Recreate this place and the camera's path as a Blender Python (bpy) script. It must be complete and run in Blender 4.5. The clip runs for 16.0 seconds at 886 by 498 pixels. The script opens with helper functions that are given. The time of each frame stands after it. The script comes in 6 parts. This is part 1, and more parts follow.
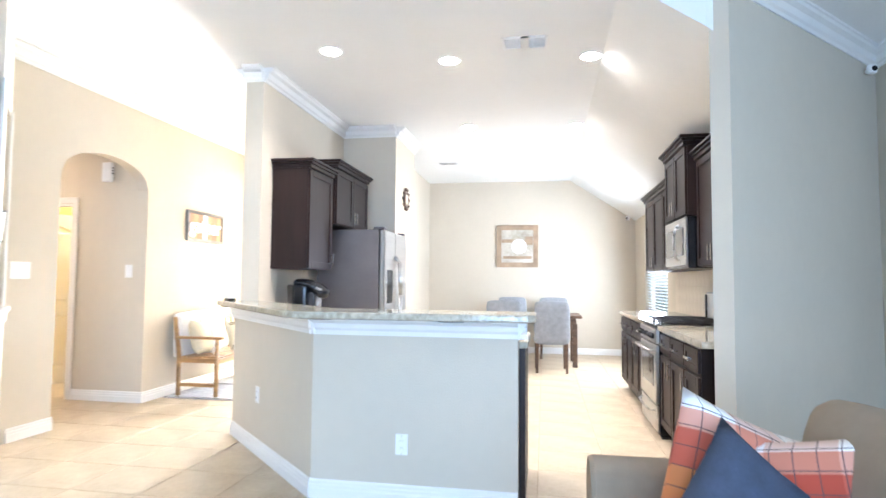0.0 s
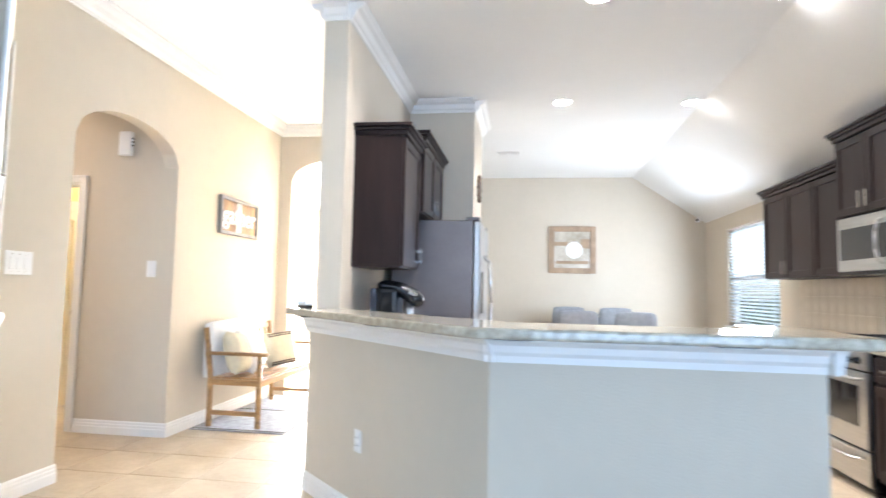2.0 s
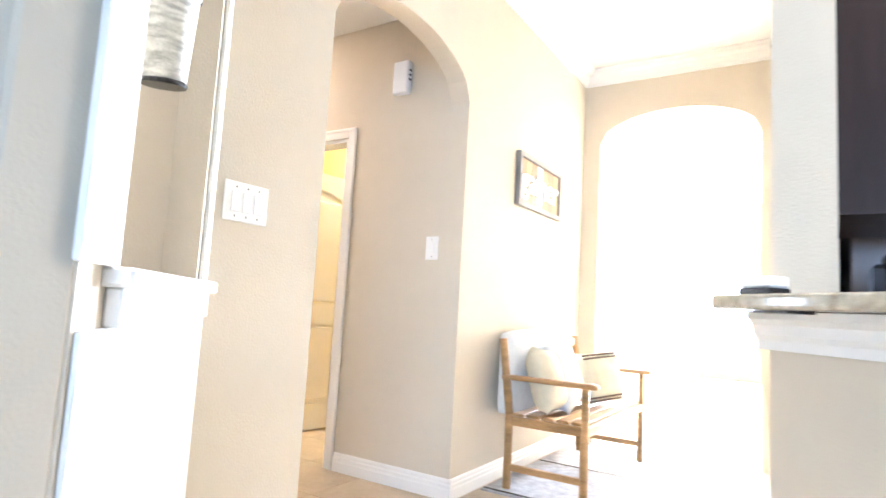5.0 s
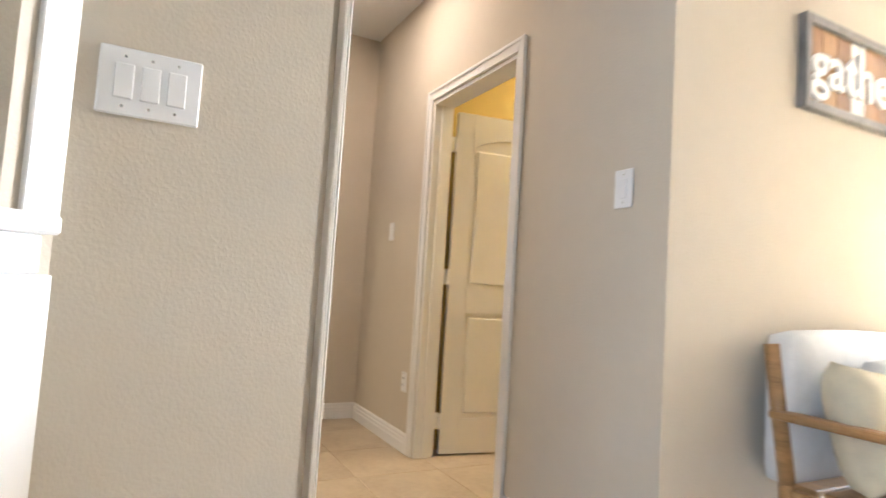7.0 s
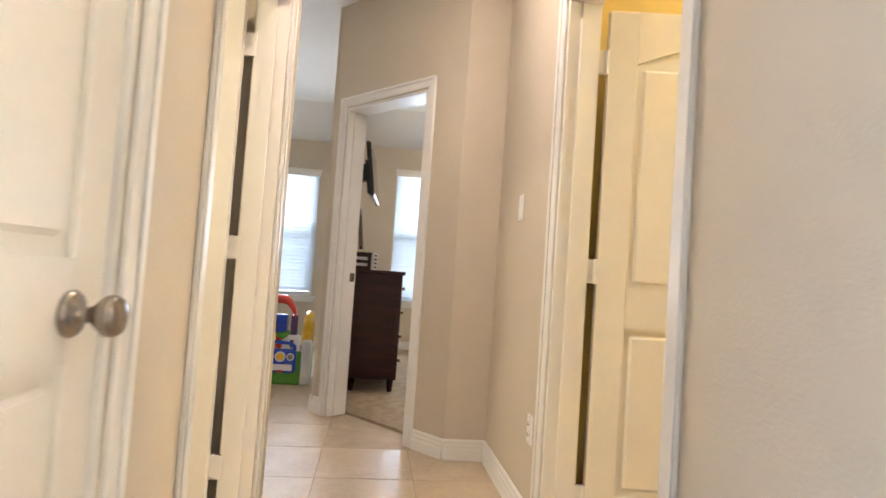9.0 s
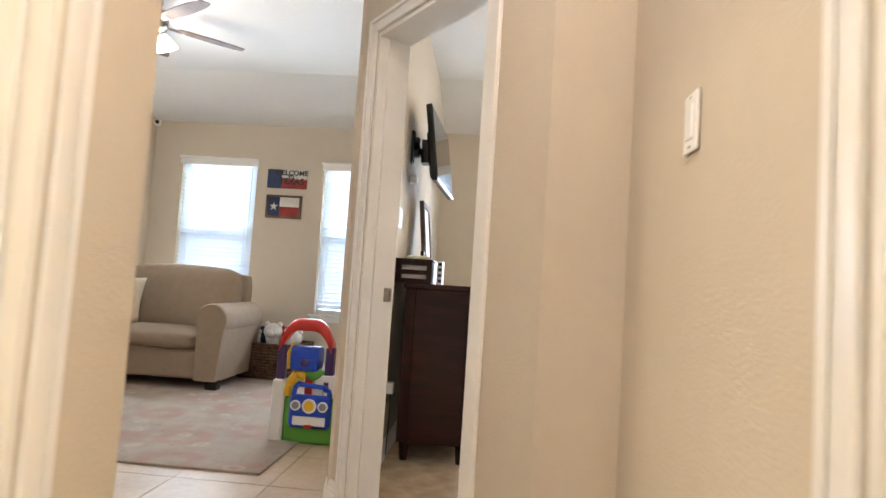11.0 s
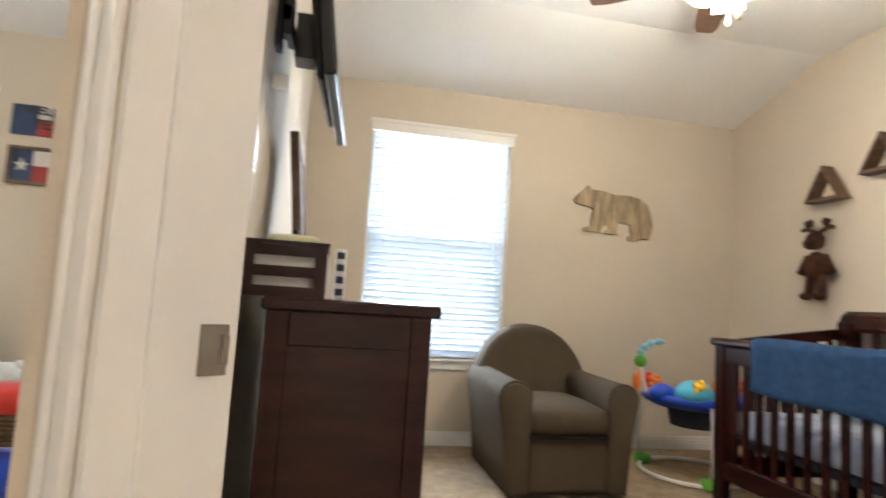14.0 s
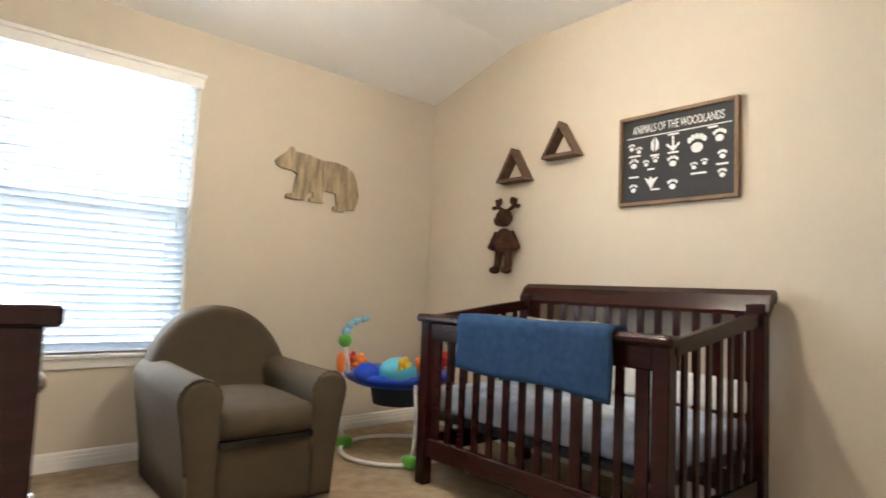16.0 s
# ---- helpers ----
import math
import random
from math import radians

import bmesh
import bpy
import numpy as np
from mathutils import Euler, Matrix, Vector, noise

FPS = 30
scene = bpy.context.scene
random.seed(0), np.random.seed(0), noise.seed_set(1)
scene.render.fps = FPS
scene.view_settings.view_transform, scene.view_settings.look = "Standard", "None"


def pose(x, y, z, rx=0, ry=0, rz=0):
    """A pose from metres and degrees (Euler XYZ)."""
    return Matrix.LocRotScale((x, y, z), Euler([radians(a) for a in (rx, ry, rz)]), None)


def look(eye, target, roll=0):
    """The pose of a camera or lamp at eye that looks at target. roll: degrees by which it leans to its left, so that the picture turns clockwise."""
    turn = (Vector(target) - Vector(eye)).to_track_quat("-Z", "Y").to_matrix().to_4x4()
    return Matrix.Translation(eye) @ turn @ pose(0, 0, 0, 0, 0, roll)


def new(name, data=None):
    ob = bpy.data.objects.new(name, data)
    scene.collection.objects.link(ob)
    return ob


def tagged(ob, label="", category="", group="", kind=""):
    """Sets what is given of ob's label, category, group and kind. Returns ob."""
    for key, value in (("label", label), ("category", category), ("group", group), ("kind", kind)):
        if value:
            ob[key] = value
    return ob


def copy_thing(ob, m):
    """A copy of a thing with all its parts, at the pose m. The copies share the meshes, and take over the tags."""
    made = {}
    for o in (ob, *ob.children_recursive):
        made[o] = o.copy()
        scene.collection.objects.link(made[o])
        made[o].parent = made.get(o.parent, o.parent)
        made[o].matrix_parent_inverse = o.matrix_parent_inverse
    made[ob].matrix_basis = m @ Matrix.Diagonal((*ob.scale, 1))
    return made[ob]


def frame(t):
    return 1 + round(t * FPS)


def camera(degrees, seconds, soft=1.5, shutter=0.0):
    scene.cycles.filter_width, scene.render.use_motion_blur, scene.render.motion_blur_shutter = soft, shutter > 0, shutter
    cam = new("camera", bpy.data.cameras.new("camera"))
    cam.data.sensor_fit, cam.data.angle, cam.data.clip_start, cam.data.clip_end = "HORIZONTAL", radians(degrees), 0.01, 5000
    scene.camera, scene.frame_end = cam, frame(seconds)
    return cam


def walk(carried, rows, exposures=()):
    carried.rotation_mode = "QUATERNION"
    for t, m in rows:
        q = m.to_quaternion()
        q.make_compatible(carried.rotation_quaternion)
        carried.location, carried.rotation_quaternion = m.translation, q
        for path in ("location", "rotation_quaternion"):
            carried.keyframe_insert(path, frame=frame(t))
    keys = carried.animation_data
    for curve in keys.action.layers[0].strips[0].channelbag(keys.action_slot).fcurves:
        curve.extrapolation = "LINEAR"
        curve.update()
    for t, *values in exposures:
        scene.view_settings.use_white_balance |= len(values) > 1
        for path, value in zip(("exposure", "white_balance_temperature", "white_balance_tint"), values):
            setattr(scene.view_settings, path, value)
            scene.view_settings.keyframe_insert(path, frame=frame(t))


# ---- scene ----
cam = camera(75.0, 16.0, soft=1.5, shutter=0.5)
PATH = [
    (0, (0.14, -0.282, 1.248), (-0.204, 1.684, 1.36), 0.5),
    (0.5, (-0.073, 0.034, 1.292), (-0.282, 2.02, 1.409), 0.5),
    (1, (-0.375, 0.27, 1.279), (-0.55, 2.259, 1.406), 0.7),
    (1.5, (-0.718, 0.47, 1.261), (-0.882, 2.458, 1.398), 1.0),
    (2, (-1.057, 0.711, 1.203), (-1.341, 2.685, 1.345), 1.2),
    (2.5, (-1.327, 0.928, 1.164), (-1.776, 2.871, 1.319), 1.6),
    (3, (-1.626, 1.174, 1.139), (-2.112, 3.108, 1.291), 1.9),
    (3.5, (-1.871, 1.422, 1.073), (-2.422, 3.338, 1.231), 2.0),
    (4, (-2.041, 1.721, 1.042), (-2.774, 3.574, 1.22), 2.4),
    (4.5, (-2.162, 2.036, 1.008), (-3.047, 3.82, 1.191), 2.9),
    (4.7, (-2.211, 2.141, 1.004), (-3.168, 3.887, 1.195), 3.0),
    (6.8, (-2.561, 3.467, 0.938), (-4.265, 4.503, 1.091), 4.1),
    (7, (-2.609, 3.578, 0.949), (-4.381, 4.494, 1.087), 3.6),
    (7.5, (-2.797, 3.825, 0.953), (-4.69, 4.459, 1.064), 4.1),
    (8, (-3.051, 4.0, 0.966), (-4.976, 4.532, 1.073), 4.2),
    (8.5, (-3.285, 4.172, 0.955), (-5.236, 4.603, 1.057), 4.1),
    (9, (-3.528, 4.345, 0.972), (-5.512, 4.58, 1.059), 3.9),
    (9.5, (-3.859, 4.465, 0.986), (-5.854, 4.588, 1.057), 4.1),
    (9.7, (-3.98, 4.515, 0.946), (-5.976, 4.591, 1.041), 4.2),
    (11.8, (-5.532, 4.632, 1.007), (-7.517, 4.422, 1.129), 3.2),
    (12, (-5.637, 4.62, 1.021), (-7.622, 4.412, 1.156), 3.1),
    (12.5, (-6.014, 4.524, 1.007), (-7.997, 4.32, 1.166), 3.3),
    (13, (-6.302, 4.444, 1.016), (-8.291, 4.343, 1.201), 3.4),
    (13.5, (-6.582, 4.384, 0.997), (-8.57, 4.438, 1.208), 3.7),
    (14, (-6.737, 4.33, 0.978), (-8.691, 4.712, 1.165), 3.6),
    (14.5, (-6.852, 4.254, 0.992), (-8.67, 5.075, 1.132), 3.2),
    (15, (-6.94, 4.268, 1.005), (-8.642, 5.311, 1.133), 2.9),
    (15.5, (-7.077, 4.373, 1.016), (-8.703, 5.531, 1.15), 2.7),
    (16, (-7.175, 4.468, 1.011), (-8.677, 5.78, 1.155), 2.5),
]
EXPOSURES = [(0.0, 1.78, 5850, 12), (1.0, 1.58, 5850, 12), (3.0, 1.45, 5850, 12), (4.0, 1.55, 5800, 12), (4.7, 1.8, 5750, 12), (6.8, 0.92, 5900, 12), (8.0, 1.24, 5900, 12), (9.0, 1.42, 5900, 12), (9.7, 1.42, 6000, 12), (12.0, 1.86, 5700, 11), (13.0, 1.88, 5650, 11), (14.0, 1.88, 5850, 10), (16.0, 1.95, 5900, 10)]
walk(cam, [(t, look(eye, target, roll)) for t, eye, target, roll in PATH], EXPOSURES)

# ---- light ----
world = bpy.data.worlds.new("world")
scene.world = world
world.use_nodes = True
wn = world.node_tree
sky = wn.nodes.new("ShaderNodeTexSky")
sky.sky_type = "NISHITA"
sky.sun_disc = False
sky.sun_elevation, sky.sun_rotation = radians(50), radians(200)
wn.links.new(sky.outputs[0], wn.nodes["Background"].inputs[0])
wn.nodes["Background"].inputs[1].default_value = 0.12
sun_data = bpy.data.lights.new("sun", "SUN")
sun_data.energy, sun_data.angle, sun_data.color = 3.0, radians(0.6), (1.0, 0.95, 0.88)
sun = new("sun", sun_data)
sun.matrix_world = look((0, 0, 20), (5.4, -12, 0))


def area_lamp(name, eye, target, w, h, watts, color=(1, 1, 1)):
    """A rectangular lamp in a window's opening or in a fixture."""
    d = bpy.data.lights.new(name, "AREA")
    d.shape, d.size, d.size_y, d.energy, d.color = "RECTANGLE", w, h, watts, color
    ob = new(name, d)
    ob.matrix_world = look(eye, target)
    return ob


DAY = (0.86, 0.94, 1.0)
area_lamp("daylight_living", (0.7, -3.4, 1.5), (0.7, 0, 1.2), 3.3, 1.8, 122, (0.46, 0.69, 1.0))
area_lamp("daylight_dining", (1.60, 8.33, 1.45), (-1, 8.2, 1.2), 1.4, 1.2, 42, DAY)
# lamp in an assumed, unseen side window, added to brighten the foyer
area_lamp("daylight_foyer_assumed", (-6.0, 10.2, 1.5), (-3, 9.0, 0.6), 3.6, 2.0, 520, (1.0, 0.99, 0.94))
area_lamp("daylight_foyer_door", (-3.40, 13.6, 1.5), (-3.4, 7, 0.6), 0.68, 1.4, 1100, (0.86, 0.94, 1.0))
for nm, y, w, p in (("daylight_play_a", 1.80, 0.70, 8), ("daylight_play_b", 3.27, 0.62, 8.5), ("daylight_nursery", 5.08, 0.82, 9)):
    area_lamp(nm, (-10.60, y, 1.35), (-8, y + 0.1, 1.1), w, 1.35, p, DAY).data.spread = radians(130)
for lx, ly in ((-1.51, 3.95), (-0.62, 4.28), (0.51, 4.35), (-0.72, 6.31), (0.51, 6.41)):
    area_lamp("downlight_glow", (lx, ly, 3.03), (lx, ly, 0), 0.13, 0.13, 8.0, (1.0, 0.93, 0.85)).data.spread = radians(120)
area_lamp("bath_lamp", (-5.1, 6.4, 2.6), (-5.1, 6.4, 0), 0.4, 0.4, 15, (1.0, 0.90, 0.70))
area_lamp("closet_lamp", (-4.9, 2.6, 2.6), (-4.9, 2.6, 0), 0.4, 0.4, 17, (1.0, 0.84, 0.55))


def bulb(name, x, y, z, watts, color):
    d = bpy.data.lights.new(name, "POINT")
    d.energy, d.shadow_soft_size, d.color = watts, 0.09, color
    new(name, d).location = (x, y, z)


bulb("nursery_fan_bulb", -8.86, 5.93, 2.34, 26, (1.0, 0.84, 0.62))
# hall ceiling light: unseen, place assumed, tuned to brighten the hall walls
area_lamp("hall_light_assumed", (-5.5, 4.48, 2.73), (-5.5, 4.48, 0), 0.16, 0.16, 6.3, (1.0, 0.77, 0.58))
bulb("playroom_fan_bulb", -8.60, 2.28, 2.42, 10.5, (1.0, 0.86, 0.68))


# ---- materials ----
def mat(name, color, rough=0.6, metal=0.0, var=0.06, scale=6.0, bump=0.0, bump_scale=120.0, color2=None, coat=0.0, spec=0.5, stretch=(1, 1, 1)):
    """Base colour with variation at two scales and a fine relief."""
    m = bpy.data.materials.new(name)
    m.use_nodes = True
    nt = m.node_tree
    b = nt.nodes["Principled BSDF"]
    b.inputs["Roughness"].default_value, b.inputs["Metallic"].default_value = rough, metal
    b.inputs["Specular IOR Level"].default_value = spec
    b.inputs["Coat Weight"].default_value = coat
    co = nt.nodes.new("ShaderNodeTexCoord")
    mp = nt.nodes.new("ShaderNodeMapping")
    mp.inputs["Scale"].default_value = stretch
    nt.links.new(co.outputs["Object"], mp.inputs[0])
    big, fine = nt.nodes.new("ShaderNodeTexNoise"), nt.nodes.new("ShaderNodeTexNoise")
    for n, sc in ((big, scale), (fine, scale * 9)):
        n.inputs["Scale"].default_value = sc
        n.inputs["Detail"].default_value = 5
        nt.links.new(mp.outputs[0], n.inputs["Vector"])
    mix = nt.nodes.new("ShaderNodeMath")
    mix.operation = "MULTIPLY_ADD"
    mix.inputs[1].default_value = 0.4
    nt.links.new(fine.outputs[0], mix.inputs[0])
    nt.links.new(big.outputs[0], mix.inputs[2])
    ramp = nt.nodes.new("ShaderNodeValToRGB")
    c2 = color2 or tuple(c * (1 - 2.2 * var) for c in color)
    c1 = color if color2 else tuple(min(1, c * (1 + var)) for c in color)
    ramp.color_ramp.elements[0].position, ramp.color_ramp.elements[1].position = 0.45, 0.95
    ramp.color_ramp.elements[0].color, ramp.color_ramp.elements[1].color = (*c2, 1), (*c1, 1)
    nt.links.new(mix.outputs[0], ramp.inputs[0])
    nt.links.new(ramp.outputs[0], b.inputs["Base Color"])
    if bump:
        bn, bt = nt.nodes.new("ShaderNodeBump"), nt.nodes.new("ShaderNodeTexNoise")
        bt.inputs["Scale"].default_value = bump_scale
        bt.inputs["Detail"].default_value = 3
        nt.links.new(mp.outputs[0], bt.inputs["Vector"])
        bn.inputs["Strength"].default_value, bn.inputs["Distance"].default_value = bump, 0.004
        nt.links.new(bt.outputs[0], bn.inputs["Height"])
        nt.links.new(bn.outputs[0], b.inputs["Normal"])
    return m


def glow(name, color, strength):
    m = bpy.data.materials.new(name)
    m.use_nodes = True
    b = m.node_tree.nodes["Principled BSDF"]
    b.inputs["Base Color"].default_value = (*color, 1)
    b.inputs["Emission Color"].default_value = (*color, 1)
    b.inputs["Emission Strength"].default_value = strength
    return m


def glass(name, tint=(1, 1, 1), rough=0.0):
    m = bpy.data.materials.new(name)
    m.use_nodes = True
    b = m.node_tree.nodes["Principled BSDF"]
    b.inputs["Base Color"].default_value = (*tint, 1)
    b.inputs["Transmission Weight"].default_value = 1.0
    b.inputs["Roughness"].default_value = rough
    b.inputs["IOR"].default_value = 1.05
    return m


PAINT = mat("wall_paint", (0.60, 0.53, 0.43), 0.8, var=0.02, scale=1.5, bump=0.32, bump_scale=120, spec=0.15)
CEIL = mat("ceiling_paint", (0.80, 0.79, 0.77), 0.85, var=0.012, scale=1.5, bump=0.5, bump_scale=60)
WHITE = mat("white_trim_paint", (0.80, 0.78, 0.75), 0.35, var=0.015, scale=3)
DOORW = mat("door_paint", (0.80, 0.77, 0.71), 0.38, var=0.02, scale=4)
TILE = mat("beige_floor_tile", (0.60, 0.49, 0.35), 0.42, var=0.10, scale=3.4, color2=(0.43, 0.325, 0.21), bump=0.06, bump_scale=30)
GROUT = mat("tile_grout", (0.46, 0.36, 0.25), 0.85, var=0.08, scale=9)
CARPET = mat("beige_carpet", (0.44, 0.34, 0.23), 0.95, var=0.12, scale=14, bump=1.0, bump_scale=420, spec=0.1)
ESPRESSO = mat("espresso_wood", (0.023, 0.013, 0.011), 0.42, var=0.12, scale=2, stretch=(8, 8, 1), spec=0.22)
CHERRY = mat("dark_cherry_wood", (0.027, 0.0062, 0.0050), 0.27, var=0.18, scale=3, stretch=(1, 1, 7), spec=0.28)
GRANITE = mat("granite", (0.60, 0.55, 0.44), 0.10, var=0.3, scale=34, color2=(0.29, 0.25, 0.19), spec=0.6)
STEEL = mat("stainless_steel", (0.56, 0.55, 0.54), 0.28, 1.0, var=0.06, scale=2, stretch=(1, 1, 40))
STEELSIDE = mat("grey_fridge_side", (0.165, 0.148, 0.148), 0.36, 0.55, var=0.05, scale=4)
NICKEL = mat("brushed_nickel", (0.62, 0.60, 0.56), 0.25, 1.0, var=0.04, scale=10)
KNOB = mat("aged_nickel", (0.34, 0.30, 0.26), 0.22, 1.0, var=0.1, scale=20)
BLACK = mat("black_plastic", (0.012, 0.012, 0.014), 0.25, var=0.2, scale=8)
IRON = mat("cast_iron", (0.02, 0.02, 0.022), 0.55, var=0.2, scale=30, bump=0.3, bump_scale=300)
GLASSDARK = mat("dark_glass", (0.018, 0.018, 0.02), 0.05, var=0.05, scale=3, spec=0.8)
PANE = glass("window_glass")
SCREEN = mat("insect_screen_mesh", (0.16, 0.17, 0.18), 0.8, var=0.1, scale=40)
st_ = SCREEN.node_tree
clear, weave = st_.nodes.new("ShaderNodeBsdfTransparent"), st_.nodes.new("ShaderNodeMixShader")
weave.inputs[0].default_value = 0.3
st_.links.new(clear.outputs[0], weave.inputs[1])
st_.links.new(st_.nodes["Principled BSDF"].outputs[0], weave.inputs[2])
st_.links.new(weave.outputs[0], st_.nodes["Material Output"].inputs[0])
PLATE = mat("white_plastic", (0.82, 0.81, 0.80), 0.3, var=0.01, scale=5)
BLIND = mat("white_blind_slat", (0.82, 0.83, 0.84), 0.45, var=0.02, scale=5)
bt = BLIND.node_tree
thin, both = bt.nodes.new("ShaderNodeBsdfTranslucent"), bt.nodes.new("ShaderNodeMixShader")
thin.inputs[0].default_value, both.inputs[0].default_value = (0.80, 0.86, 0.92, 1), 0.38
bt.links.new(bt.nodes["Principled BSDF"].outputs[0], both.inputs[1])
bt.links.new(thin.outputs[0], both.inputs[2])
bt.links.new(both.outputs[0], bt.nodes["Material Output"].inputs[0])
TAUPE = mat("taupe_upholstery", (0.33, 0.255, 0.185), 0.9, var=0.035, scale=16, bump=0.8, bump_scale=500, spec=0.15)
OLIVE = mat("olive_brown_upholstery", (0.095, 0.074, 0.050), 0.9, var=0.05, scale=16, bump=0.8, bump_scale=500, spec=0.15)
GREYFAB = mat("grey_chair_fabric", (0.28, 0.29, 0.31), 0.9, var=0.08, scale=20, bump=0.7, bump_scale=500, spec=0.15)
CREAM = mat("cream_fabric", (0.70, 0.63, 0.47), 0.9, var=0.05, scale=18, bump=0.6, bump_scale=400, spec=0.1)
WHITEFAB = mat("white_cotton", (0.78, 0.77, 0.75), 0.9, var=0.04, scale=16, bump=0.5, bump_scale=400, spec=0.1)
NAVY = mat("blue_knit_blanket", (0.028, 0.060, 0.125), 0.95, var=0.12, scale=30, bump=0.8, bump_scale=350, spec=0.1)
SLATE = mat("slate_blue_velvet", (0.045, 0.055, 0.085), 0.85, var=0.15, scale=12, bump=0.5, bump_scale=300)
OAK = mat("honey_oak", (0.42, 0.24, 0.10), 0.45, var=0.2, scale=4, stretch=(1, 1, 6))
WALNUT = mat("rustic_walnut", (0.115, 0.062, 0.034), 0.55, var=0.3, scale=5, stretch=(1, 1, 5))
GREYWOOD = mat("weathered_grey_wood", (0.25, 0.235, 0.22), 0.7, var=0.2, scale=6, stretch=(1, 6, 1))
CHALK = mat("chalkboard_black", (0.022, 0.022, 0.024), 0.7, var=0.2, scale=5)
WHITEPRINT = mat("white_print", (0.80, 0.79, 0.77), 0.7, var=0.04, scale=30)
RED = mat("red_plastic", (0.62, 0.035, 0.025), 0.32, var=0.05, scale=8)
BLUE = mat("blue_plastic", (0.012, 0.06, 0.50), 0.32, var=0.05, scale=8)
YELLOW = mat("yellow_plastic", (0.80, 0.48, 0.02), 0.32, var=0.05, scale=8)
GREEN = mat("green_plastic", (0.11, 0.36, 0.04), 0.32, var=0.05, scale=8)
PURPLE = mat("purple_plastic", (0.055, 0.022, 0.11), 0.35, var=0.05, scale=8)
PALEAQUA = mat("pale_aqua_plastic", (0.30, 0.56, 0.70), 0.25, var=0.1, scale=20)
AQUA = mat("aqua_plastic", (0.10, 0.45, 0.62), 0.3, var=0.1, scale=8)
ORANGE = mat("orange_plastic", (0.75, 0.20, 0.03), 0.35, var=0.05, scale=8)
LAMPGLOW = glow("lamp_glow", (1.0, 0.94, 0.85), 40.0)
SHADEGLOW = glow("frosted_shade_glow", (1.0, 0.93, 0.78), 3.0)


# ---- mesh helpers ----
def box(bm, x0, x1, y0, y1, z0, z1, bevel=0.0, seg=1):
    vs = [bm.verts.new((x, y, z)) for z in (z0, z1) for x, y in ((x0, y0), (x1, y0), (x1, y1), (x0, y1))]
    fs = [bm.faces.new([vs[i] for i in q]) for q in ((3, 2, 1, 0), (4, 5, 6, 7), (0, 1, 5, 4), (1, 2, 6, 5), (2, 3, 7, 6), (3, 0, 4, 7))]
    if bevel:
        es = list({e for f in fs for e in f.edges})
        bmesh.ops.bevel(bm, geom=es, offset=bevel, segments=seg, profile=0.5, affect="EDGES")
    return vs


def prism(bm, pts, z0, z1):
    """A prism over a plan polygon."""
    lo = [bm.verts.new((x, y, z0)) for x, y in pts]
    hi = [bm.verts.new((x, y, z1)) for x, y in pts]
    n = len(pts)
    bm.faces.new(lo[::-1])
    bm.faces.new(hi)
    for i in range(n):
        bm.faces.new((lo[i], lo[(i + 1) % n], hi[(i + 1) % n], hi[i]))


def tube(bm, a, b, r0, r1=None, n=10):
    """A round bar from a to b."""
    a, b = Vector(a), Vector(b)
    d = b - a
    m = Matrix.Translation((a + b) / 2) @ d.to_track_quat("Z", "Y").to_matrix().to_4x4()
    bmesh.ops.create_cone(bm, cap_ends=True, segments=n, radius1=r0, radius2=r0 if r1 is None else r1, depth=d.length, matrix=m)


def sweep(bm, path, r, n=8):
    for a, b in zip(path, path[1:]):
        tube(bm, a, b, r, r, n)
    for p in path[1:-1]:
        bmesh.ops.create_uvsphere(bm, u_segments=n, v_segments=6, radius=r, matrix=Matrix.Translation(p))


def ball(bm, c, r, sx=1, sy=1, sz=1, u=16, v=10):
    bmesh.ops.create_uvsphere(bm, u_segments=u, v_segments=v, radius=r, matrix=Matrix.Translation(c) @ Matrix.Diagonal((sx, sy, sz, 1)))


def lathe(bm, prof, c=(0, 0, 0), n=20, axis="Z"):
    """A turned body from (radius, height) pairs."""
    rot = {"Z": Matrix.Identity(4), "X": Matrix.Rotation(radians(90), 4, "Y"), "Y": Matrix.Rotation(radians(-90), 4, "X")}[axis]
    rings = []
    for r, h in prof:
        rings.append([bm.verts.new(Vector(c) + rot @ Vector((r * math.cos(2 * math.pi * i / n), r * math.sin(2 * math.pi * i / n), h))) for i in range(n)])
    for p, q in zip(rings, rings[1:]):
        for i in range(n):
            bm.faces.new((p[i], p[(i + 1) % n], q[(i + 1) % n], q[i]))
    bm.faces.new(rings[0][::-1])
    bm.faces.new(rings[-1])


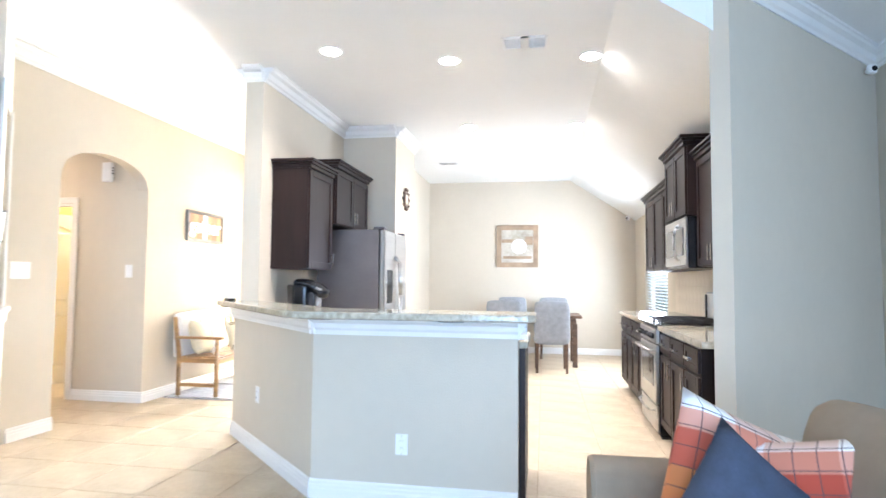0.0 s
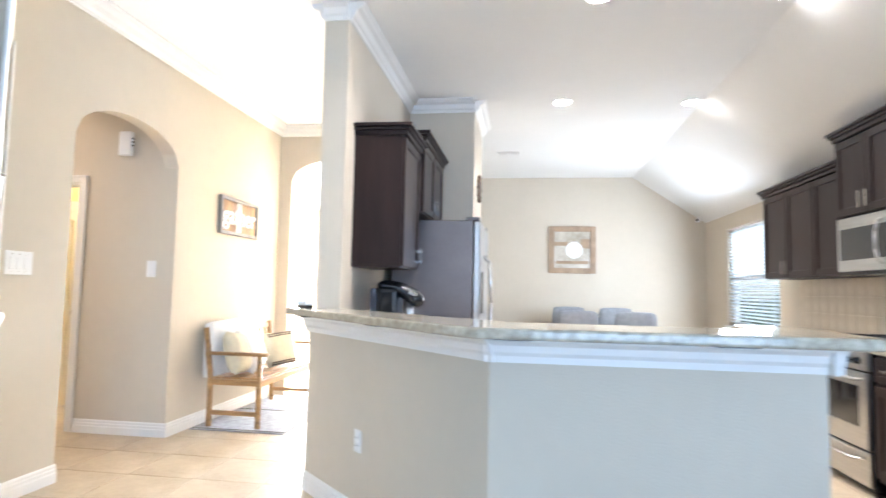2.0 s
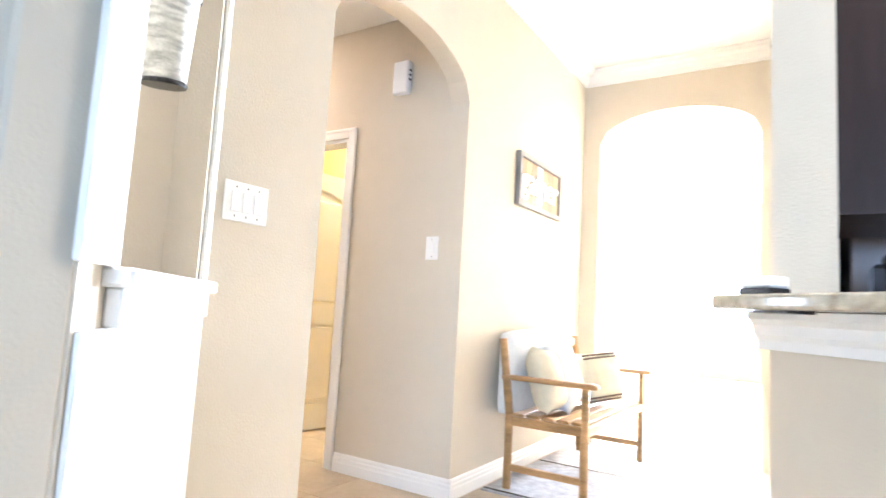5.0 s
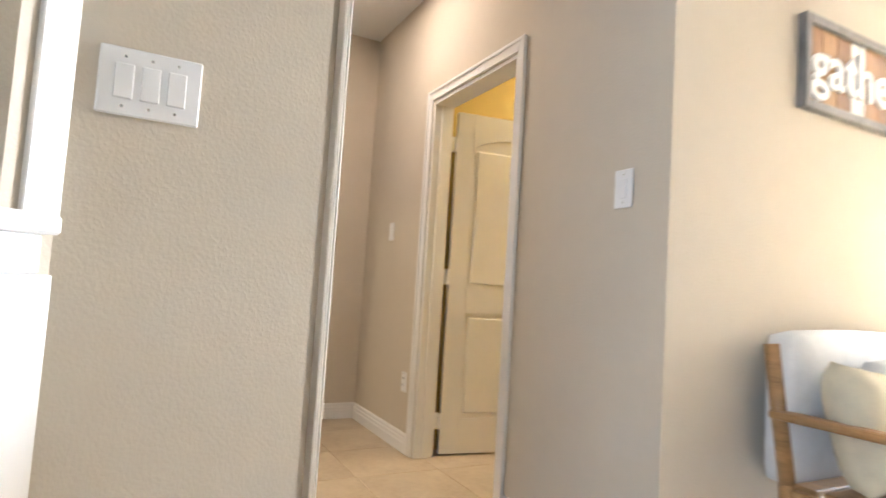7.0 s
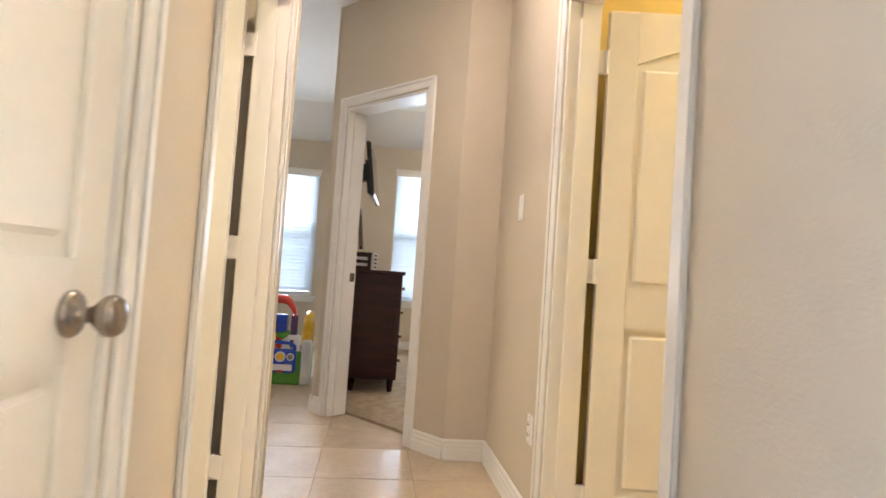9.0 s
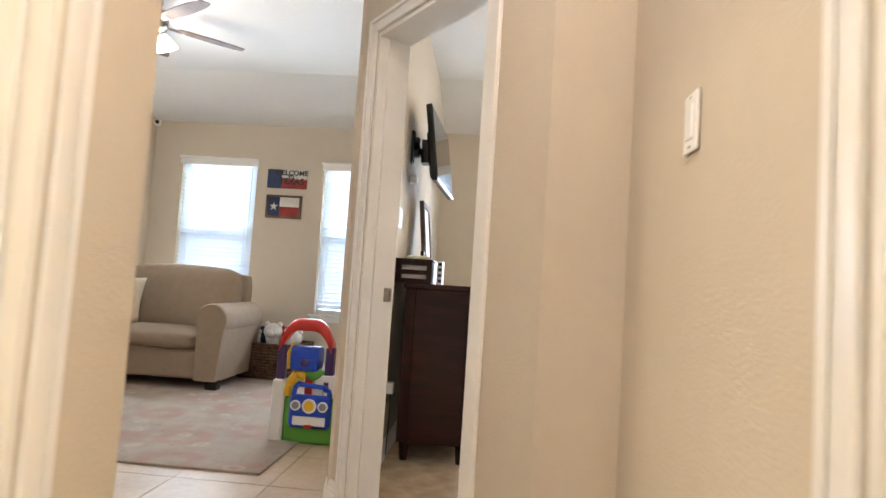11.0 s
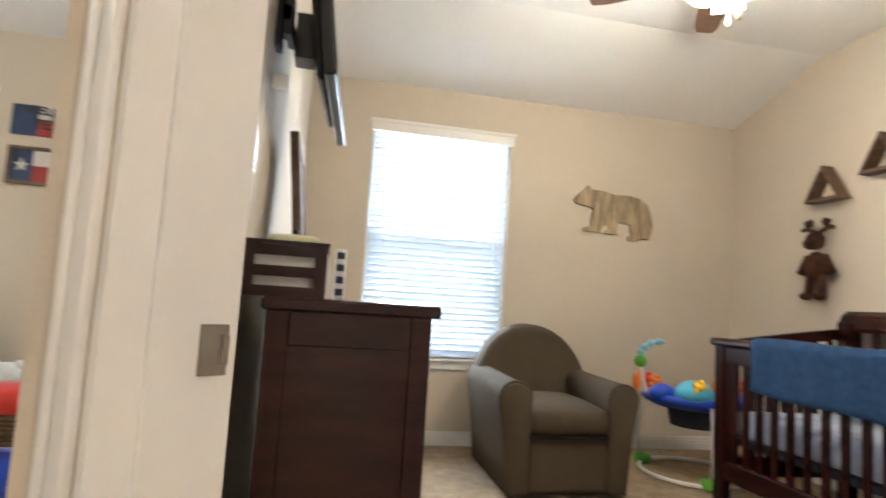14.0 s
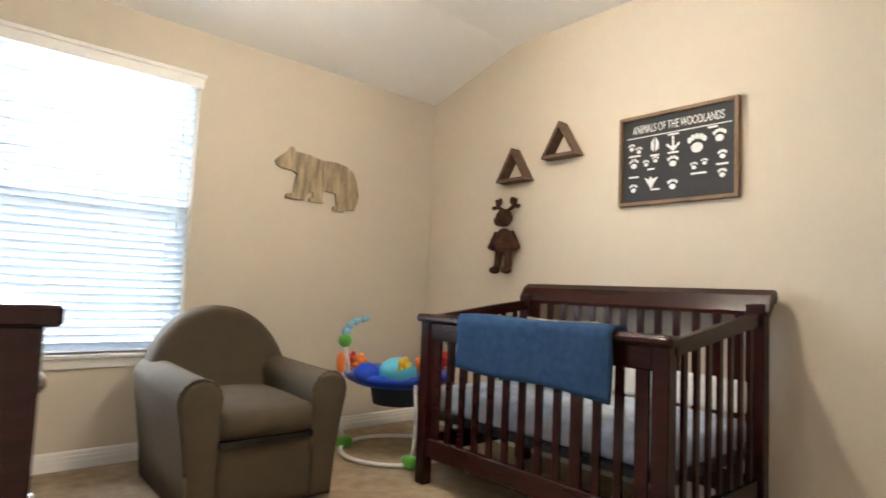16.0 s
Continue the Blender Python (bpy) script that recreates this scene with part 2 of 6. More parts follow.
def soft_box(bm, x0, x1, y0, y1, z0, z1, r=0.05, puff=0.0):
    """A cushion-like body: rounded box whose faces swell a little."""
    c = Vector(((x0 + x1) / 2, (y0 + y1) / 2, (z0 + z1) / 2))
    h = Vector(((x1 - x0) / 2, (y1 - y0) / 2, (z1 - z0) / 2))
    n = 9
    grid = {}
    def vert(i, j, k):
        if (i, j, k) not in grid:
            u = Vector((2 * i / n - 1, 2 * j / n - 1, 2 * k / n - 1))
            p = Vector((u.x * h.x, u.y * h.y, u.z * h.z))
            q = Vector([max(-(h[a] - r), min(h[a] - r, p[a])) for a in range(3)])
            d = p - q
            if d.length > 1e-6:
                p = q + d.normalized() * r
            for a in range(3):
                o = [b for b in range(3) if b != a]
                p[a] += puff * u[a] * (1 - u[o[0]] ** 2) * (1 - u[o[1]] ** 2)
            grid[(i, j, k)] = bm.verts.new(c + p)
        return grid[(i, j, k)]
    for a in range(3):
        for side in (0, n):
            for i in range(n):
                for j in range(n):
                    q = []
                    for di, dj in ((0, 0), (1, 0), (1, 1), (0, 1)):
                        idx = [0, 0, 0]
                        idx[a] = side
                        idx[(a + 1) % 3], idx[(a + 2) % 3] = i + di, j + dj
                        q.append(vert(*idx))
                    bm.faces.new(q if side else q[::-1])


def pillow_bm(w, h, d, n=12):
    """A square cushion that stands upright: width x, height z, depth y."""
    bm = bmesh.new()
    for sgn in (1, -1):
        g = {}
        for i in range(n + 1):
            for j in range(n + 1):
                u, v = 2 * i / n - 1, 2 * j / n - 1
                t = max(0, (1 - u ** 4) * (1 - v ** 4)) ** 0.55
                pin = 1 - 0.07 * (1 - u * u) * abs(v) ** 3
                pin2 = 1 - 0.07 * (1 - v * v) * abs(u) ** 3
                g[i, j] = bm.verts.new((u * w / 2 * pin2, sgn * (t * d / 2 + 0.002), v * h / 2 * pin))
        for i in range(n):
            for j in range(n):
                q = [g[i, j], g[i + 1, j], g[i + 1, j + 1], g[i, j + 1]]
                bm.faces.new(q if sgn < 0 else q[::-1])
    bmesh.ops.remove_doubles(bm, verts=bm.verts, dist=0.005)
    return bm


def part(name, bm, material, parent=None, label="", smooth=False, m=None):
    """Links a bmesh as one mesh object, under a thing or a part."""
    me = bpy.data.meshes.new(name)
    bmesh.ops.recalc_face_normals(bm, faces=bm.faces)
    bm.to_mesh(me)
    bm.free()
    me.materials.append(material)
    if smooth:
        for f in me.polygons:
            f.use_smooth = True
    ob = new(name, me)
    if parent:
        ob.parent = parent
    if m is not None:
        ob.matrix_basis = m
    return tagged(ob, label) if label else ob


def thing(name, label, category, m=None, group=""):
    ob = new(name)
    ob.empty_display_size = 0.1
    if m is not None:
        ob.matrix_basis = m
    return tagged(ob, label, category, group)


def structure(name, bm, material, label, category, smooth=False):
    return tagged(part(name, bm, material, None, "", smooth), label, category, "", "structure")


def boxes(*bs, bevel=0.0):
    bm = bmesh.new()
    for b in bs:
        box(bm, *b, bevel=bevel)
    return bm


def text_bm(words, size, depth=0.002, bold=0.0):
    """Writing as a mesh: letters in x and z, centred, front to -y."""
    cu = bpy.data.curves.new("lettering", "FONT")
    cu.body, cu.size, cu.align_x, cu.align_y, cu.extrude, cu.offset = words, size, "CENTER", "CENTER", depth, bold
    ob = bpy.data.objects.new("lettering", cu)
    me = bpy.data.meshes.new_from_object(ob)
    bm = bmesh.new()
    bm.from_mesh(me)
    bmesh.ops.rotate(bm, verts=bm.verts, cent=(0, 0, 0), matrix=Matrix.Rotation(radians(90), 3, "X"))
    bpy.data.objects.remove(ob)
    bpy.data.meshes.remove(me)
    bpy.data.curves.remove(cu)
    return bm


# ---- the setting ----
def wall(name, p0, p1, thick, z1, openings=(), label="beige textured painted drywall", z0=0.0):
    """A wall whose face runs from p0 to p1; its body lies to the right of that line. Openings: start, end, sill, head, rise of the arch."""
    a, b = Vector((*p0, 0)), Vector((*p1, 0))
    L, d = (b - a).length, (b - a).normalized()
    m = Matrix((( d.x, d.y, 0, a.x), (d.y, -d.x, 0, a.y), (0, 0, 1, 0), (0, 0, 0, 1)))
    bm = bmesh.new()
    s = 0.0
    for o0, o1, sill, top, rise in sorted(openings):
        if o0 > s:
            box(bm, s, o0, 0, thick, z0, z1)
        if sill > 0:
            box(bm, o0, o1, 0, thick, z0, sill)
        if rise:
            n, r = 24, (o1 - o0) / 2
            for i in range(n):
                u0, u1 = -1 + 2 * i / n, -1 + 2 * (i + 1) / n
                h0, h1 = (top + rise * math.sqrt(max(0, 1 - u * u)) for u in (u0, u1))
                x0, x1 = o0 + r * (1 + u0), o0 + r * (1 + u1)
                vs = [bm.verts.new(v) for v in ((x0, 0, h0), (x1, 0, h1), (x1, thick, h1), (x0, thick, h0), (x0, 0, z1), (x1, 0, z1), (x1, thick, z1), (x0, thick, z1))]
                for q in ((3, 2, 1, 0), (4, 5, 6, 7), (0, 1, 5, 4), (2, 3, 7, 6)):
                    bm.faces.new([vs[k] for k in q])
        elif top < z1:
            box(bm, o0, o1, 0, thick, top, z1)
        s = o1
    if s < L:
        box(bm, s, L, 0, thick, z0, z1)
    bmesh.ops.remove_doubles(bm, verts=bm.verts, dist=1e-5)
    bm.transform(m)
    return structure(name, bm, PAINT, label, "wall")


H = 3.2
# great room
wall("wall_arch", (-3.86, 6.95), (-3.86, 2.75), 0.12, H, [(1.95, 3.04, 0, 2.15, 0.25)])
wall("wall_foyer", (-2.2, 6.95), (-3.98, 6.95), 0.12, H, [(0.35, 1.52, 0, 2.42, 0.24)])
wall("wall_dining_far", (1.82, 10.1), (-2.05, 10.1), 0.12, H)
wall("wall_kitchen", (1.7, 3.85), (1.7, 10.1), 0.16, H, [(3.66, 5.31, 0.80, 2.12, 0)])
wall("wall_diagonal", (2.7, 4.67), (1.175, 3.145), 0.12, H)
wall("wall_living_side", (2.7, -3.5), (2.7, 4.67), 0.12, H)
wall("wall_living_back", (-4.0, -3.5), (2.82, -3.5), 0.12, H, [(3.0, 6.4, 0.5, 2.5, 0)])
wall("wall_living_left", (-3.9, 2.63), (-3.9, -3.5), 0.12, H)
structure("wall_stub", boxes((-3.9, -3.2, 2.63, 2.75, 0, H), bevel=0.008), PAINT, "beige textured wall end", "wall")
structure("wall_pillar", boxes((-2.36, -2.2, 4.2, 6.95, 0, H)), PAINT, "beige painted kitchen side wall", "wall")
structure("wall_pantry", boxes((-2.2, -1.56, 6.19, 7.15, 0, H), (-2.05, -1.93, 7.15, 10.1, 0, H)), PAINT, "beige painted pantry wall", "wall")
# foyer
# the opening holds the assumed side window
wall("wall_foyer_left", (-6.1, 13.8), (-6.1, 7.07), 0.12, H, [(1.6, 5.6, 0.4, 2.5, 0)])
wall("wall_foyer_end", (-2.3, 13.8), (-6.22, 13.8), 0.12, H, [(0.66, 1.62, 0, 2.44, 0)])
structure("wall_foyer_right", boxes((-2.42, -2.3, 7.07, 13.92, 0, H)), PAINT, "white-lit foyer wall", "wall")
structure("wall_foyer_back", boxes((-6.22, -3.98, 6.95, 7.07, 0, H)), PAINT, "beige wall beside the foyer", "wall")
# hall
wall("wall_hall_side", (-3.98, 5.0), (-6.58, 5.0), 0.12, H, [(0.75, 1.60, 0, 2.03, 0)])
wall("wall_hall_left", (-6.05, 3.955), (-3.98, 3.955), 0.12, H, [(0.25, 1.14, 0, 2.03, 0), (1.58, 2.065, 0, 2.03, 0)])
structure("wall_hall_end", boxes((-6.70, -6.58, 4.776, 7.5, 0, H)), PAINT, "beige painted hall end wall", "wall")
wall("wall_nursery_door", (-6.58, 4.776), (-7.50, 4.00), 0.15, H, [(0.288, 1.043, 0, 2.03, 0)])
structure("wall_between", boxes((-10.7, -7.48, 4.00, 4.12, 0, H)), PAINT, "beige wall between nursery and playroom", "wall")
BATHPAINT = mat("mustard_bath_paint", (0.60, 0.44, 0.12), 0.75, var=0.02, scale=1.5, bump=0.32, bump_scale=120)
# west partition assumed, set close behind the door to keep its hinge gap dark
structure("wall_bath", boxes((-5.82, -5.70, 5.12, 6.72, 0, H), (-5.70, -4.42, 6.60, 6.72, 0, H), (-4.42, -4.30, 5.12, 6.72, 0, H)), BATHPAINT, "mustard yellow painted bathroom walls", "wall")
structure("wall_play_east", boxes((-6.0, -5.88, 1.1, 3.835, 0, H)), PAINT, "beige playroom side wall", "wall")
wall("wall_play_side", (-10.82, 1.1), (-3.98, 1.1), 0.12, H)
WINDOWS = ((4.56, 5.57), (2.92, 3.62), (1.42, 2.22))
wall("wall_windows", (-10.7, 7.52), (-10.7, 1.1), 0.16, H, [(7.52 - b, 7.52 - a, 0.60, 2.20 if b > 5 else 2.11, 0) for a, b in WINDOWS])
wall("wall_nursery_side", (-3.98, 7.4), (-10.7, 7.4), 0.12, H)
# half wall of the breakfast bar
HALF = [(-2.34, 4.2), (-2.36, 4.12), (-1.19, 2.94), (0.0, 2.94), (0.0, 3.06), (-1.14, 3.06), (-2.2, 4.12), (-2.2, 4.2)]
bm = bmesh.new()
prism(bm, HALF, 0, 1.035)
structure("wall_half", bm, PAINT, "painted half wall of the breakfast bar", "wall")

# ground, unseen roof slab, floors, ceilings
structure("ground", boxes((-400, 400, -400, 400, -0.5, -0.12)), mat("lawn", (0.06, 0.09, 0.035), 0.95, var=0.3, scale=0.6), "green lawn around the house", "ground")
# slab over the whole house, added to block sky light from leaking in
structure("roof", boxes((-11.3, 3.3, -4.1, 14.4, 3.2, 3.3)), mat("light_block_dark", (0.1, 0.09, 0.08), 0.9), "unseen flat dark slab that keeps sky light out", "roof")
structure("floor", boxes((-10.86, 2.9, -3.62, 14.0, -0.12, -0.004)), GROUT, "sandy grout bed of the tiled floor", "floor")
bm = bmesh.new()
prism(bm, [(-10.7, 4.12), (-7.6, 4.12), (-6.70, 4.90), (-6.70, 7.4), (-10.7, 7.4)], -0.004, 0.014)
structure("carpet", bm, CARPET, "beige cut-pile nursery carpet", "carpet")
structure("ceiling_great_room", boxes((-6.2, 2.8, -3.6, 13.9, 3.05, 3.12)), CEIL, "white textured great room ceiling", "ceiling")
bm = bmesh.new()
SLOPE = lambda x: 3.05 - 0.66 * (x - 0.6)
pts = [(0.6, 3.2), (1.07, 3.2), (1.15, 3.22), (1.82, 3.89), (1.82, 10.2), (0.6, 10.2)]
lo = [bm.verts.new((x, y, SLOPE(x))) for x, y in pts]
hi = [bm.verts.new((x, y, 3.06)) for x, y in pts]
bm.faces.new(lo)
for k in range(1, 6):
    bm.faces.new((lo[k], lo[(k + 1) % 6], hi[(k + 1) % 6], hi[k]))
bm.faces.new((lo[0], lo[1], hi[1]))
structure("ceiling_kitchen_slope", bm, CEIL, "white sloped kitchen ceiling", "ceiling")
structure("ceiling_bedrooms", boxes((-10.7, -3.98, 1.1, 7.4, 2.75, 2.81)), CEIL, "white textured hall and bedroom ceiling", "ceiling")
for nm, y0, y1 in (("ceiling_nursery_slope", 4.12, 7.4), ("ceiling_play_slope", 1.1, 4.0)):
    bm = bmesh.new()
    vs = [bm.verts.new((x, y, z)) for y in (y0, y1) for x, z in ((-10.7, 2.5), (-9.85, 2.751), (-10.7, 2.751))]
    for q in ((0, 1, 4, 3), (0, 2, 1), (3, 4, 5), (0, 3, 5, 2), (1, 2, 5, 4)):
        bm.faces.new([vs[k] for k in q])
    structure(nm, bm, CEIL, "white sloped ceiling strip along the windows", "ceiling")


# ---- trim ----
def run(bm, p0, p1, prof, z=0.0):
    """A moulding along p0 to p1; prof gives (proud of the wall, height). The room lies to the left."""
    a, b = Vector((*p0, 0)), Vector((*p1, 0))
    d = (b - a).normalized()
    nrm = Vector((-d.y, d.x, 0))
    ends = [[bm.verts.new(q + nrm * o + Vector((0, 0, z + h))) for o, h in prof] for q in (a, b)]
    n = len(prof)
    for i in range(n):
        bm.faces.new((ends[0][i], ends[0][(i + 1) % n], ends[1][(i + 1) % n], ends[1][i]))
    bm.faces.new(ends[0][::-1])
    bm.faces.new(ends[1])


BASE = [(0, 0), (0.016, 0), (0.016, 0.055), (0.013, 0.062), (0.013, 0.078), (0.009, 0.084), (0.009, 0.098), (0.004, 0.108), (0, 0.108)]
CROWN = [(0, -0.12), (0.012, -0.12), (0.018, -0.10), (0.034, -0.088), (0.046, -0.05), (0.078, -0.036), (0.086, -0.02), (0.098, -0.016), (0.098, 0), (0, 0)]
BARTRIM = [(0, -0.10), (0.012, -0.10), (0.014, -0.075), (0.026, -0.06), (0.030, -0.035), (0.048, -0.02), (0.05, 0), (0, 0)]


def trims(name, prof, z, lines, label, category):
    for p0, p1 in lines:
        bm = bmesh.new()
        run(bm, p0, p1, prof, z)
        structure(name, bm, WHITE, label, category)


trims("baseboard", BASE, 0.0, [
    ((-3.86, 6.95), (-3.86, 5.0)), ((-3.86, 3.92), (-3.86, 3.5)), ((-3.845, 5.0), (-4.665, 5.0)), ((-5.615, 5.0), (-6.58, 5.0)),
    ((-6.58, 5.0), (-6.58, 4.776)), ((-6.58, 4.776), (-6.753, 4.630)), ((-7.425, 4.064), (-7.51, 3.992)), ((-6.0, 1.1), (-6.0, 3.835)),
    ((-7.5, 4.00), (-10.7, 4.00)), ((-10.7, 4.00), (-10.7, 1.1)), ((-10.7, 1.1), (-6.0, 1.1)),
    ((-10.7, 4.12), (-7.75, 4.12)), ((-10.7, 7.4), (-10.7, 4.12)), ((-6.70, 7.4), (-10.7, 7.4)),
    ((0.0, 2.94), (-1.19, 2.94)), ((-1.19, 2.94), (-2.36, 4.12)), ((-2.36, 4.12), (-2.36, 6.95)),
    ((1.7, 10.1), (-1.93, 10.1)), ((-1.93, 10.1), (-1.93, 7.15)), ((1.7, 7.1), (1.7, 10.1)), ((2.7, 4.67), (1.175, 3.145)), ((2.7, -3.5), (2.7, 4.67)),
    ((-3.92, 13.8), (-6.1, 13.8)), 
], "white stepped baseboard", "baseboard")
trims("crown_moulding", CROWN, 3.05, [
    ((-3.86, 6.95), (-3.86, 2.75)), ((-2.36, 6.95), (-3.86, 6.95)), ((-2.36, 4.2), (-2.36, 6.95)), ((-2.2, 4.2), (-2.36, 4.2)), ((-2.2, 6.19), (-2.2, 4.2)),
    ((-1.56, 6.19), (-2.2, 6.19)), ((-1.56, 7.15), (-1.56, 6.19)), ((2.7, 4.67), (1.175, 3.145)), ((2.7, -3.5), (2.7, 4.67)),
], "white crown moulding below the ceiling", "crown moulding")
trims("bar_trim", BARTRIM, 1.035, [((0.05, 2.94), (-1.21, 2.94)), ((-1.17, 2.92), (-2.38, 4.14)), ((0.0, 3.06), (0.0, 2.89))], "white moulding under the bar top", "trim")


def frame_at(p0, p1):
    """The pose of an opening in a wall from p0 to p1: x along the wall, y into it, z up."""
    d = Vector((p1[0] - p0[0], p1[1] - p0[1], 0)).normalized()
    return Matrix(((d.x, d.y, 0, p0[0]), (d.y, -d.x, 0, p0[1]), (0, 0, 1, 0), (0, 0, 0, 1)))


def door_frame(name, p0, p1, s0, s1, head=2.03, thick=0.12):
    """White casing on both faces of a wall, with the jamb between."""
    m = frame_at(p0, p1)
    bm = bmesh.new()
    for y0, y1, e in ((-0.012, 0.0, 0.058), (-0.019, -0.012, 0.020), (thick, thick + 0.012, 0.058)):
        if e > 0.03:
            box(bm, s0 - e - 0.004, s0 - 0.004, y0, y1, 0, head + 0.062, bevel=0.003)
            box(bm, s1 + 0.004, s1 + e + 0.004, y0, y1, 0, head + 0.062, bevel=0.003)
            box(bm, s0 - 0.004, s1 + 0.004, y0, y1, head + 0.004, head + 0.062, bevel=0.003)
        else:
            box(bm, s0 - 0.062, s0 - 0.062 + e, y0, y1, 0, head + 0.066, bevel=0.003)
            box(bm, s1 + 0.062 - e, s1 + 0.062, y0, y1, 0, head + 0.066, bevel=0.003)
            box(bm, s0 - 0.042, s1 + 0.042, y0, y1, head + 0.046, head + 0.066, bevel=0.003)
    box(bm, s0, s0 + 0.018, 0.0, thick, 0, head)
    box(bm, s1 - 0.018, s1, 0.0, thick, 0, head)
    box(bm, s0 + 0.018, s1 - 0.018, 0.0, thick, head - 0.018, head)
    for a in (s0 + 0.018, s1 - 0.028):
        box(bm, a, a + 0.010, 0.045, 0.080, 0, head - 0.02)
    bm.transform(m)
    return structure(name, bm, WHITE, "white painted door casing and jamb", "door frame")


HALLR, HALLL, NURS = ((-3.98, 5.0), (-6.58, 5.0)), ((-6.05, 3.955), (-3.98, 3.955)), ((-6.58, 4.776), (-7.50, 4.00))
door_frame("door_frame_bath", *HALLR, 0.75, 1.60)
door_frame("door_frame_closet", *HALLL, 0.25, 1.14)
door_frame("door_frame_linen", *HALLL, 1.58, 2.065)
nursery_frame = door_frame("door_frame_nursery", *NURS, 0.288, 1.043, thick=0.15)
bm = bmesh.new()
box(bm, 1.022, 1.025, 0.104, 0.138, 0.880, 0.938)
box(bm, 1.018, 1.023, 0.130, 0.137, 0.892, 0.926)
bm.transform(frame_at(*NURS))
part("strike_plate", bm, KNOB, nursery_frame, "aged nickel strike plate")


def door_slab(name, w, m, label, knob_x=None, knob_sides=(1, -1), material=None, h=2.0, knob_z=0.91):
    """A two-panel interior door, hinged at x = 0, its faces at y = 0 and y = 0.035."""
    d = thing(name, label, "door", m)
    d["kind"] = "structure"
    st, t = min(0.11, w * 0.2), 0.035
    bm = bmesh.new()
    box(bm, 0, st, 0, t, 0.012, h, bevel=0.002)
    box(bm, w - st, w, 0, t, 0.012, h, bevel=0.002)
    for z0, z1 in ((0.012, 0.21), (0.82, 0.96), (h - 0.13, h)):
        box(bm, st, w - st, 0, t, z0, z1)
    n = 12
    for i in range(n):
        u0, u1 = st + (w - 2 * st) * i / n, st + (w - 2 * st) * (i + 1) / n
        dip = lambda u: 0.07 * (2 * (u - st) / (w - 2 * st) - 1) ** 2
        vs = [bm.verts.new(v) for y in (0, t) for v in ((u0, y, h - 0.13), (u1, y, h - 0.13), (u1, y, h - 0.13 - dip(u1)), (u0, y, h - 0.13 - dip(u0)))]
        bm.faces.new(vs[:4])
        bm.faces.new(vs[4:])
        bm.faces.new((vs[2], vs[3], vs[7], vs[6]))
    bmesh.ops.remove_doubles(bm, verts=bm.verts, dist=1e-5)
    part("door_leaf", bm, material or DOORW, d)
    for z0, z1 in ((0.21, 0.82), (0.96, h - 0.13)):
        bm = bmesh.new()
        box(bm, st, w - st, 0.011, t - 0.011, z0, z1)
        box(bm, st + 0.022, w - st - 0.022, 0.002, t - 0.002, z0 + 0.025, z1 - (0.085 if z0 > 0.5 else 0.025), bevel=0.0105)
        part("door_panel", bm, material or DOORW, d)
    if knob_x is not None:
        for sgn in knob_sides:
            y = t if sgn > 0 else 0
            bm = bmesh.new()
            lathe(bm, [(0.032, 0), (0.033, 0.005), (0.028, 0.011), (0.012, 0.014), (0.011, 0.030), (0.02, 0.038), (0.028, 0.048), (0.029, 0.058), (0.024, 0.067), (0.01, 0.071)], n=20, axis="Y")
            if sgn < 0:
                bmesh.ops.scale(bm, vec=(1, -1, 1), verts=bm.verts)
            bmesh.ops.translate(bm, vec=(knob_x, y, knob_z), verts=bm.verts)
            part("door_knob", bm, KNOB, d, "aged nickel round door knob", smooth=True)
    for z in (0.20, 1.02, 1.80):
        bm = bmesh.new()
        tube(bm, (-0.008, t / 2 - 0.024, z - 0.045), (-0.008, t / 2 - 0.024, z + 0.045), 0.007)
        box(bm, -min(0.045, w * 0.055), 0.002, t / 2 - 0.022, t / 2 - 0.010, z - 0.044, z + 0.044)
        part("hinge", bm, WHITE, d, "painted white door hinge")
    return d


# bath door swings into the bath, closet door into the closet, linen door is shut
door_slab("door_bath", 0.77, pose(-5.568, 5.160, 0, 0, 0, 82), "white two-panel door standing open into the bathroom", 0.71)
door_slab("door_closet", 0.82, pose(-5.788, 3.797, 0, 0, 0, -93), "white two-panel door standing open into the lit closet", 0.76)
door_slab("door_linen", 0.445, pose(-4.005, 3.945, 0, 0, 0, 180), "white narrow panelled linen closet door, shut", 0.355, knob_z=0.885, knob_sides=(-1,))


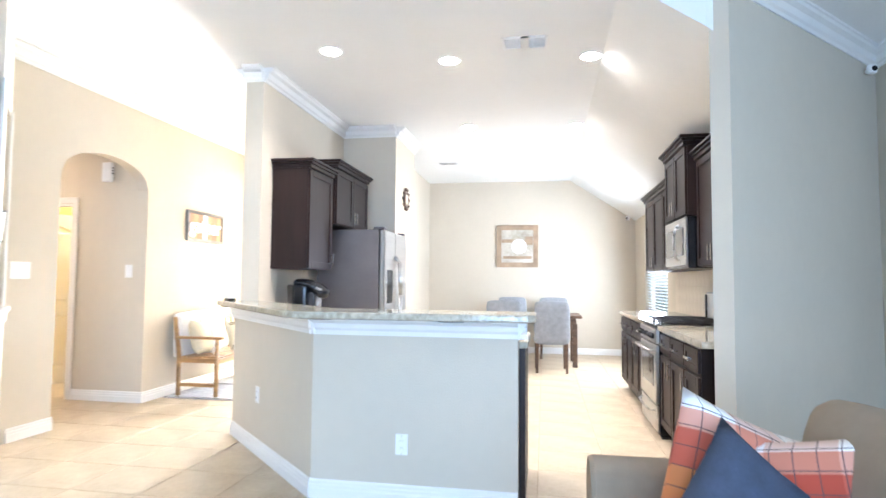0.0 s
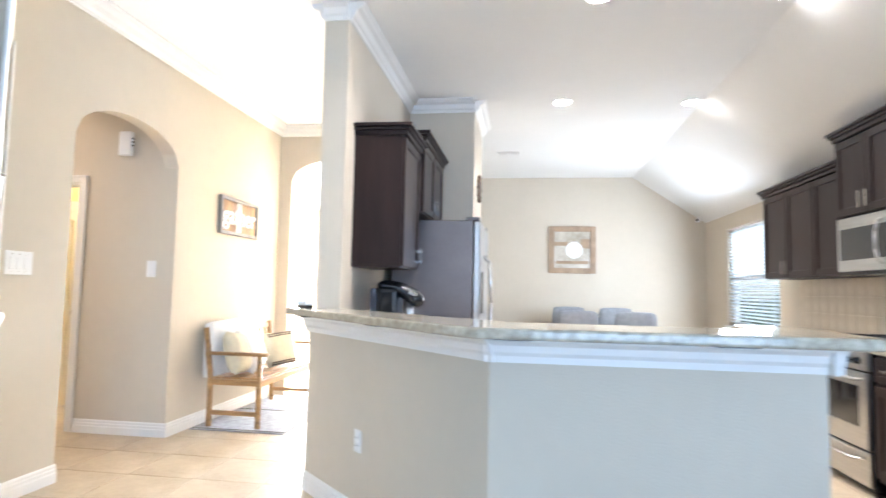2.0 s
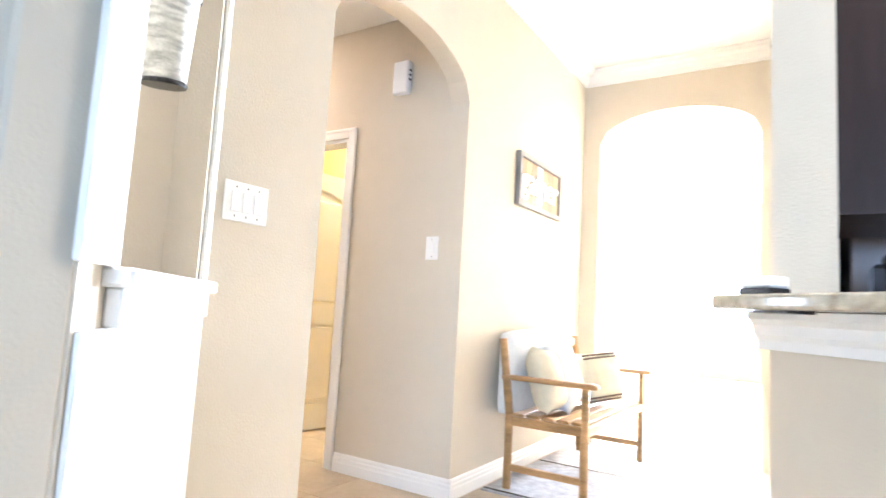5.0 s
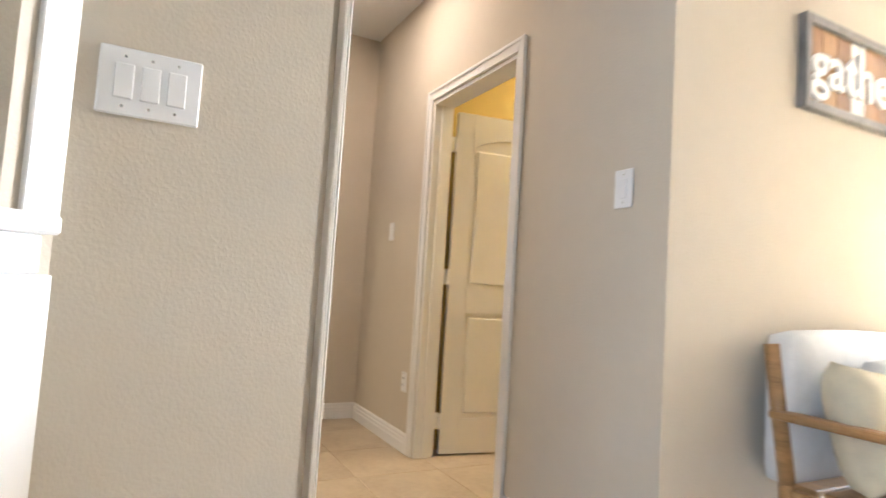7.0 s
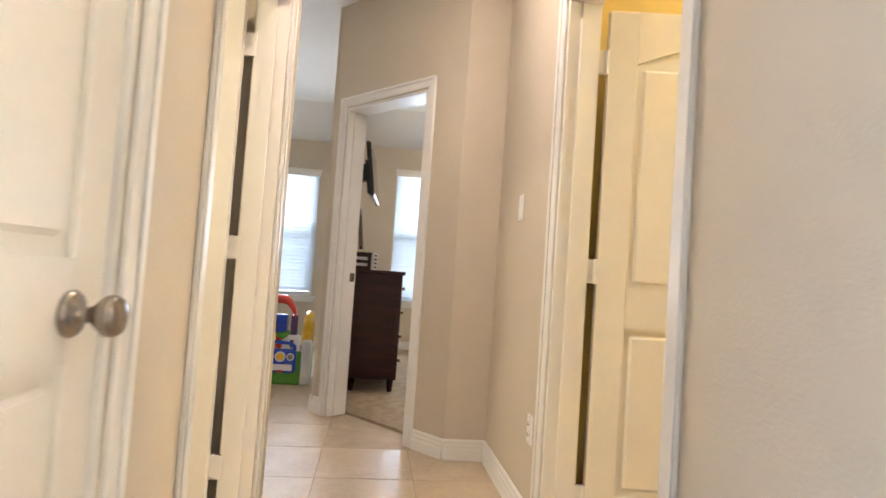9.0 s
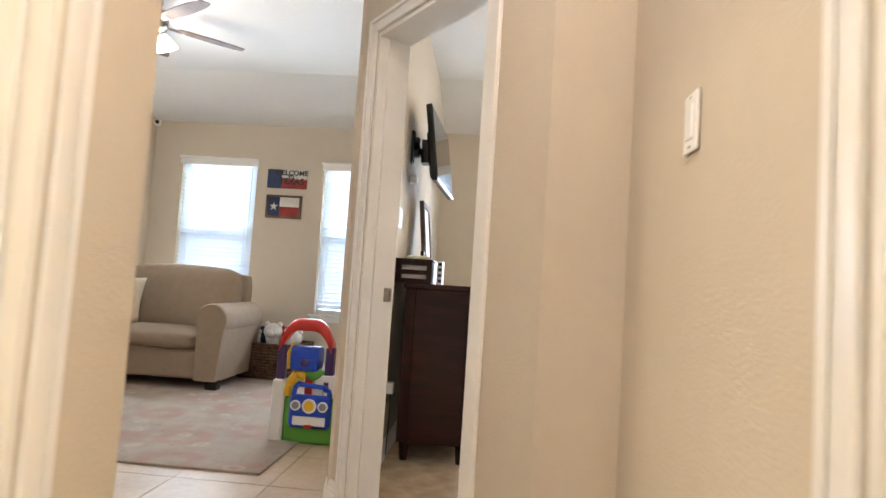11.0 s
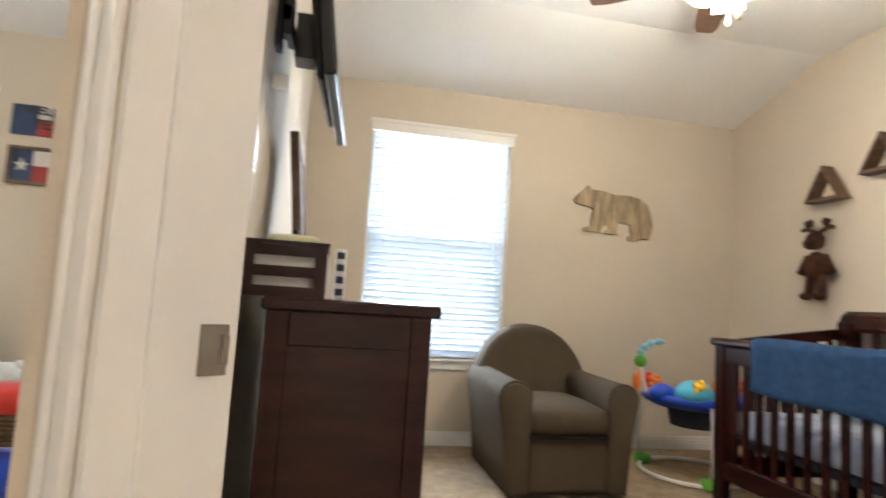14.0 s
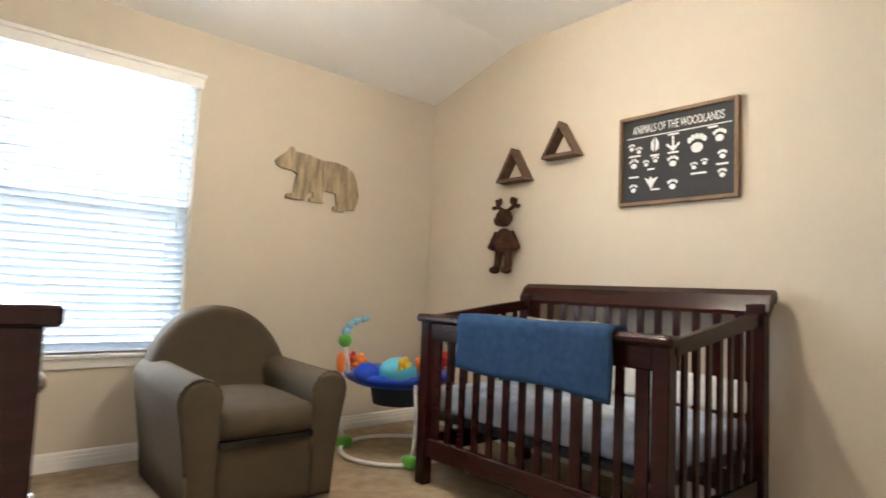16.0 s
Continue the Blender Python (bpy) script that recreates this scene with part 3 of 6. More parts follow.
# ---- windows ----
def window(name, m, w, z0, z1, label, thick=0.16, blinds=True, lowered=1.0, valance=True, slat_open=35):
    """A sash window in an opening: x across, y outward, with casing-free drywall return, sill and faux-wood blind."""
    win = thing(name, label, "window", m)
    win["kind"] = "structure"
    mid = (z0 + z1) / 2
    bm = bmesh.new()
    f = 0.045
    for a in ((0, f, z0, z1), (w - f, w, z0, z1)):
        box(bm, a[0], a[1], thick - 0.07, thick - 0.02, a[2], a[3])
    for z in (z0, z1 - f):
        box(bm, f, w - f, thick - 0.07, thick - 0.02, z, z + f)
    box(bm, f, w - f, thick - 0.075, thick - 0.025, mid - 0.025, mid + 0.02)
    part("window_frame", bm, WHITE, win)
    for a, b in ((z0 + f, mid - 0.025), (mid + 0.02, z1 - f)):
        pane = part("pane", boxes((f, w - f, thick - 0.05, thick - 0.044, a, b)), PANE, win)
        pane.visible_shadow = False
    if blinds:
        screen = part("insect_screen", boxes((f, w - f, thick - 0.018, thick - 0.014, z0 + f, mid - 0.025)), SCREEN, win, "fine grey insect screen")
        screen.visible_shadow = False
    bm = bmesh.new()
    box(bm, -0.05, w + 0.05, -0.035, thick - 0.07, z0 - 0.022, z0, bevel=0.004)
    box(bm, -0.03, w + 0.03, -0.016, -0.001, z0 - 0.075, z0 - 0.022, bevel=0.003)
    part("window_sill", bm, WHITE, win, "white sill and apron")
    if blinds:
        n = int((z1 - z0 - 0.05) / 0.043)
        tilt = math.tan(radians(slat_open)) * 0.022
        me = None
        for i in range(n):
            z = z1 - 0.06 - i * 0.043
            if z < z1 - (z1 - z0) * lowered:
                break
            if me is None:
                bm = bmesh.new()
                vs = [bm.verts.new(v) for v in ((0.012, -0.022, tilt), (w - 0.012, -0.022, tilt), (w - 0.012, 0.022, -tilt), (0.012, 0.022, -tilt),
                                                (0.012, -0.022, tilt + 0.003), (w - 0.012, -0.022, tilt + 0.003), (w - 0.012, 0.022, -tilt + 0.003), (0.012, 0.022, -tilt + 0.003))]
                for q in ((3, 2, 1, 0), (4, 5, 6, 7), (0, 1, 5, 4), (1, 2, 6, 5), (2, 3, 7, 6), (3, 0, 4, 7)):
                    bm.faces.new([vs[k] for k in q])
                ob = part("slat", bm, BLIND, win)
                me = ob.data
            else:
                ob = new("slat", me)
                ob.parent = win
            ob.location = (0, 0.045, z)
        for x in (0.12 * w, 0.88 * w):
            part("ladder_cord", boxes((x - 0.0015, x + 0.0015, 0.02, 0.023, z1 - (z1 - z0) * lowered + 0.02, z1 - 0.03)), BLIND, win)
        part("wand", boxes((0.07 * w, 0.07 * w + 0.006, 0.012, 0.018, mid - 0.15, z1 - 0.05)), BLIND, win)
    if valance:
        bm = bmesh.new()
        box(bm, -0.012, w + 0.012, -0.03, 0.012, z1 - 0.055, z1 + 0.02, bevel=0.006)
        box(bm, -0.022, w + 0.022, -0.042, 0.0, z1 + 0.005, z1 + 0.03, bevel=0.004)
        part("valance", bm, WHITE, win, "white blind valance")
    return win


WW = ((-10.7, 7.52), (-10.7, 1.1))
for a, b in WINDOWS:
    window("window_" + {4.56: "nursery", 2.92: "play_b", 1.42: "play_a"}[a], frame_at((-10.7, b), (-10.7, a)), b - a, 0.60, 2.20 if b > 5 else 2.11,
           "white sash window with white slatted blind, bright daylight behind", slat_open=44)
window("window_dining", frame_at((1.7, 7.51), (1.7, 9.16)), 1.65, 0.80, 2.12, "wide white window with half-open slatted blind", valance=False, slat_open=25)
window("window_living", frame_at((-1.0, -3.5), (2.4, -3.5)), 3.4, 0.5, 2.5, "wide white living room window", thick=0.12, blinds=False, valance=False)
# unseen side window, added as the source of the foyer's strong daylight
window("window_foyer_assumed", frame_at((-6.1, 12.2), (-6.1, 8.2)), 4.0, 0.4, 2.5, "wide bright foyer window, unseen, assumed as a daylight source", thick=0.12, blinds=False, valance=False)


# ---- kitchen ----
def handle(bm, x, z, vertical=True, L=0.12):
    """A bar pull in front of y = 0."""
    a, b = ((x, -0.03, z - L / 2), (x, -0.03, z + L / 2)) if vertical else ((x - L / 2, -0.03, z), (x + L / 2, -0.03, z))
    w = 0.008
    if vertical:
        box(bm, x - w, x + w, -0.034, -0.026, z - L / 2, z + L / 2, bevel=0.002)
        for k in (-0.3, 0.3):
            box(bm, x - 0.005, x + 0.005, -0.027, 0.001, z + k * L - 0.005, z + k * L + 0.005)
    else:
        box(bm, x - L / 2, x + L / 2, -0.034, -0.026, z - w, z + w, bevel=0.002)
        for k in (-0.3, 0.3):
            box(bm, x + k * L - 0.005, x + k * L + 0.005, -0.027, 0.001, z - 0.005, z + 0.005)


def shaker(parent, name, x0, x1, z0, z1, hx=None, hz=None, vertical=True, material=None):
    """A shaker front with its pull."""
    bm = bmesh.new()
    f = min(0.055, (z1 - z0) * 0.28)
    box(bm, x0, x0 + f, -0.02, 0, z0, z1, bevel=0.002)
    box(bm, x1 - f, x1, -0.02, 0, z0, z1, bevel=0.002)
    box(bm, x0 + f, x1 - f, -0.02, 0, z0, z0 + f, bevel=0.002)
    box(bm, x0 + f, x1 - f, -0.02, 0, z1 - f, z1, bevel=0.002)
    box(bm, x0 + f, x1 - f, -0.010, -0.002, z0 + f, z1 - f)
    ob = part(name, bm, material or ESPRESSO, parent)
    if hx is not None:
        bm = bmesh.new()
        handle(bm, hx, hz, vertical)
        bmesh.ops.translate(bm, vec=(0, -0.02, 0), verts=bm.verts)
        part("handle", bm, NICKEL, ob, "brushed nickel bar pull")
    return ob


def base_cabinet(m, w, doors=1, drawer=True, d=0.61, hinge_left=True):
    c = thing("base_cabinet", "espresso-stained shaker base cabinet with nickel pulls on tile floor", "cabinet", m, "kitchen base cabinets")
    bm = bmesh.new()
    box(bm, 0, w, 0.0, d, 0.10, 0.868)
    box(bm, 0, w, 0.06, d, 0.0, 0.10)
    part("body", bm, ESPRESSO, c)
    dw = w / doors
    for k in range(doors):
        a, b = k * dw + 0.006, (k + 1) * dw - 0.006
        hx = (b - 0.04) if (hinge_left if doors == 1 else k == 0) else (a + 0.04)
        shaker(c, "cabinet_door", a, b, 0.125, 0.675, hx, 0.595)
        if drawer:
            shaker(c, "drawer_front", a, b, 0.70, 0.845, (a + b) / 2, 0.775, False)
    return c


def wall_cabinet(m, w, h, doors, d=0.33, label="espresso-stained shaker wall cabinet with crown top", low_handle=0.10):
    c = thing("wall_cabinet", label, "cabinet", m, "kitchen wall cabinets")
    part("body", boxes((0, w, 0, d, 0, h)), ESPRESSO, c)
    dw = w / doors
    for k in range(doors):
        a, b = k * dw + 0.006, (k + 1) * dw - 0.006
        hx = b - 0.035 if k % 2 == 0 else a + 0.035
        shaker(c, "cabinet_door", a, b, 0.01, h - 0.03, hx, low_handle)
    bm = bmesh.new()
    for o, z0, z1 in ((0.012, h - 0.02, h + 0.012), (0.028, h + 0.012, h + 0.034), (0.045, h + 0.034, h + 0.058)):
        box(bm, -o, w + o, -0.02 - o, d, z0, z1, bevel=0.004)
    part("cabinet_crown", bm, ESPRESSO, c)
    return c


RX = 1.08
base_cabinet(pose(RX, 4.635, 0, 0, 0, -90), 0.38, 1)
base_cabinet(pose(RX, 4.25, 0, 0, 0, -90), 0.41, 1, d=0.58, hinge_left=False)
base_cabinet(pose(RX, 3.83, 0, 0, 0, -90), 0.36, 1, d=0.22, hinge_left=False)
base_cabinet(pose(RX, 6.20, 0, 0, 0, -90), 0.78, 2)
base_cabinet(pose(RX, 7.0, 0, 0, 0, -90), 0.79, 2)
bm = bmesh.new()
prism(bm, [(1.045, 3.32), (1.16, 3.32), (1.692, 3.852), (1.692, 4.638), (1.045, 4.638)], 0.869, 0.909)
tagged(part("countertop", bm, GRANITE), "speckled beige granite worktop beside the range", "countertop")
tagged(part("countertop", boxes((1.045, 1.698, 5.412, 7.03, 0.869, 0.909), bevel=0.006), GRANITE), "speckled beige granite worktop under the window", "countertop")
wall_cabinet(pose(1.37, 4.625, 1.38, 0, 0, -90), 0.92, 0.88, 2, d=0.30)
wall_cabinet(pose(1.29, 5.44, 1.80, 0, 0, -90), 0.80, 0.60, 2, d=0.40, label="raised espresso wall cabinet above the microwave")
wall_cabinet(pose(1.37, 7.0, 1.38, 0, 0, -90), 1.54, 0.84, 3)

# range
rg = thing("range", "stainless gas range with black cooktop grates", "range", pose(1.03, 5.405, 0, 0, 0, -90))
part("body", boxes((0.002, 0.758, 0.03, 0.655, 0.02, 0.895), (0.0, 0.03, 0.04, 0.64, 0, 0.03), (0.73, 0.758, 0.04, 0.64, 0, 0.03)), BLACK, rg, "black enamelled side panels")
dr = part("oven_door", boxes((0.012, 0.748, 0.0, 0.03, 0.27, 0.74), bevel=0.006), STEEL, rg)
part("oven_window", boxes((0.10, 0.66, -0.004, 0.002, 0.40, 0.655), bevel=0.003), GLASSDARK, dr, "dark glass oven window")
bm = bmesh.new()
sweep(bm, [(0.05, 0.0, 0.70), (0.06, -0.045, 0.70), (0.25, -0.055, 0.703), (0.51, -0.055, 0.703), (0.70, -0.045, 0.70), (0.71, 0.0, 0.70)], 0.011)
part("oven_handle", bm, STEEL, dr, "curved steel handle", smooth=True)
sd = part("storage_drawer", boxes((0.012, 0.748, 0.005, 0.03, 0.05, 0.255), bevel=0.006), STEEL, rg)
bm = bmesh.new()
sweep(bm, [(0.06, 0.0, 0.215), (0.12, -0.03, 0.205), (0.38, -0.04, 0.195), (0.64, -0.03, 0.205), (0.70, 0.0, 0.215)], 0.010)
part("drawer_handle", bm, STEEL, sd, smooth=True)
part("control_panel", boxes((0.006, 0.754, 0.0, 0.035, 0.755, 0.875), bevel=0.006), STEEL, rg)
for x in (0.09, 0.20, 0.56, 0.67, 0.38):
    bm = bmesh.new()
    lathe(bm, [(0.024, 0), (0.022, 0.018), (0.016, 0.03), (0.015, 0.034)], n=16, axis="Y")
    bmesh.ops.scale(bm, vec=(1, -1, 1), verts=bm.verts)
    bmesh.ops.translate(bm, vec=(x, 0, 0.815), verts=bm.verts)
    part("burner_knob", bm, BLACK, rg, "black burner knob", smooth=True)
part("cooktop", boxes((0.0, 0.76, 0.0, 0.60, 0.89, 0.912), bevel=0.006), BLACK, rg, "black cooktop")
for x0 in (0.03, 0.39):
    bm = bmesh.new()
    for k in range(4):
        box(bm, x0, x0 + 0.34, 0.05 + k * 0.165, 0.062 + k * 0.165, 0.935, 0.947)
        box(bm, x0 + k * 0.109, x0 + 0.012 + k * 0.109, 0.05, 0.557, 0.935, 0.947)
    for x in (x0, x0 + 0.328):
        for y in (0.05, 0.545):
            box(bm, x, x + 0.012, y, y + 0.012, 0.912, 0.936)
    part("grate", bm, IRON, rg, "cast iron pan grate")
for x, y in ((0.2, 0.17), (0.2, 0.43), (0.56, 0.17), (0.56, 0.43)):
    bm = bmesh.new()
    lathe(bm, [(0.05, 0.912), (0.05, 0.92), (0.03, 0.93), (0.028, 0.934)], (x, y, 0), 16)
    part("burner", bm, IRON, rg, smooth=True)
bg = part("backguard", boxes((0.0, 0.76, 0.585, 0.655, 0.90, 1.17), bevel=0.012), STEEL, rg, "tall steel backguard")
for a in (-0.004, 0.73):
    part("backguard_side", boxes((a, a + 0.034, 0.575, 0.656, 0.90, 1.15), bevel=0.004), BLACK, bg)
part("clock_display", boxes((0.29, 0.47, 0.580, 0.586, 1.05, 1.13)), GLASSDARK, bg, "dark clock panel")

# microwave
mw = thing("microwave", "stainless over-the-range microwave under a cabinet", "microwave", pose(1.27, 5.43, 1.38, 0, 0, -90))
part("body", boxes((0, 0.78, 0.02, 0.42, 0, 0.415)), BLACK, mw, "black microwave case")
part("door", boxes((0.0, 0.60, 0, 0.02, 0.02, 0.41), bevel=0.004), STEEL, mw)
part("door_window", boxes((0.04, 0.72, -0.004, 0.001, 0.10, 0.33), bevel=0.003), GLASSDARK, mw, "dark glass door window")
part("keypad", boxes((0.605, 0.78, 0, 0.02, 0.02, 0.41), bevel=0.004), STEEL, mw)
bm = bmesh.new()
sweep(bm, [(0.56, 0, 0.36), (0.56, -0.03, 0.34), (0.56, -0.045, 0.27), (0.56, -0.045, 0.15), (0.56, -0.03, 0.08), (0.56, 0, 0.06)], 0.011)
part("door_handle", bm, STEEL, mw, "curved steel handle", smooth=True)
part("vent_grille", boxes((0.02, 0.76, 0.03, 0.38, -0.006, 0.0)), BLACK, mw)

# fridge
fr = thing("refrigerator", "stainless side-by-side refrigerator with grey sides", "refrigerator", pose(-1.41, 5.24, 0, 0, 0, 90))
part("body", boxes((0, 0.91, 0.06, 0.71, 0.03, 1.76), (0.05, 0.86, 0.10, 0.66, 0, 0.03), bevel=0.006), STEELSIDE, fr, "matte grey steel sides")
for a, b, hx in ((0.003, 0.40, 0.37), (0.41, 0.907, 0.44)):
    d = part("fridge_door", boxes((a, b, 0.0, 0.055, 0.06, 1.755), bevel=0.01), STEEL, fr)
    bm = bmesh.new()
    sweep(bm, [(hx, 0, 1.50), (hx, -0.05, 1.44), (hx, -0.065, 1.1), (hx, -0.05, 0.74), (hx, 0, 0.68)], 0.013)
    part("handle", bm, STEEL, d, "long curved steel handle", smooth=True)
part("water_dispenser", boxes((0.10, 0.30, -0.004, 0.004, 1.02, 1.36), bevel=0.004), BLACK, fr, "black ice and water dispenser")
for a in (0.0, 0.81):
    part("hinge_cover", boxes((a, a + 0.10, 0.01, 0.12, 1.76, 1.785), bevel=0.004), STEELSIDE, fr)

# left run and peninsula
base_cabinet(pose(-1.60, 4.30, 0, 0, 0, 90), 0.90, 2, d=0.59)
tagged(part("countertop", boxes((-2.198, -1.57, 4.30, 5.22, 0.869, 0.909), bevel=0.005), GRANITE), "granite worktop beside the refrigerator", "countertop")
wall_cabinet(pose(-1.87, 4.40, 1.345, 0, 0, 90), 0.55, 0.90, 1)
wall_cabinet(pose(-1.85, 5.00, 1.79, 0, 0, 90), 1.0, 0.57, 2, d=0.345, label="short deep espresso wall cabinet above the refrigerator")
base_cabinet(pose(0.035, 3.68, 0, 0, 0, 180), 0.60, 1, d=0.61)
base_cabinet(pose(-0.57, 3.68, 0, 0, 0, 180), 0.55, 1, d=0.61)
tagged(part("countertop", boxes((-1.13, 0.05, 3.065, 3.71, 0.869, 0.909), bevel=0.005), GRANITE), "granite worktop behind the breakfast bar", "countertop")
bm = bmesh.new()
prism(bm, [(-2.50, 4.19), (-2.50, 4.08), (-1.30, 2.76), (-1.22, 2.71), (0.06, 2.71), (0.10, 2.75), (0.10, 3.08), (0.06, 3.12), (-1.12, 3.12), (-2.19, 4.19)], 1.037, 1.077)
bmesh.ops.bevel(bm, geom=[e for e in bm.edges if abs(e.verts[0].co.z - e.verts[1].co.z) < 1e-4], offset=0.010, segments=3, profile=0.5, affect="EDGES")
tagged(part("bar_counter", bm, GRANITE, smooth=False), "polished speckled granite breakfast bar top on the half wall", "countertop")
for x, y, a in ((-0.35, 2.79, 0), (-1.1, 2.80, 0), (-1.75, 3.35, -45), (-2.35, 3.95, -45)):
    b = tagged(part("bar_bracket", boxes((-0.07, 0.07, -0.02, 0.13, 1.030, 1.036)), BLACK, m=pose(x, y, 0, 0, 0, a)), "flat black steel bracket under the bar top", "bracket", "bar brackets")

# coffee maker
cm = thing("coffee_maker", "black and chrome pod coffee maker on the worktop", "coffee maker", pose(-1.93, 4.50, 0.909))
bm = bmesh.new()
box(bm, -0.12, 0.15, 0.0, 0.22, 0, 0.035, bevel=0.012, seg=2)
box(bm, -0.12, 0.02, 0.0, 0.22, 0.035, 0.30, bevel=0.025, seg=2)
part("body", bm, BLACK, cm)
bm = bmesh.new()
for k in range(9):
    u = k / 8
    ball(bm, (-0.08 + 0.21 * u, 0.11, 0.315 - 0.085 * u * u), 0.062, 1.0, 1.35, 0.62 + 0.25 * u, 12, 8)
part("brew_head", bm, BLACK, cm, "rounded black brew head", smooth=True)
bm = bmesh.new()
sweep(bm, [(0.10 + 0.06 * math.sin(radians(q)), 0.11 - 0.085 * math.cos(radians(q)), 0.275 - 0.03 * math.sin(radians(q))) for q in range(0, 181, 15)], 0.010, 8)
part("chrome_handle", bm, STEEL, cm, "chrome lift handle", smooth=True)
bm = bmesh.new()
tube(bm, (0.085, 0.11, 0.035), (0.085, 0.11, 0.22), 0.03, 0.03, 14)
part("pod_column", bm, STEEL, cm, "silver front column", smooth=True)
bm = bmesh.new()
box(bm, -0.17, -0.122, 0.02, 0.20, 0.02, 0.30, bevel=0.012, seg=2)
part("water_tank", bm, glass("tank_plastic", (0.35, 0.36, 0.38), 0.05), cm, "smoky water tank")
box_bm = boxes((-0.055, 0.055, -0.035, 0.035, 0, 0.018), bevel=0.004)
tagged(part("napkin_box", box_bm, BLACK, m=pose(-2.37, 4.05, 1.078, 0, 0, -45)), "small black and white box on the bar top", "box")
tagged(part("paper_stack", boxes((-0.052, 0.052, -0.032, 0.032, 0, 0.030), bevel=0.006), PLATE, m=pose(-2.37, 4.05, 1.0965, 0, 0, -40)), "white folded paper lying on the small black box", "paper")
for k, x in enumerate((0.0, 0.075)):
    bm = bmesh.new()
    lathe(bm, [(0.028, 0), (0.03, 0.06), (0.029, 0.085), (0.025, 0.086)], n=16)
    tagged(part("jar", bm, PLATE, smooth=True, m=pose(-2.12 + x, 4.26, 1.078 - 0.169 if x else 0.909)), "small white jar on the worktop", "jar")

# backsplash tiles
TRAV = mat("travertine_tile", (0.66, 0.56, 0.43), 0.4, var=0.12, scale=10, color2=(0.54, 0.44, 0.32))
splash = structure("backsplash_bed", boxes((1.694, 1.70, 3.87, 7.03, 0.909, 1.38)), TRAV, "grout bed of the kitchen backsplash", "backsplash")
me = None
for i in range(20):
    for j in range(3):
        if me is None:
            ob = part("tile", boxes((-0.007, 0, 0, 0.148, 0, 0.152), bevel=0.002), TRAV, splash)
            me = ob.data
        else:
            ob = new("tile", me)
            ob.parent = splash
        ob.location = (1.694, 3.88 + i * 0.152, 0.912 + j * 0.156)


def plate(name, m, w, label, kind="rocker", n=1, h=0.116):
    """A wall plate; local front is -y, centred at the origin."""
    p = thing(name, label, name.replace("_", " "), m)
    part("plate", boxes((-w / 2, w / 2, -0.006, 0, -h / 2, h / 2), bevel=0.003), PLATE, p)
    for k in range(n):
        x = (k - (n - 1) / 2) * 0.046
        if kind == "rocker":
            bm = bmesh.new()
            box(bm, x - 0.017, x + 0.017, -0.010, -0.005, -0.034, 0.034, bevel=0.002)
            part("rocker", bm, PLATE, p)
        else:
            for z in (-0.02, 0.02):
                bm = bmesh.new()
                lathe(bm, [(0.016, 0.005), (0.016, 0.009), (0.014, 0.010)], n=14, axis="Y")
                bmesh.ops.scale(bm, vec=(1, -1, 1), verts=bm.verts)
                bmesh.ops.translate(bm, vec=(x, 0, z), verts=bm.verts)
                rc = part("receptacle", bm, PLATE, p)
                part("slots", boxes((x - 0.007, x - 0.005, -0.0115, -0.0095, z - 0.005, z + 0.005), (x + 0.005, x + 0.007, -0.0115, -0.0095, z - 0.004, z + 0.004)), BLACK, rc)
        for z in (-0.048, 0.048):
            bm = bmesh.new()
            tube(bm, (x, -0.0075, z), (x, -0.004, z), 0.003, n=8)
            part("screw", bm, NICKEL, p)
    return p


plate("light_switch", pose(-4.05, 4.998, 1.325, 0, 0, 0), 0.084, "white single rocker switch plate on beige wall", h=0.132)
plate("light_switch", pose(-3.858, 3.562, 1.305, 0, 0, 90), 0.18, "white triple rocker switch plate on beige wall", n=3, h=0.132)
plate("light_switch", pose(-6.09, 4.998, 1.30, 0, 0, 0), 0.072, "white switch plate beside the nursery door")
plate("outlet", pose(-5.74, 4.998, 0.393, 0, 0, 0), 0.072, "white double outlet low on the hall wall", "outlet")
plate("outlet", pose(-0.65, 2.938, 0.33, 0, 0, 0), 0.072, "white double outlet on the half wall", "outlet")
plate("outlet", pose(-1.90, 3.655, 0.42, 0, 0, -45), 0.072, "white double outlet on the angled half wall", "outlet")
plate("outlet", pose(1.698, 4.05, 1.10, 0, 0, -90), 0.072, "white outlet on the backsplash", "outlet")
plate("outlet", pose(2.05, 4.018, 0.33, 0, 0, 45), 0.072, "white outlet on the angled wall", "outlet")
plate("light_switch", pose(-8.18, 4.122, 1.33, 0, 0, 180), 0.115, "white double switch plate on nursery wall", n=2)

# dining
tbl = thing("dining_table", "dark wooden dining table in the breakfast area", "table", pose(-0.13, 8.85, 0))
part("tabletop", boxes((-0.82, 0.82, -0.45, 0.45, 0.72, 0.76), bevel=0.006), WALNUT, tbl)
part("apron", boxes((-0.74, 0.74, -0.38, 0.38, 0.63, 0.72)), WALNUT, tbl)
for x in (-0.72, 0.72):
    for y in (-0.36, 0.36):
        part("leg", boxes((x - 0.035, x + 0.035, y - 0.035, y + 0.035, 0, 0.64), bevel=0.004), WALNUT, tbl)
ch = thing("dining_chair", "grey upholstered dining chair with dark wooden legs", "chair", pose(-0.42, 8.12, 0), "chairs round the dining table")
bm = bmesh.new()
soft_box(bm, -0.24, 0.24, -0.22, 0.24, 0.40, 0.50, 0.04, 0.01)
part("seat", bm, GREYFAB, ch, smooth=True)
bm = bmesh.new()
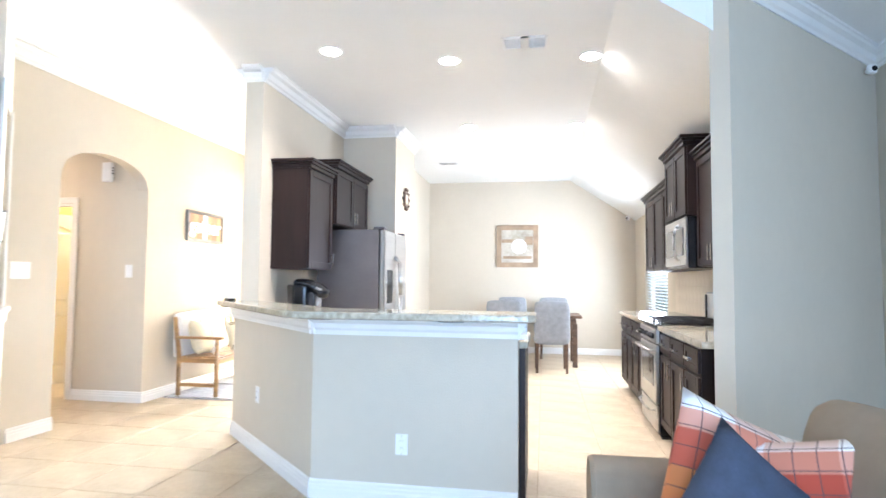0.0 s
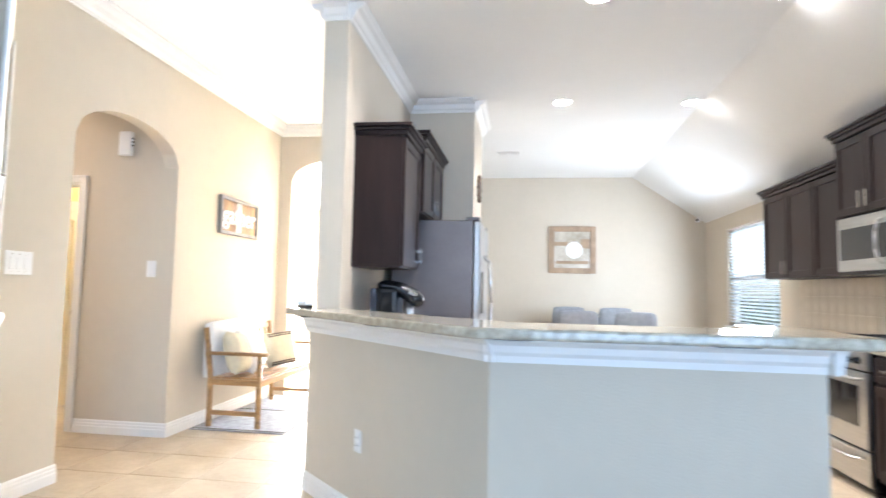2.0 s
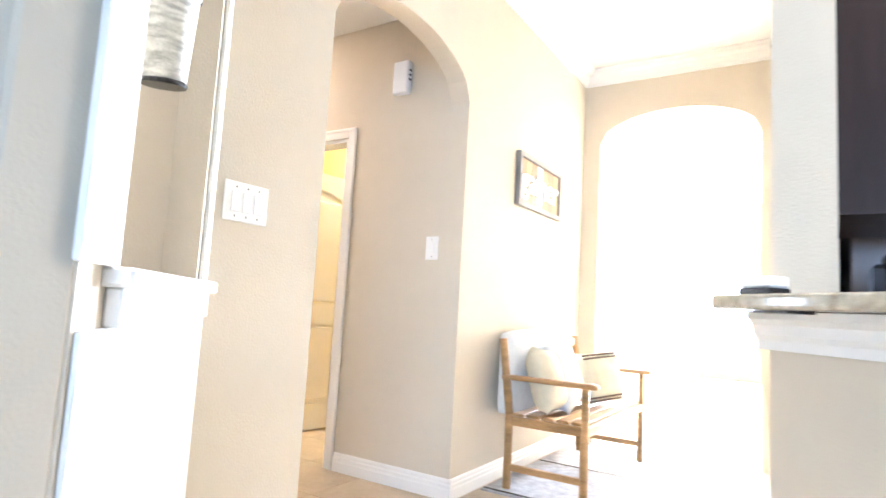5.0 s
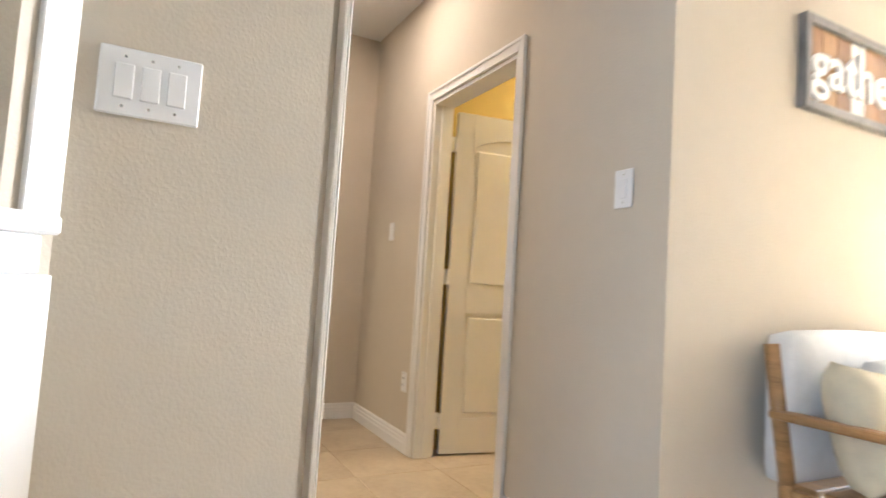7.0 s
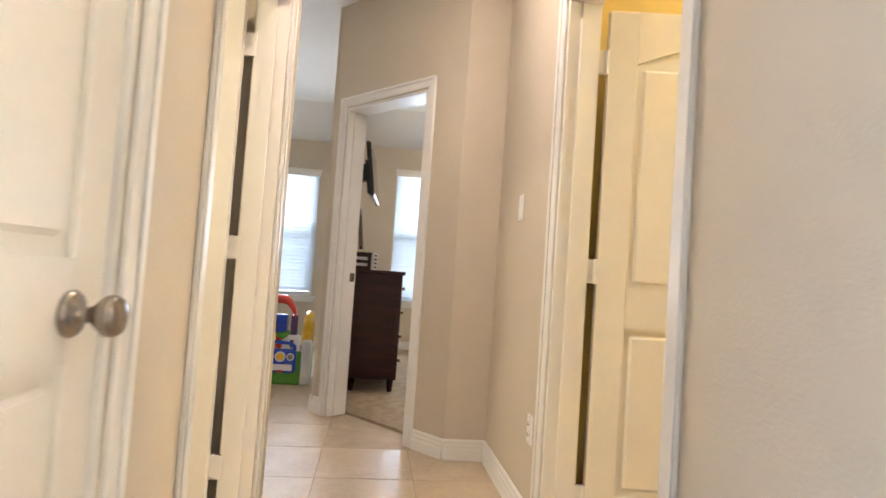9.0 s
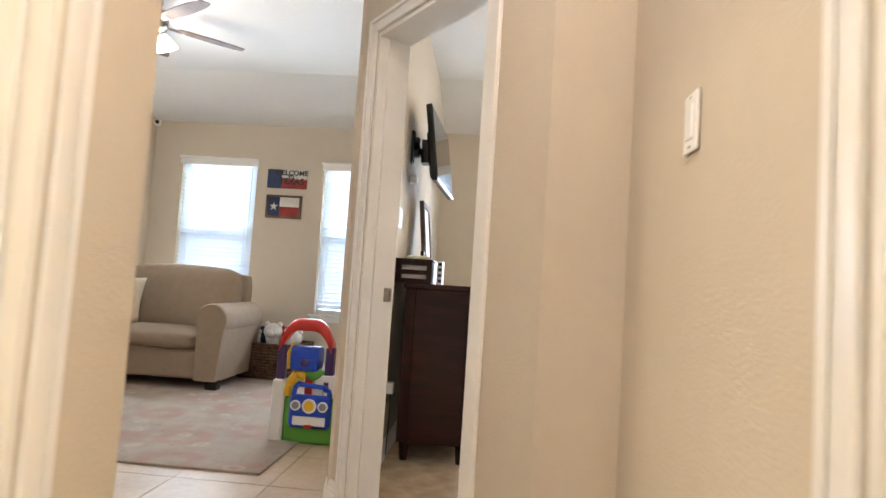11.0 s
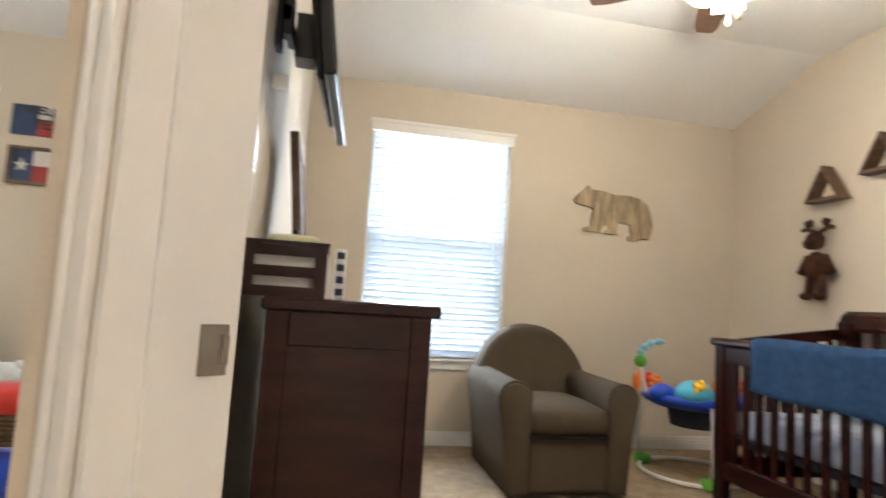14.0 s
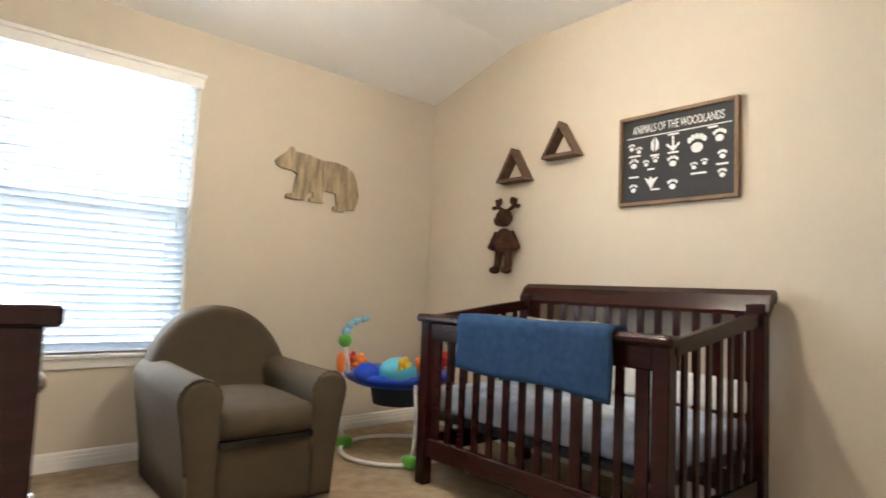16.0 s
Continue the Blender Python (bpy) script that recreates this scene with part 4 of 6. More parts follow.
soft_box(bm, -0.235, 0.235, -0.27, -0.19, 0.40, 0.98, 0.035, 0.012)
part("backrest", bm, GREYFAB, ch, smooth=True)
for x in (-0.2, 0.2):
    for y in (-0.23, 0.20):
        bm = bmesh.new()
        tube(bm, (x * 1.02, y * 1.05, 0), (x, y, 0.41), 0.018, 0.026, 4)
        part("leg", bm, WALNUT, ch)
copy_thing(ch, pose(0.24, 8.10, 0, 0, 0, 2))
copy_thing(ch, pose(-0.40, 9.56, 0, 0, 0, 180))
copy_thing(ch, pose(0.30, 9.56, 0, 0, 0, 180))


def framed(name, m, w, h, fw, depth, frame_mat, label, category="picture"):
    """A framed flat piece; local front is -y, lower left corner at the origin. Returns the thing."""
    p = thing(name, label, category, m)
    bm = bmesh.new()
    box(bm, 0, fw, -depth, 0, 0, h, bevel=0.003)
    box(bm, w - fw, w, -depth, 0, 0, h, bevel=0.003)
    box(bm, fw, w - fw, -depth, 0, 0, fw, bevel=0.003)
    box(bm, fw, w - fw, -depth, 0, h - fw, h, bevel=0.003)
    part("frame", bm, frame_mat, p)
    return p


PAINTING = mat("painted_landscape", (0.62, 0.58, 0.50), 0.6, var=0.2, scale=3.0, color2=(0.30, 0.25, 0.18))
TANWOOD = mat("tan_wood", (0.36, 0.25, 0.16), 0.6, var=0.15, scale=8)
pic = framed("wall_picture", pose(-0.695, 10.098, 1.51), 0.735, 0.75, 0.085, 0.03, TANWOOD, "square painting in a wide tan wooden frame")
cv = part("canvas", boxes((0.085, 0.65, -0.015, 0, 0.085, 0.665)), PAINTING, pic)
bm = bmesh.new()
lathe(bm, [(0.02, 0.016), (0.12, 0.0165), (0.135, 0.017), (0.02, 0.0175)], n=20, axis="Y")
bmesh.ops.scale(bm, vec=(1, -1, 1), verts=bm.verts)
bmesh.ops.translate(bm, vec=(0.40, 0, 0.37), verts=bm.verts)
part("painted_bloom", bm, WHITEPRINT, cv, "pale round painted shape")
bm = boxes((0.09, 0.30, -0.017, -0.014, 0.44, 0.50), (0.12, 0.62, -0.017, -0.014, 0.15, 0.20), (0.50, 0.64, -0.017, -0.014, 0.40, 0.55))
part("painted_strokes", bm, TANWOOD, cv, "brown painted strokes")

# pantry wall ornament
orn = thing("wall_clock", "ornate bronze wall clock on the pantry wall", "clock", pose(-1.558, 6.66, 2.26, 0, 0, 90))
bm = bmesh.new()
lathe(bm, [(0.10, 0), (0.11, 0.012), (0.085, 0.03), (0.08, 0.02)], n=24, axis="Y")
bmesh.ops.scale(bm, vec=(1, -1, 1), verts=bm.verts)
for k in range(10):
    a = 2 * math.pi * k / 10
    ball(bm, (0.125 * math.cos(a), -0.015, 0.125 * math.sin(a)), 0.022, u=8, v=6)
part("rim", bm, WALNUT, orn, smooth=True)
part("face", boxes((-0.06, 0.06, -0.022, -0.018, -0.06, 0.06)), CREAM, orn)


def downlight(x, y, z=3.05):
    d = thing("ceiling_light", "white recessed ceiling downlight, lit", "light", pose(x, y, z), "recessed downlights")
    bm = bmesh.new()
    lathe(bm, [(0.075, -0.004), (0.095, -0.006), (0.10, -0.002), (0.10, 0.0)], n=24)
    part("trim_ring", bm, PLATE, d, smooth=True)
    bm = bmesh.new()
    lathe(bm, [(0.001, -0.0075), (0.074, -0.0075), (0.074, -0.005), (0.001, -0.005)], n=24)
    part("lens", bm, LAMPGLOW, d)


for lx, ly in ((-1.51, 3.95), (-0.62, 4.28), (0.51, 4.35), (-0.72, 6.31), (0.51, 6.41)):
    downlight(lx, ly)
# unseen fixture added for the assumed hall light
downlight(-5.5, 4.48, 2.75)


def ceiling_vent(x, y, z, w, h):
    v = thing("ceiling_vent", "white louvred ceiling air vent", "vent", pose(x, y, z))
    bm = boxes((-w / 2, w / 2, -h / 2, -h / 2 + 0.02, -0.008, 0), (-w / 2, w / 2, h / 2 - 0.02, h / 2, -0.008, 0), (-w / 2, -w / 2 + 0.02, -h / 2, h / 2, -0.008, 0),
               (w / 2 - 0.02, w / 2, -h / 2, h / 2, -0.008, 0), (-0.03, 0.03, -h / 2, h / 2, -0.008, 0))
    part("frame", bm, PLATE, v)
    part("backing", boxes((-w / 2 + 0.02, w / 2 - 0.02, -h / 2 + 0.02, h / 2 - 0.02, -0.003, 0.0)), STEELSIDE, v)
    n = 8
    for k in range(n):
        yy = -h / 2 + 0.03 + k * (h - 0.06) / (n - 1)
        part("slat", boxes((-w / 2 + 0.02, w / 2 - 0.02, yy - 0.003, yy + 0.003, -0.008, -0.002)), PLATE, v)


ceiling_vent(0.0, 4.01, 3.05, 0.34, 0.22)
ceiling_vent(-1.3, 8.38, 3.05, 0.30, 0.15)


def wall_sensor(m, label):
    s = thing("security_camera", label, "camera", m)
    bm = bmesh.new()
    soft_box(bm, -0.03, 0.03, -0.085, -0.03, -0.035, 0.035, 0.015)
    part("housing", bm, PLATE, s, smooth=True)
    bm = bmesh.new()
    lathe(bm, [(0.02, 0.084), (0.02, 0.089), (0.012, 0.091)], n=16, axis="Y")
    bmesh.ops.scale(bm, vec=(1, -1, 1), verts=bm.verts)
    part("lens", bm, BLACK, s, "black lens")
    part("bracket", boxes((-0.012, 0.012, -0.035, 0.0, -0.012, 0.012)), PLATE, s)


wall_sensor(pose(2.55, 4.50, 2.86, 0, 0, 10), "small white security camera in the wall corner")
wall_sensor(pose(1.60, 10.05, 2.36, 0, 0, -40), "small white security camera in the dining corner")
wall_sensor(pose(-10.64, 1.16, 2.45, 0, 0, 45 + 60), "small white security camera in the playroom corner")

# living room armchair with pillows
def rolled_sofa(name, m, w, d, seat_h, arm_h, back_h, fab, label, cat, aw=0.24, cushions=1):
    """An upholstered seat with rolled arms: width x, front at y = 0, back at y = d."""
    s = thing(name, label, cat, m)
    bm = bmesh.new()
    soft_box(bm, aw * 0.6, w - aw * 0.6, 0.03, d - 0.02, 0.07, seat_h - 0.13, 0.03)
    part("base", bm, fab, s, smooth=True)
    cw = (w - 2 * aw) / cushions
    for k in range(cushions):
        bm = bmesh.new()
        soft_box(bm, aw + k * cw + 0.003, aw + (k + 1) * cw - 0.003, 0.0, d - 0.24, seat_h - 0.14, seat_h, 0.045, 0.02)
        part("seat_cushion", bm, fab, s, smooth=True)
        bm = bmesh.new()
        soft_box(bm, aw - 0.06 + k * cw, aw + 0.06 + (k + 1) * cw, 0, 0.2, 0, back_h - seat_h + 0.04, 0.075, 0.03)
        bm.transform(pose(0, d - 0.34, seat_h - 0.04, -12))
        part("back_cushion", bm, fab, s, smooth=True)
    bm = bmesh.new()
    soft_box(bm, aw * 0.5, w - aw * 0.5, d - 0.16, d, 0.07, back_h - 0.06, 0.05)
    part("back_frame", bm, fab, s, smooth=True)
    for x0, sg in ((0, 1), (w, -1)):
        bm = bmesh.new()
        n, prof = 26, []
        r = aw * 0.5
        cz = arm_h - r
        for i in range(n + 1):
            a = math.pi * (-0.18 + 1.36 * i / n)
            prof.append((r * (1 - math.cos(a)), cz + r * math.sin(a)))
        prof = [(aw * 0.22, 0.07)] + [(p[0], p[1]) for p in prof] + [(aw * 0.9, 0.07)]
        rows = [[bm.verts.new((x0 + sg * px, y, pz)) for px, pz in prof] for y in (0.02, 0.035, d - 0.10, d - 0.06)]
        for i, (px, pz) in enumerate(prof):
            rows[0][i].co.x = x0 + sg * (r + (px - r) * 0.94)
            rows[0][i].co.z = cz + (pz - cz) * (0.94 if pz > cz else 1)
        k = len(prof)
        for p, q in zip(rows, rows[1:]):
            for i in range(k):
                bm.faces.new((p[i], p[(i + 1) % k], q[(i + 1) % k], q[i]))
        bm.faces.new(rows[0])
        bm.faces.new(rows[-1][::-1])
        part("arm", bm, fab, s, smooth=False)
    for x in (0.10, w - 0.10):
        for y in (0.08, d - 0.08):
            part("foot", boxes((x - 0.05, x + 0.05, y - 0.04, y + 0.04, 0, 0.075), bevel=0.006), BLACK, s, "black block foot")
    return s


rolled_sofa("sofa", pose(0.28, 2.06, 0, 0, 0, -90), 1.75, 0.95, 0.46, 0.62, 0.90, TAUPE, "taupe upholstered sofa with rolled arms", "sofa", aw=0.28, cushions=2)


def plaid_material():
    m = bpy.data.materials.new("plaid_fabric")
    m.use_nodes = True
    nt = m.node_tree
    b = nt.nodes["Principled BSDF"]
    b.inputs["Roughness"].default_value = 0.9
    co = nt.nodes.new("ShaderNodeTexCoord")
    sp = nt.nodes.new("ShaderNodeSeparateXYZ")
    nt.links.new(co.outputs["Object"], sp.inputs[0])
    def band(axis, stops):
        r = nt.nodes.new("ShaderNodeValToRGB")
        r.color_ramp.interpolation = "CONSTANT"
        mr = nt.nodes.new("ShaderNodeMapRange")
        mr.inputs["From Min"].default_value, mr.inputs["From Max"].default_value = -0.25, 0.25
        nt.links.new(sp.outputs[axis], mr.inputs["Value"])
        nt.links.new(mr.outputs[0], r.inputs[0])
        els = r.color_ramp.elements
        for k, (p, c) in enumerate(stops):
            e = els[k] if k < 2 else els.new(p)
            e.position, e.color = p, (*c, 1)
        return r
    warm = band("Z", [(0, (0.72, 0.36, 0.06)), (0.22, (0.58, 0.20, 0.07)), (0.5, (0.48, 0.10, 0.06)), (0.72, (0.62, 0.30, 0.22)), (0.84, (0.80, 0.78, 0.76))])
    cross = band("X", [(0, (1, 1, 1)), (0.35, (0.85, 0.62, 0.52)), (0.72, (1.0, 0.98, 0.95))])
    mul = nt.nodes.new("ShaderNodeMix")
    mul.data_type, mul.blend_type = "RGBA", "MULTIPLY"
    mul.inputs[0].default_value = 1.0
    nt.links.new(warm.outputs[0], mul.inputs[6])
    nt.links.new(cross.outputs[0], mul.inputs[7])
    last = mul.outputs[2]
    for axis in ("X", "Z"):
        w = nt.nodes.new("ShaderNodeMath")
        w.operation = "PINGPONG"
        w.inputs[1].default_value = 0.03
        nt.links.new(sp.outputs[axis], w.inputs[0])
        lt = nt.nodes.new("ShaderNodeMath")
        lt.operation = "LESS_THAN"
        lt.inputs[1].default_value = 0.0016
        nt.links.new(w.outputs[0], lt.inputs[0])
        mx = nt.nodes.new("ShaderNodeMix")
        mx.data_type = "RGBA"
        nt.links.new(lt.outputs[0], mx.inputs[0])
        nt.links.new(last, mx.inputs[6])
        mx.inputs[7].default_value = (0.10, 0.06, 0.06, 1)
        last = mx.outputs[2]
    nt.links.new(last, b.inputs["Base Color"])
    return m


PLAIDM = plaid_material()
tagged(part("throw_pillow", pillow_bm(0.46, 0.46, 0.15), PLAIDM, smooth=True, m=pose(0.69, 1.60, 0.635, -14, 24, 20)), "coral and orange plaid throw pillow on the sofa", "pillow")
tagged(part("throw_pillow", pillow_bm(0.44, 0.44, 0.15), PLAIDM, smooth=True, m=pose(0.86, 1.50, 0.60, -18, -12, -30)), "coral plaid throw pillow leaning on the sofa back", "pillow")
tagged(part("throw_pillow", pillow_bm(0.42, 0.42, 0.15), SLATE, smooth=True, m=pose(0.66, 1.36, 0.60, -20, 40, 8)), "slate blue velvet throw pillow on the sofa", "pillow")

# ---- niche, bench and foyer ----
d45 = frame_at((-3.86, 3.43), (-3.2, 2.75))
bm = bmesh.new()
L = 0.947
for a in ((0, 0.10, 0.0, 0.10, 0, H), (L - 0.14, L, 0.0, 0.10, 0, H), (0.10, L - 0.14, 0.0, 0.10, 0, 1.0), (0.10, L - 0.14, 0.0, 0.10, 2.45, H), (0.10, L - 0.14, 0.30, 0.34, 1.0, 2.45),
          (0.06, 0.10, 0.10, 0.34, 1.0, 2.45), (L - 0.14, L - 0.10, 0.10, 0.34, 1.0, 2.45)):
    box(bm, *a)
bm.transform(Matrix(((d45[0][0], -d45[0][1], 0, d45[0][3]), (d45[1][0], -d45[1][1], 0, d45[1][3]), (0, 0, 1, 0), (0, 0, 0, 1))) @ Matrix.Diagonal((1, -1, 1, 1)))
structure("wall_niche", bm, PAINT, "angled beige wall with a display niche", "wall")
sh = bmesh.new()
box(sh, 0.02, L - 0.10, -0.05, 0.02, 1.0, 1.035, bevel=0.006)
box(sh, 0.04, L - 0.12, -0.03, 0.0, 0.93, 1.0, bevel=0.004)
box(sh, 0.0, 0.07, -0.014, 0.0, 1.035, 2.5, bevel=0.003)
box(sh, L - 0.14, L + 0.03, -0.014, 0.0, 1.035, 2.5, bevel=0.003)
# white panel stands in for strong light on the wall below the ledge
box(sh, 0.0, L - 0.01, -0.012, 0.0, 0.0, 0.93, bevel=0.003)
sh.transform(d45 @ Matrix.Diagonal((1, 1, 1, 1)))
structure("niche_trim", sh, WHITE, "white painted niche casing and ledge; white lower panel for the overlit wall", "trim")
ln = thing("hanging_lantern", "pale birch-bark bucket lantern hanging in the niche", "lantern", d45 @ pose(0.46, 0.135, 1.62, 0, 8, 0))
bm = bmesh.new()
lathe(bm, [(0.045, -0.13), (0.05, -0.128), (0.068, 0.07), (0.07, 0.09), (0.062, 0.092), (0.045, -0.12)], (0, -0.085, 0), 20)
part("bucket", bm, mat("birch_bark", (0.74, 0.73, 0.69), 0.7, var=0.3, scale=9, stretch=(2, 2, 9)), ln, smooth=True)
for z, r in ((-0.125, 0.052), (0.085, 0.072)):
    bm = bmesh.new()
    lathe(bm, [(r, z - 0.006), (r + 0.003, z), (r, z + 0.006)], (0, -0.085, 0), 20)
    part("band", bm, BLACK, ln, "dark metal band")
bm = bmesh.new()
sweep(bm, [(-0.068, -0.085, 0.09), (-0.05, -0.085, 0.2), (0, -0.085, 0.26), (0.05, -0.085, 0.2), (0.068, -0.085, 0.09)], 0.004)
part("wire_handle", bm, IRON, ln)
bm = bmesh.new()
sweep(bm, [(0, 0.11, 0.30), (0, -0.085, 0.30), (0, -0.085, 0.25)], 0.005)
part("hook", bm, IRON, ln)

# bench
be = thing("bench", "honey oak entry bench with slatted seat and cushions", "bench", pose(-3.80, 5.38, 0))
BL = 1.22
for y in (0.0, BL):
    bm = bmesh.new()
    sweep(bm, [(0.09, y, 0.012), (0.09, y, 0.42), (0.03, y, 0.84)], 0.024, 8)
    part("back_leg", bm, OAK, be, smooth=True)
    bm = bmesh.new()
    tube(bm, (0.53, y, 0.012), (0.53, y, 0.61), 0.023, 0.021)
    part("front_leg", bm, OAK, be, smooth=True)
    bm = bmesh.new()
    box(bm, 0.04, 0.60, y - 0.03, y + 0.03, 0.61, 0.638, bevel=0.01, seg=2)
    part("armrest", bm, OAK, be)
    part("stretcher", boxes((0.09, 0.53, y - 0.014, y + 0.014, 0.11, 0.145), bevel=0.003), OAK, be)
    part("side_rail", boxes((0.09, 0.53, y - 0.014, y + 0.014, 0.36, 0.41), bevel=0.003), OAK, be)
for k in range(5):
    part("seat_slat", boxes((0.10 + k * 0.088, 0.17 + k * 0.088, 0.015, BL - 0.015, 0.405, 0.425), bevel=0.003), OAK, be)
part("front_rail", boxes((0.515, 0.545, 0.02, BL - 0.02, 0.355, 0.405), bevel=0.003), OAK, be)
part("top_rail", boxes((0.015, 0.045, 0.02, BL - 0.02, 0.77, 0.83), bevel=0.008), OAK, be)
for k in range(9):
    y = 0.10 + k * 0.1275
    bm = bmesh.new()
    tube(bm, (0.085, y, 0.42), (0.032, y, 0.78), 0.012)
    part("spindle", bm, OAK, be, smooth=True)
bm = bmesh.new()
soft_box(bm, -0.035, 0.085, 0.02, BL - 0.35, 0.40, 0.88, 0.035, 0.015)
tagged(part("blanket", bm, WHITEFAB, smooth=True, m=pose(-3.78, 5.38, 0, 0, 0, 0)), "white throw blanket draped over the bench back", "blanket")
for x, y, z, a, b, c, w, mm, lab in ((-3.56, 5.56, 0.615, -16, 4, 97, 0.38, CREAM, "cream cushion standing on the bench"), (-3.55, 5.78, 0.635, -20, -6, 100, 0.42, WHITEFAB, "off-white cushion leaning on the bench"),
                             (-3.44, 6.16, 0.60, -12, -5, 62, 0.34, CREAM, "cream cushion with dark border on the bench")):
    cu = tagged(part("cushion", pillow_bm(w, w, 0.17), mm, smooth=True, m=pose(x, y, z, a, b, c)), lab, "cushion", "bench cushions")
for z in (-0.145, -0.125, 0.125, 0.145):
    bm = bmesh.new()
    deep = 0.085 * (1 - (z / 0.17) ** 4) ** 0.55
    sweep(bm, [(0.15 * u / 6, -deep * (1 - (abs(u) / 6.8) ** 4) ** 0.55 - 0.003, z) for u in range(-6, 7)], 0.006, 6)
    part("braid", bm, WALNUT, cu, "dark braided trim", smooth=True)
bm = boxes((-3.82, -3.0, 5.28, 6.9, -0.002, 0.010), bevel=0.003)
rug = tagged(part("entry_rug", bm, mat("grey_flatweave", (0.42, 0.41, 0.42), 0.95, var=0.15, scale=20, bump=0.6, bump_scale=300)), "grey flatweave rug under the bench", "rug")
for y in (5.30, 6.1, 6.85):
    part("stripe", boxes((-3.815, -3.005, y, y + 0.018, 0.0095, 0.0125)), BLACK, rug, "dark rug stripe")

# gather sign
gs = framed("wooden_sign", pose(-3.858, 5.63, 1.685, 0, 0, 90), 0.74, 0.355, 0.032, 0.035, GREYWOOD, "plank sign lettered gather in a grey frame", "sign")
shades = (0.30, 0.15, 0.06), (0.42, 0.24, 0.10), (0.24, 0.12, 0.05), (0.75, 0.72, 0.68), (0.36, 0.19, 0.08), (0.28, 0.14, 0.06), (0.45, 0.26, 0.11)
pw = (0.74 - 0.064) / 7
for k, c in enumerate(shades):
    part("plank", boxes((0.032 + k * pw, 0.031 + (k + 1) * pw, -0.016, 0, 0.032, 0.323), bevel=0.002), mat("plank_stain", c, 0.6, var=0.2, scale=6, stretch=(6, 1, 1)), gs)
bm = text_bm("gather", 0.25, 0.006, 0.004)
bmesh.ops.translate(bm, vec=(0.37, -0.021, 0.18), verts=bm.verts)
part("lettering", bm, WHITEPRINT, gs, "white script lettering")

# door chime and foyer door
chm = thing("door_chime", "white wall-mounted door chime box", "door chime", pose(-4.32, 4.998, 2.35))
part("case", boxes((-0.055, 0.055, -0.05, 0, -0.10, 0.10), bevel=0.008), PLATE, chm)
for k in range(3):
    part("slot", boxes((0.0555, 0.057, -0.035, -0.012, -0.02 + k * 0.028, -0.008 + k * 0.028)), BLACK, chm)
BROWN = mat("brown_door_wood", (0.09, 0.045, 0.026), 0.45, var=0.2, scale=4, stretch=(1, 1, 5))
fd = thing("front_door", "brown wooden front door with a tall glass pane", "door", pose(-3.92, 13.84, 0))
fd["kind"] = "structure"
part("door_frame", boxes((0.0, 0.14, 0, 0.045, 0.01, 2.30), (0.82, 0.96, 0, 0.045, 0.01, 2.30), (0.14, 0.82, 0, 0.045, 0.01, 0.20), (0.14, 0.82, 0, 0.045, 0.56, 0.72), (0.14, 0.82, 0, 0.045, 2.15, 2.30), bevel=0.006), BROWN, fd)
part("lower_panel", boxes((0.14, 0.82, 0.012, 0.033, 0.20, 0.56), (0.19, 0.77, 0.004, 0.04, 0.25, 0.51), bevel=0.005), BROWN, fd)
gp = part("pane", boxes((0.14, 0.82, 0.018, 0.026, 0.72, 2.15)), PANE, fd)
gp.visible_shadow = False
part("transom_fill", boxes((0.0, 0.96, 0, 0.045, 2.30, 2.44)), WHITE, fd)
bm = boxes((-3.75, -2.95, 12.6, 13.6, -0.002, 0.012))
tagged(part("door_mat", bm, mat("grey_mat", (0.25, 0.25, 0.26), 0.95, var=0.2, scale=20)), "grey door mat before the front door", "door mat")

# ---- nursery ----
# dresser: drawer fronts face +y, its end panel faces the door
dre = thing("dresser", "dark cherry chest of drawers with round metal knobs", "dresser", pose(-8.13, 4.60, 0.014, 0, 0, 180))
DW, DD, DH = 0.92, 0.425, 0.955
bm = boxes((0.0, DW, 0.03, DD - 0.02, 0.10, DH - 0.03))
part("body", bm, CHERRY, dre)
bm = bmesh.new()
for y0, y1 in ((0.015, 0.065), (DD - 0.075, DD - 0.02)):
    box(bm, -0.008, 0.0, y0, y1, 0.10, DH - 0.03, bevel=0.002)
box(bm, -0.008, 0.0, 0.065, DD - 0.075, DH - 0.11, DH - 0.03, bevel=0.002)
box(bm, -0.008, 0.0, 0.065, DD - 0.075, 0.10, 0.17, bevel=0.002)
part("end_panel_frame", bm, CHERRY, dre)
part("top", boxes((-0.02, DW + 0.02, -0.005, DD - 0.01, DH - 0.03, DH), bevel=0.005), CHERRY, dre)
for x in (0.03, DW - 0.03):
    for y in (0.06, DD - 0.06):
        bm = bmesh.new()
        tube(bm, (x, y, 0), (x, y, 0.11), 0.02, 0.03, 4)
        part("foot", bm, CHERRY, dre)
for k in range(4):
    z0 = 0.13 + k * 0.198
    dw = part("drawer", boxes((0.03, DW - 0.03, 0.012, 0.032, z0, z0 + 0.185), bevel=0.004), CHERRY, dre)
    for x in (0.22, DW - 0.22):
        bm = bmesh.new()
        lathe(bm, [(0.007, 0), (0.007, 0.014), (0.016, 0.02), (0.017, 0.028), (0.010, 0.033)], n=14, axis="Y")
        bmesh.ops.scale(bm, vec=(1, -1, 1), verts=bm.verts)
        bmesh.ops.translate(bm, vec=(x, 0.012, z0 + 0.09), verts=bm.verts)
        part("knob", bm, KNOB, dw, "dark metal knob", smooth=True)

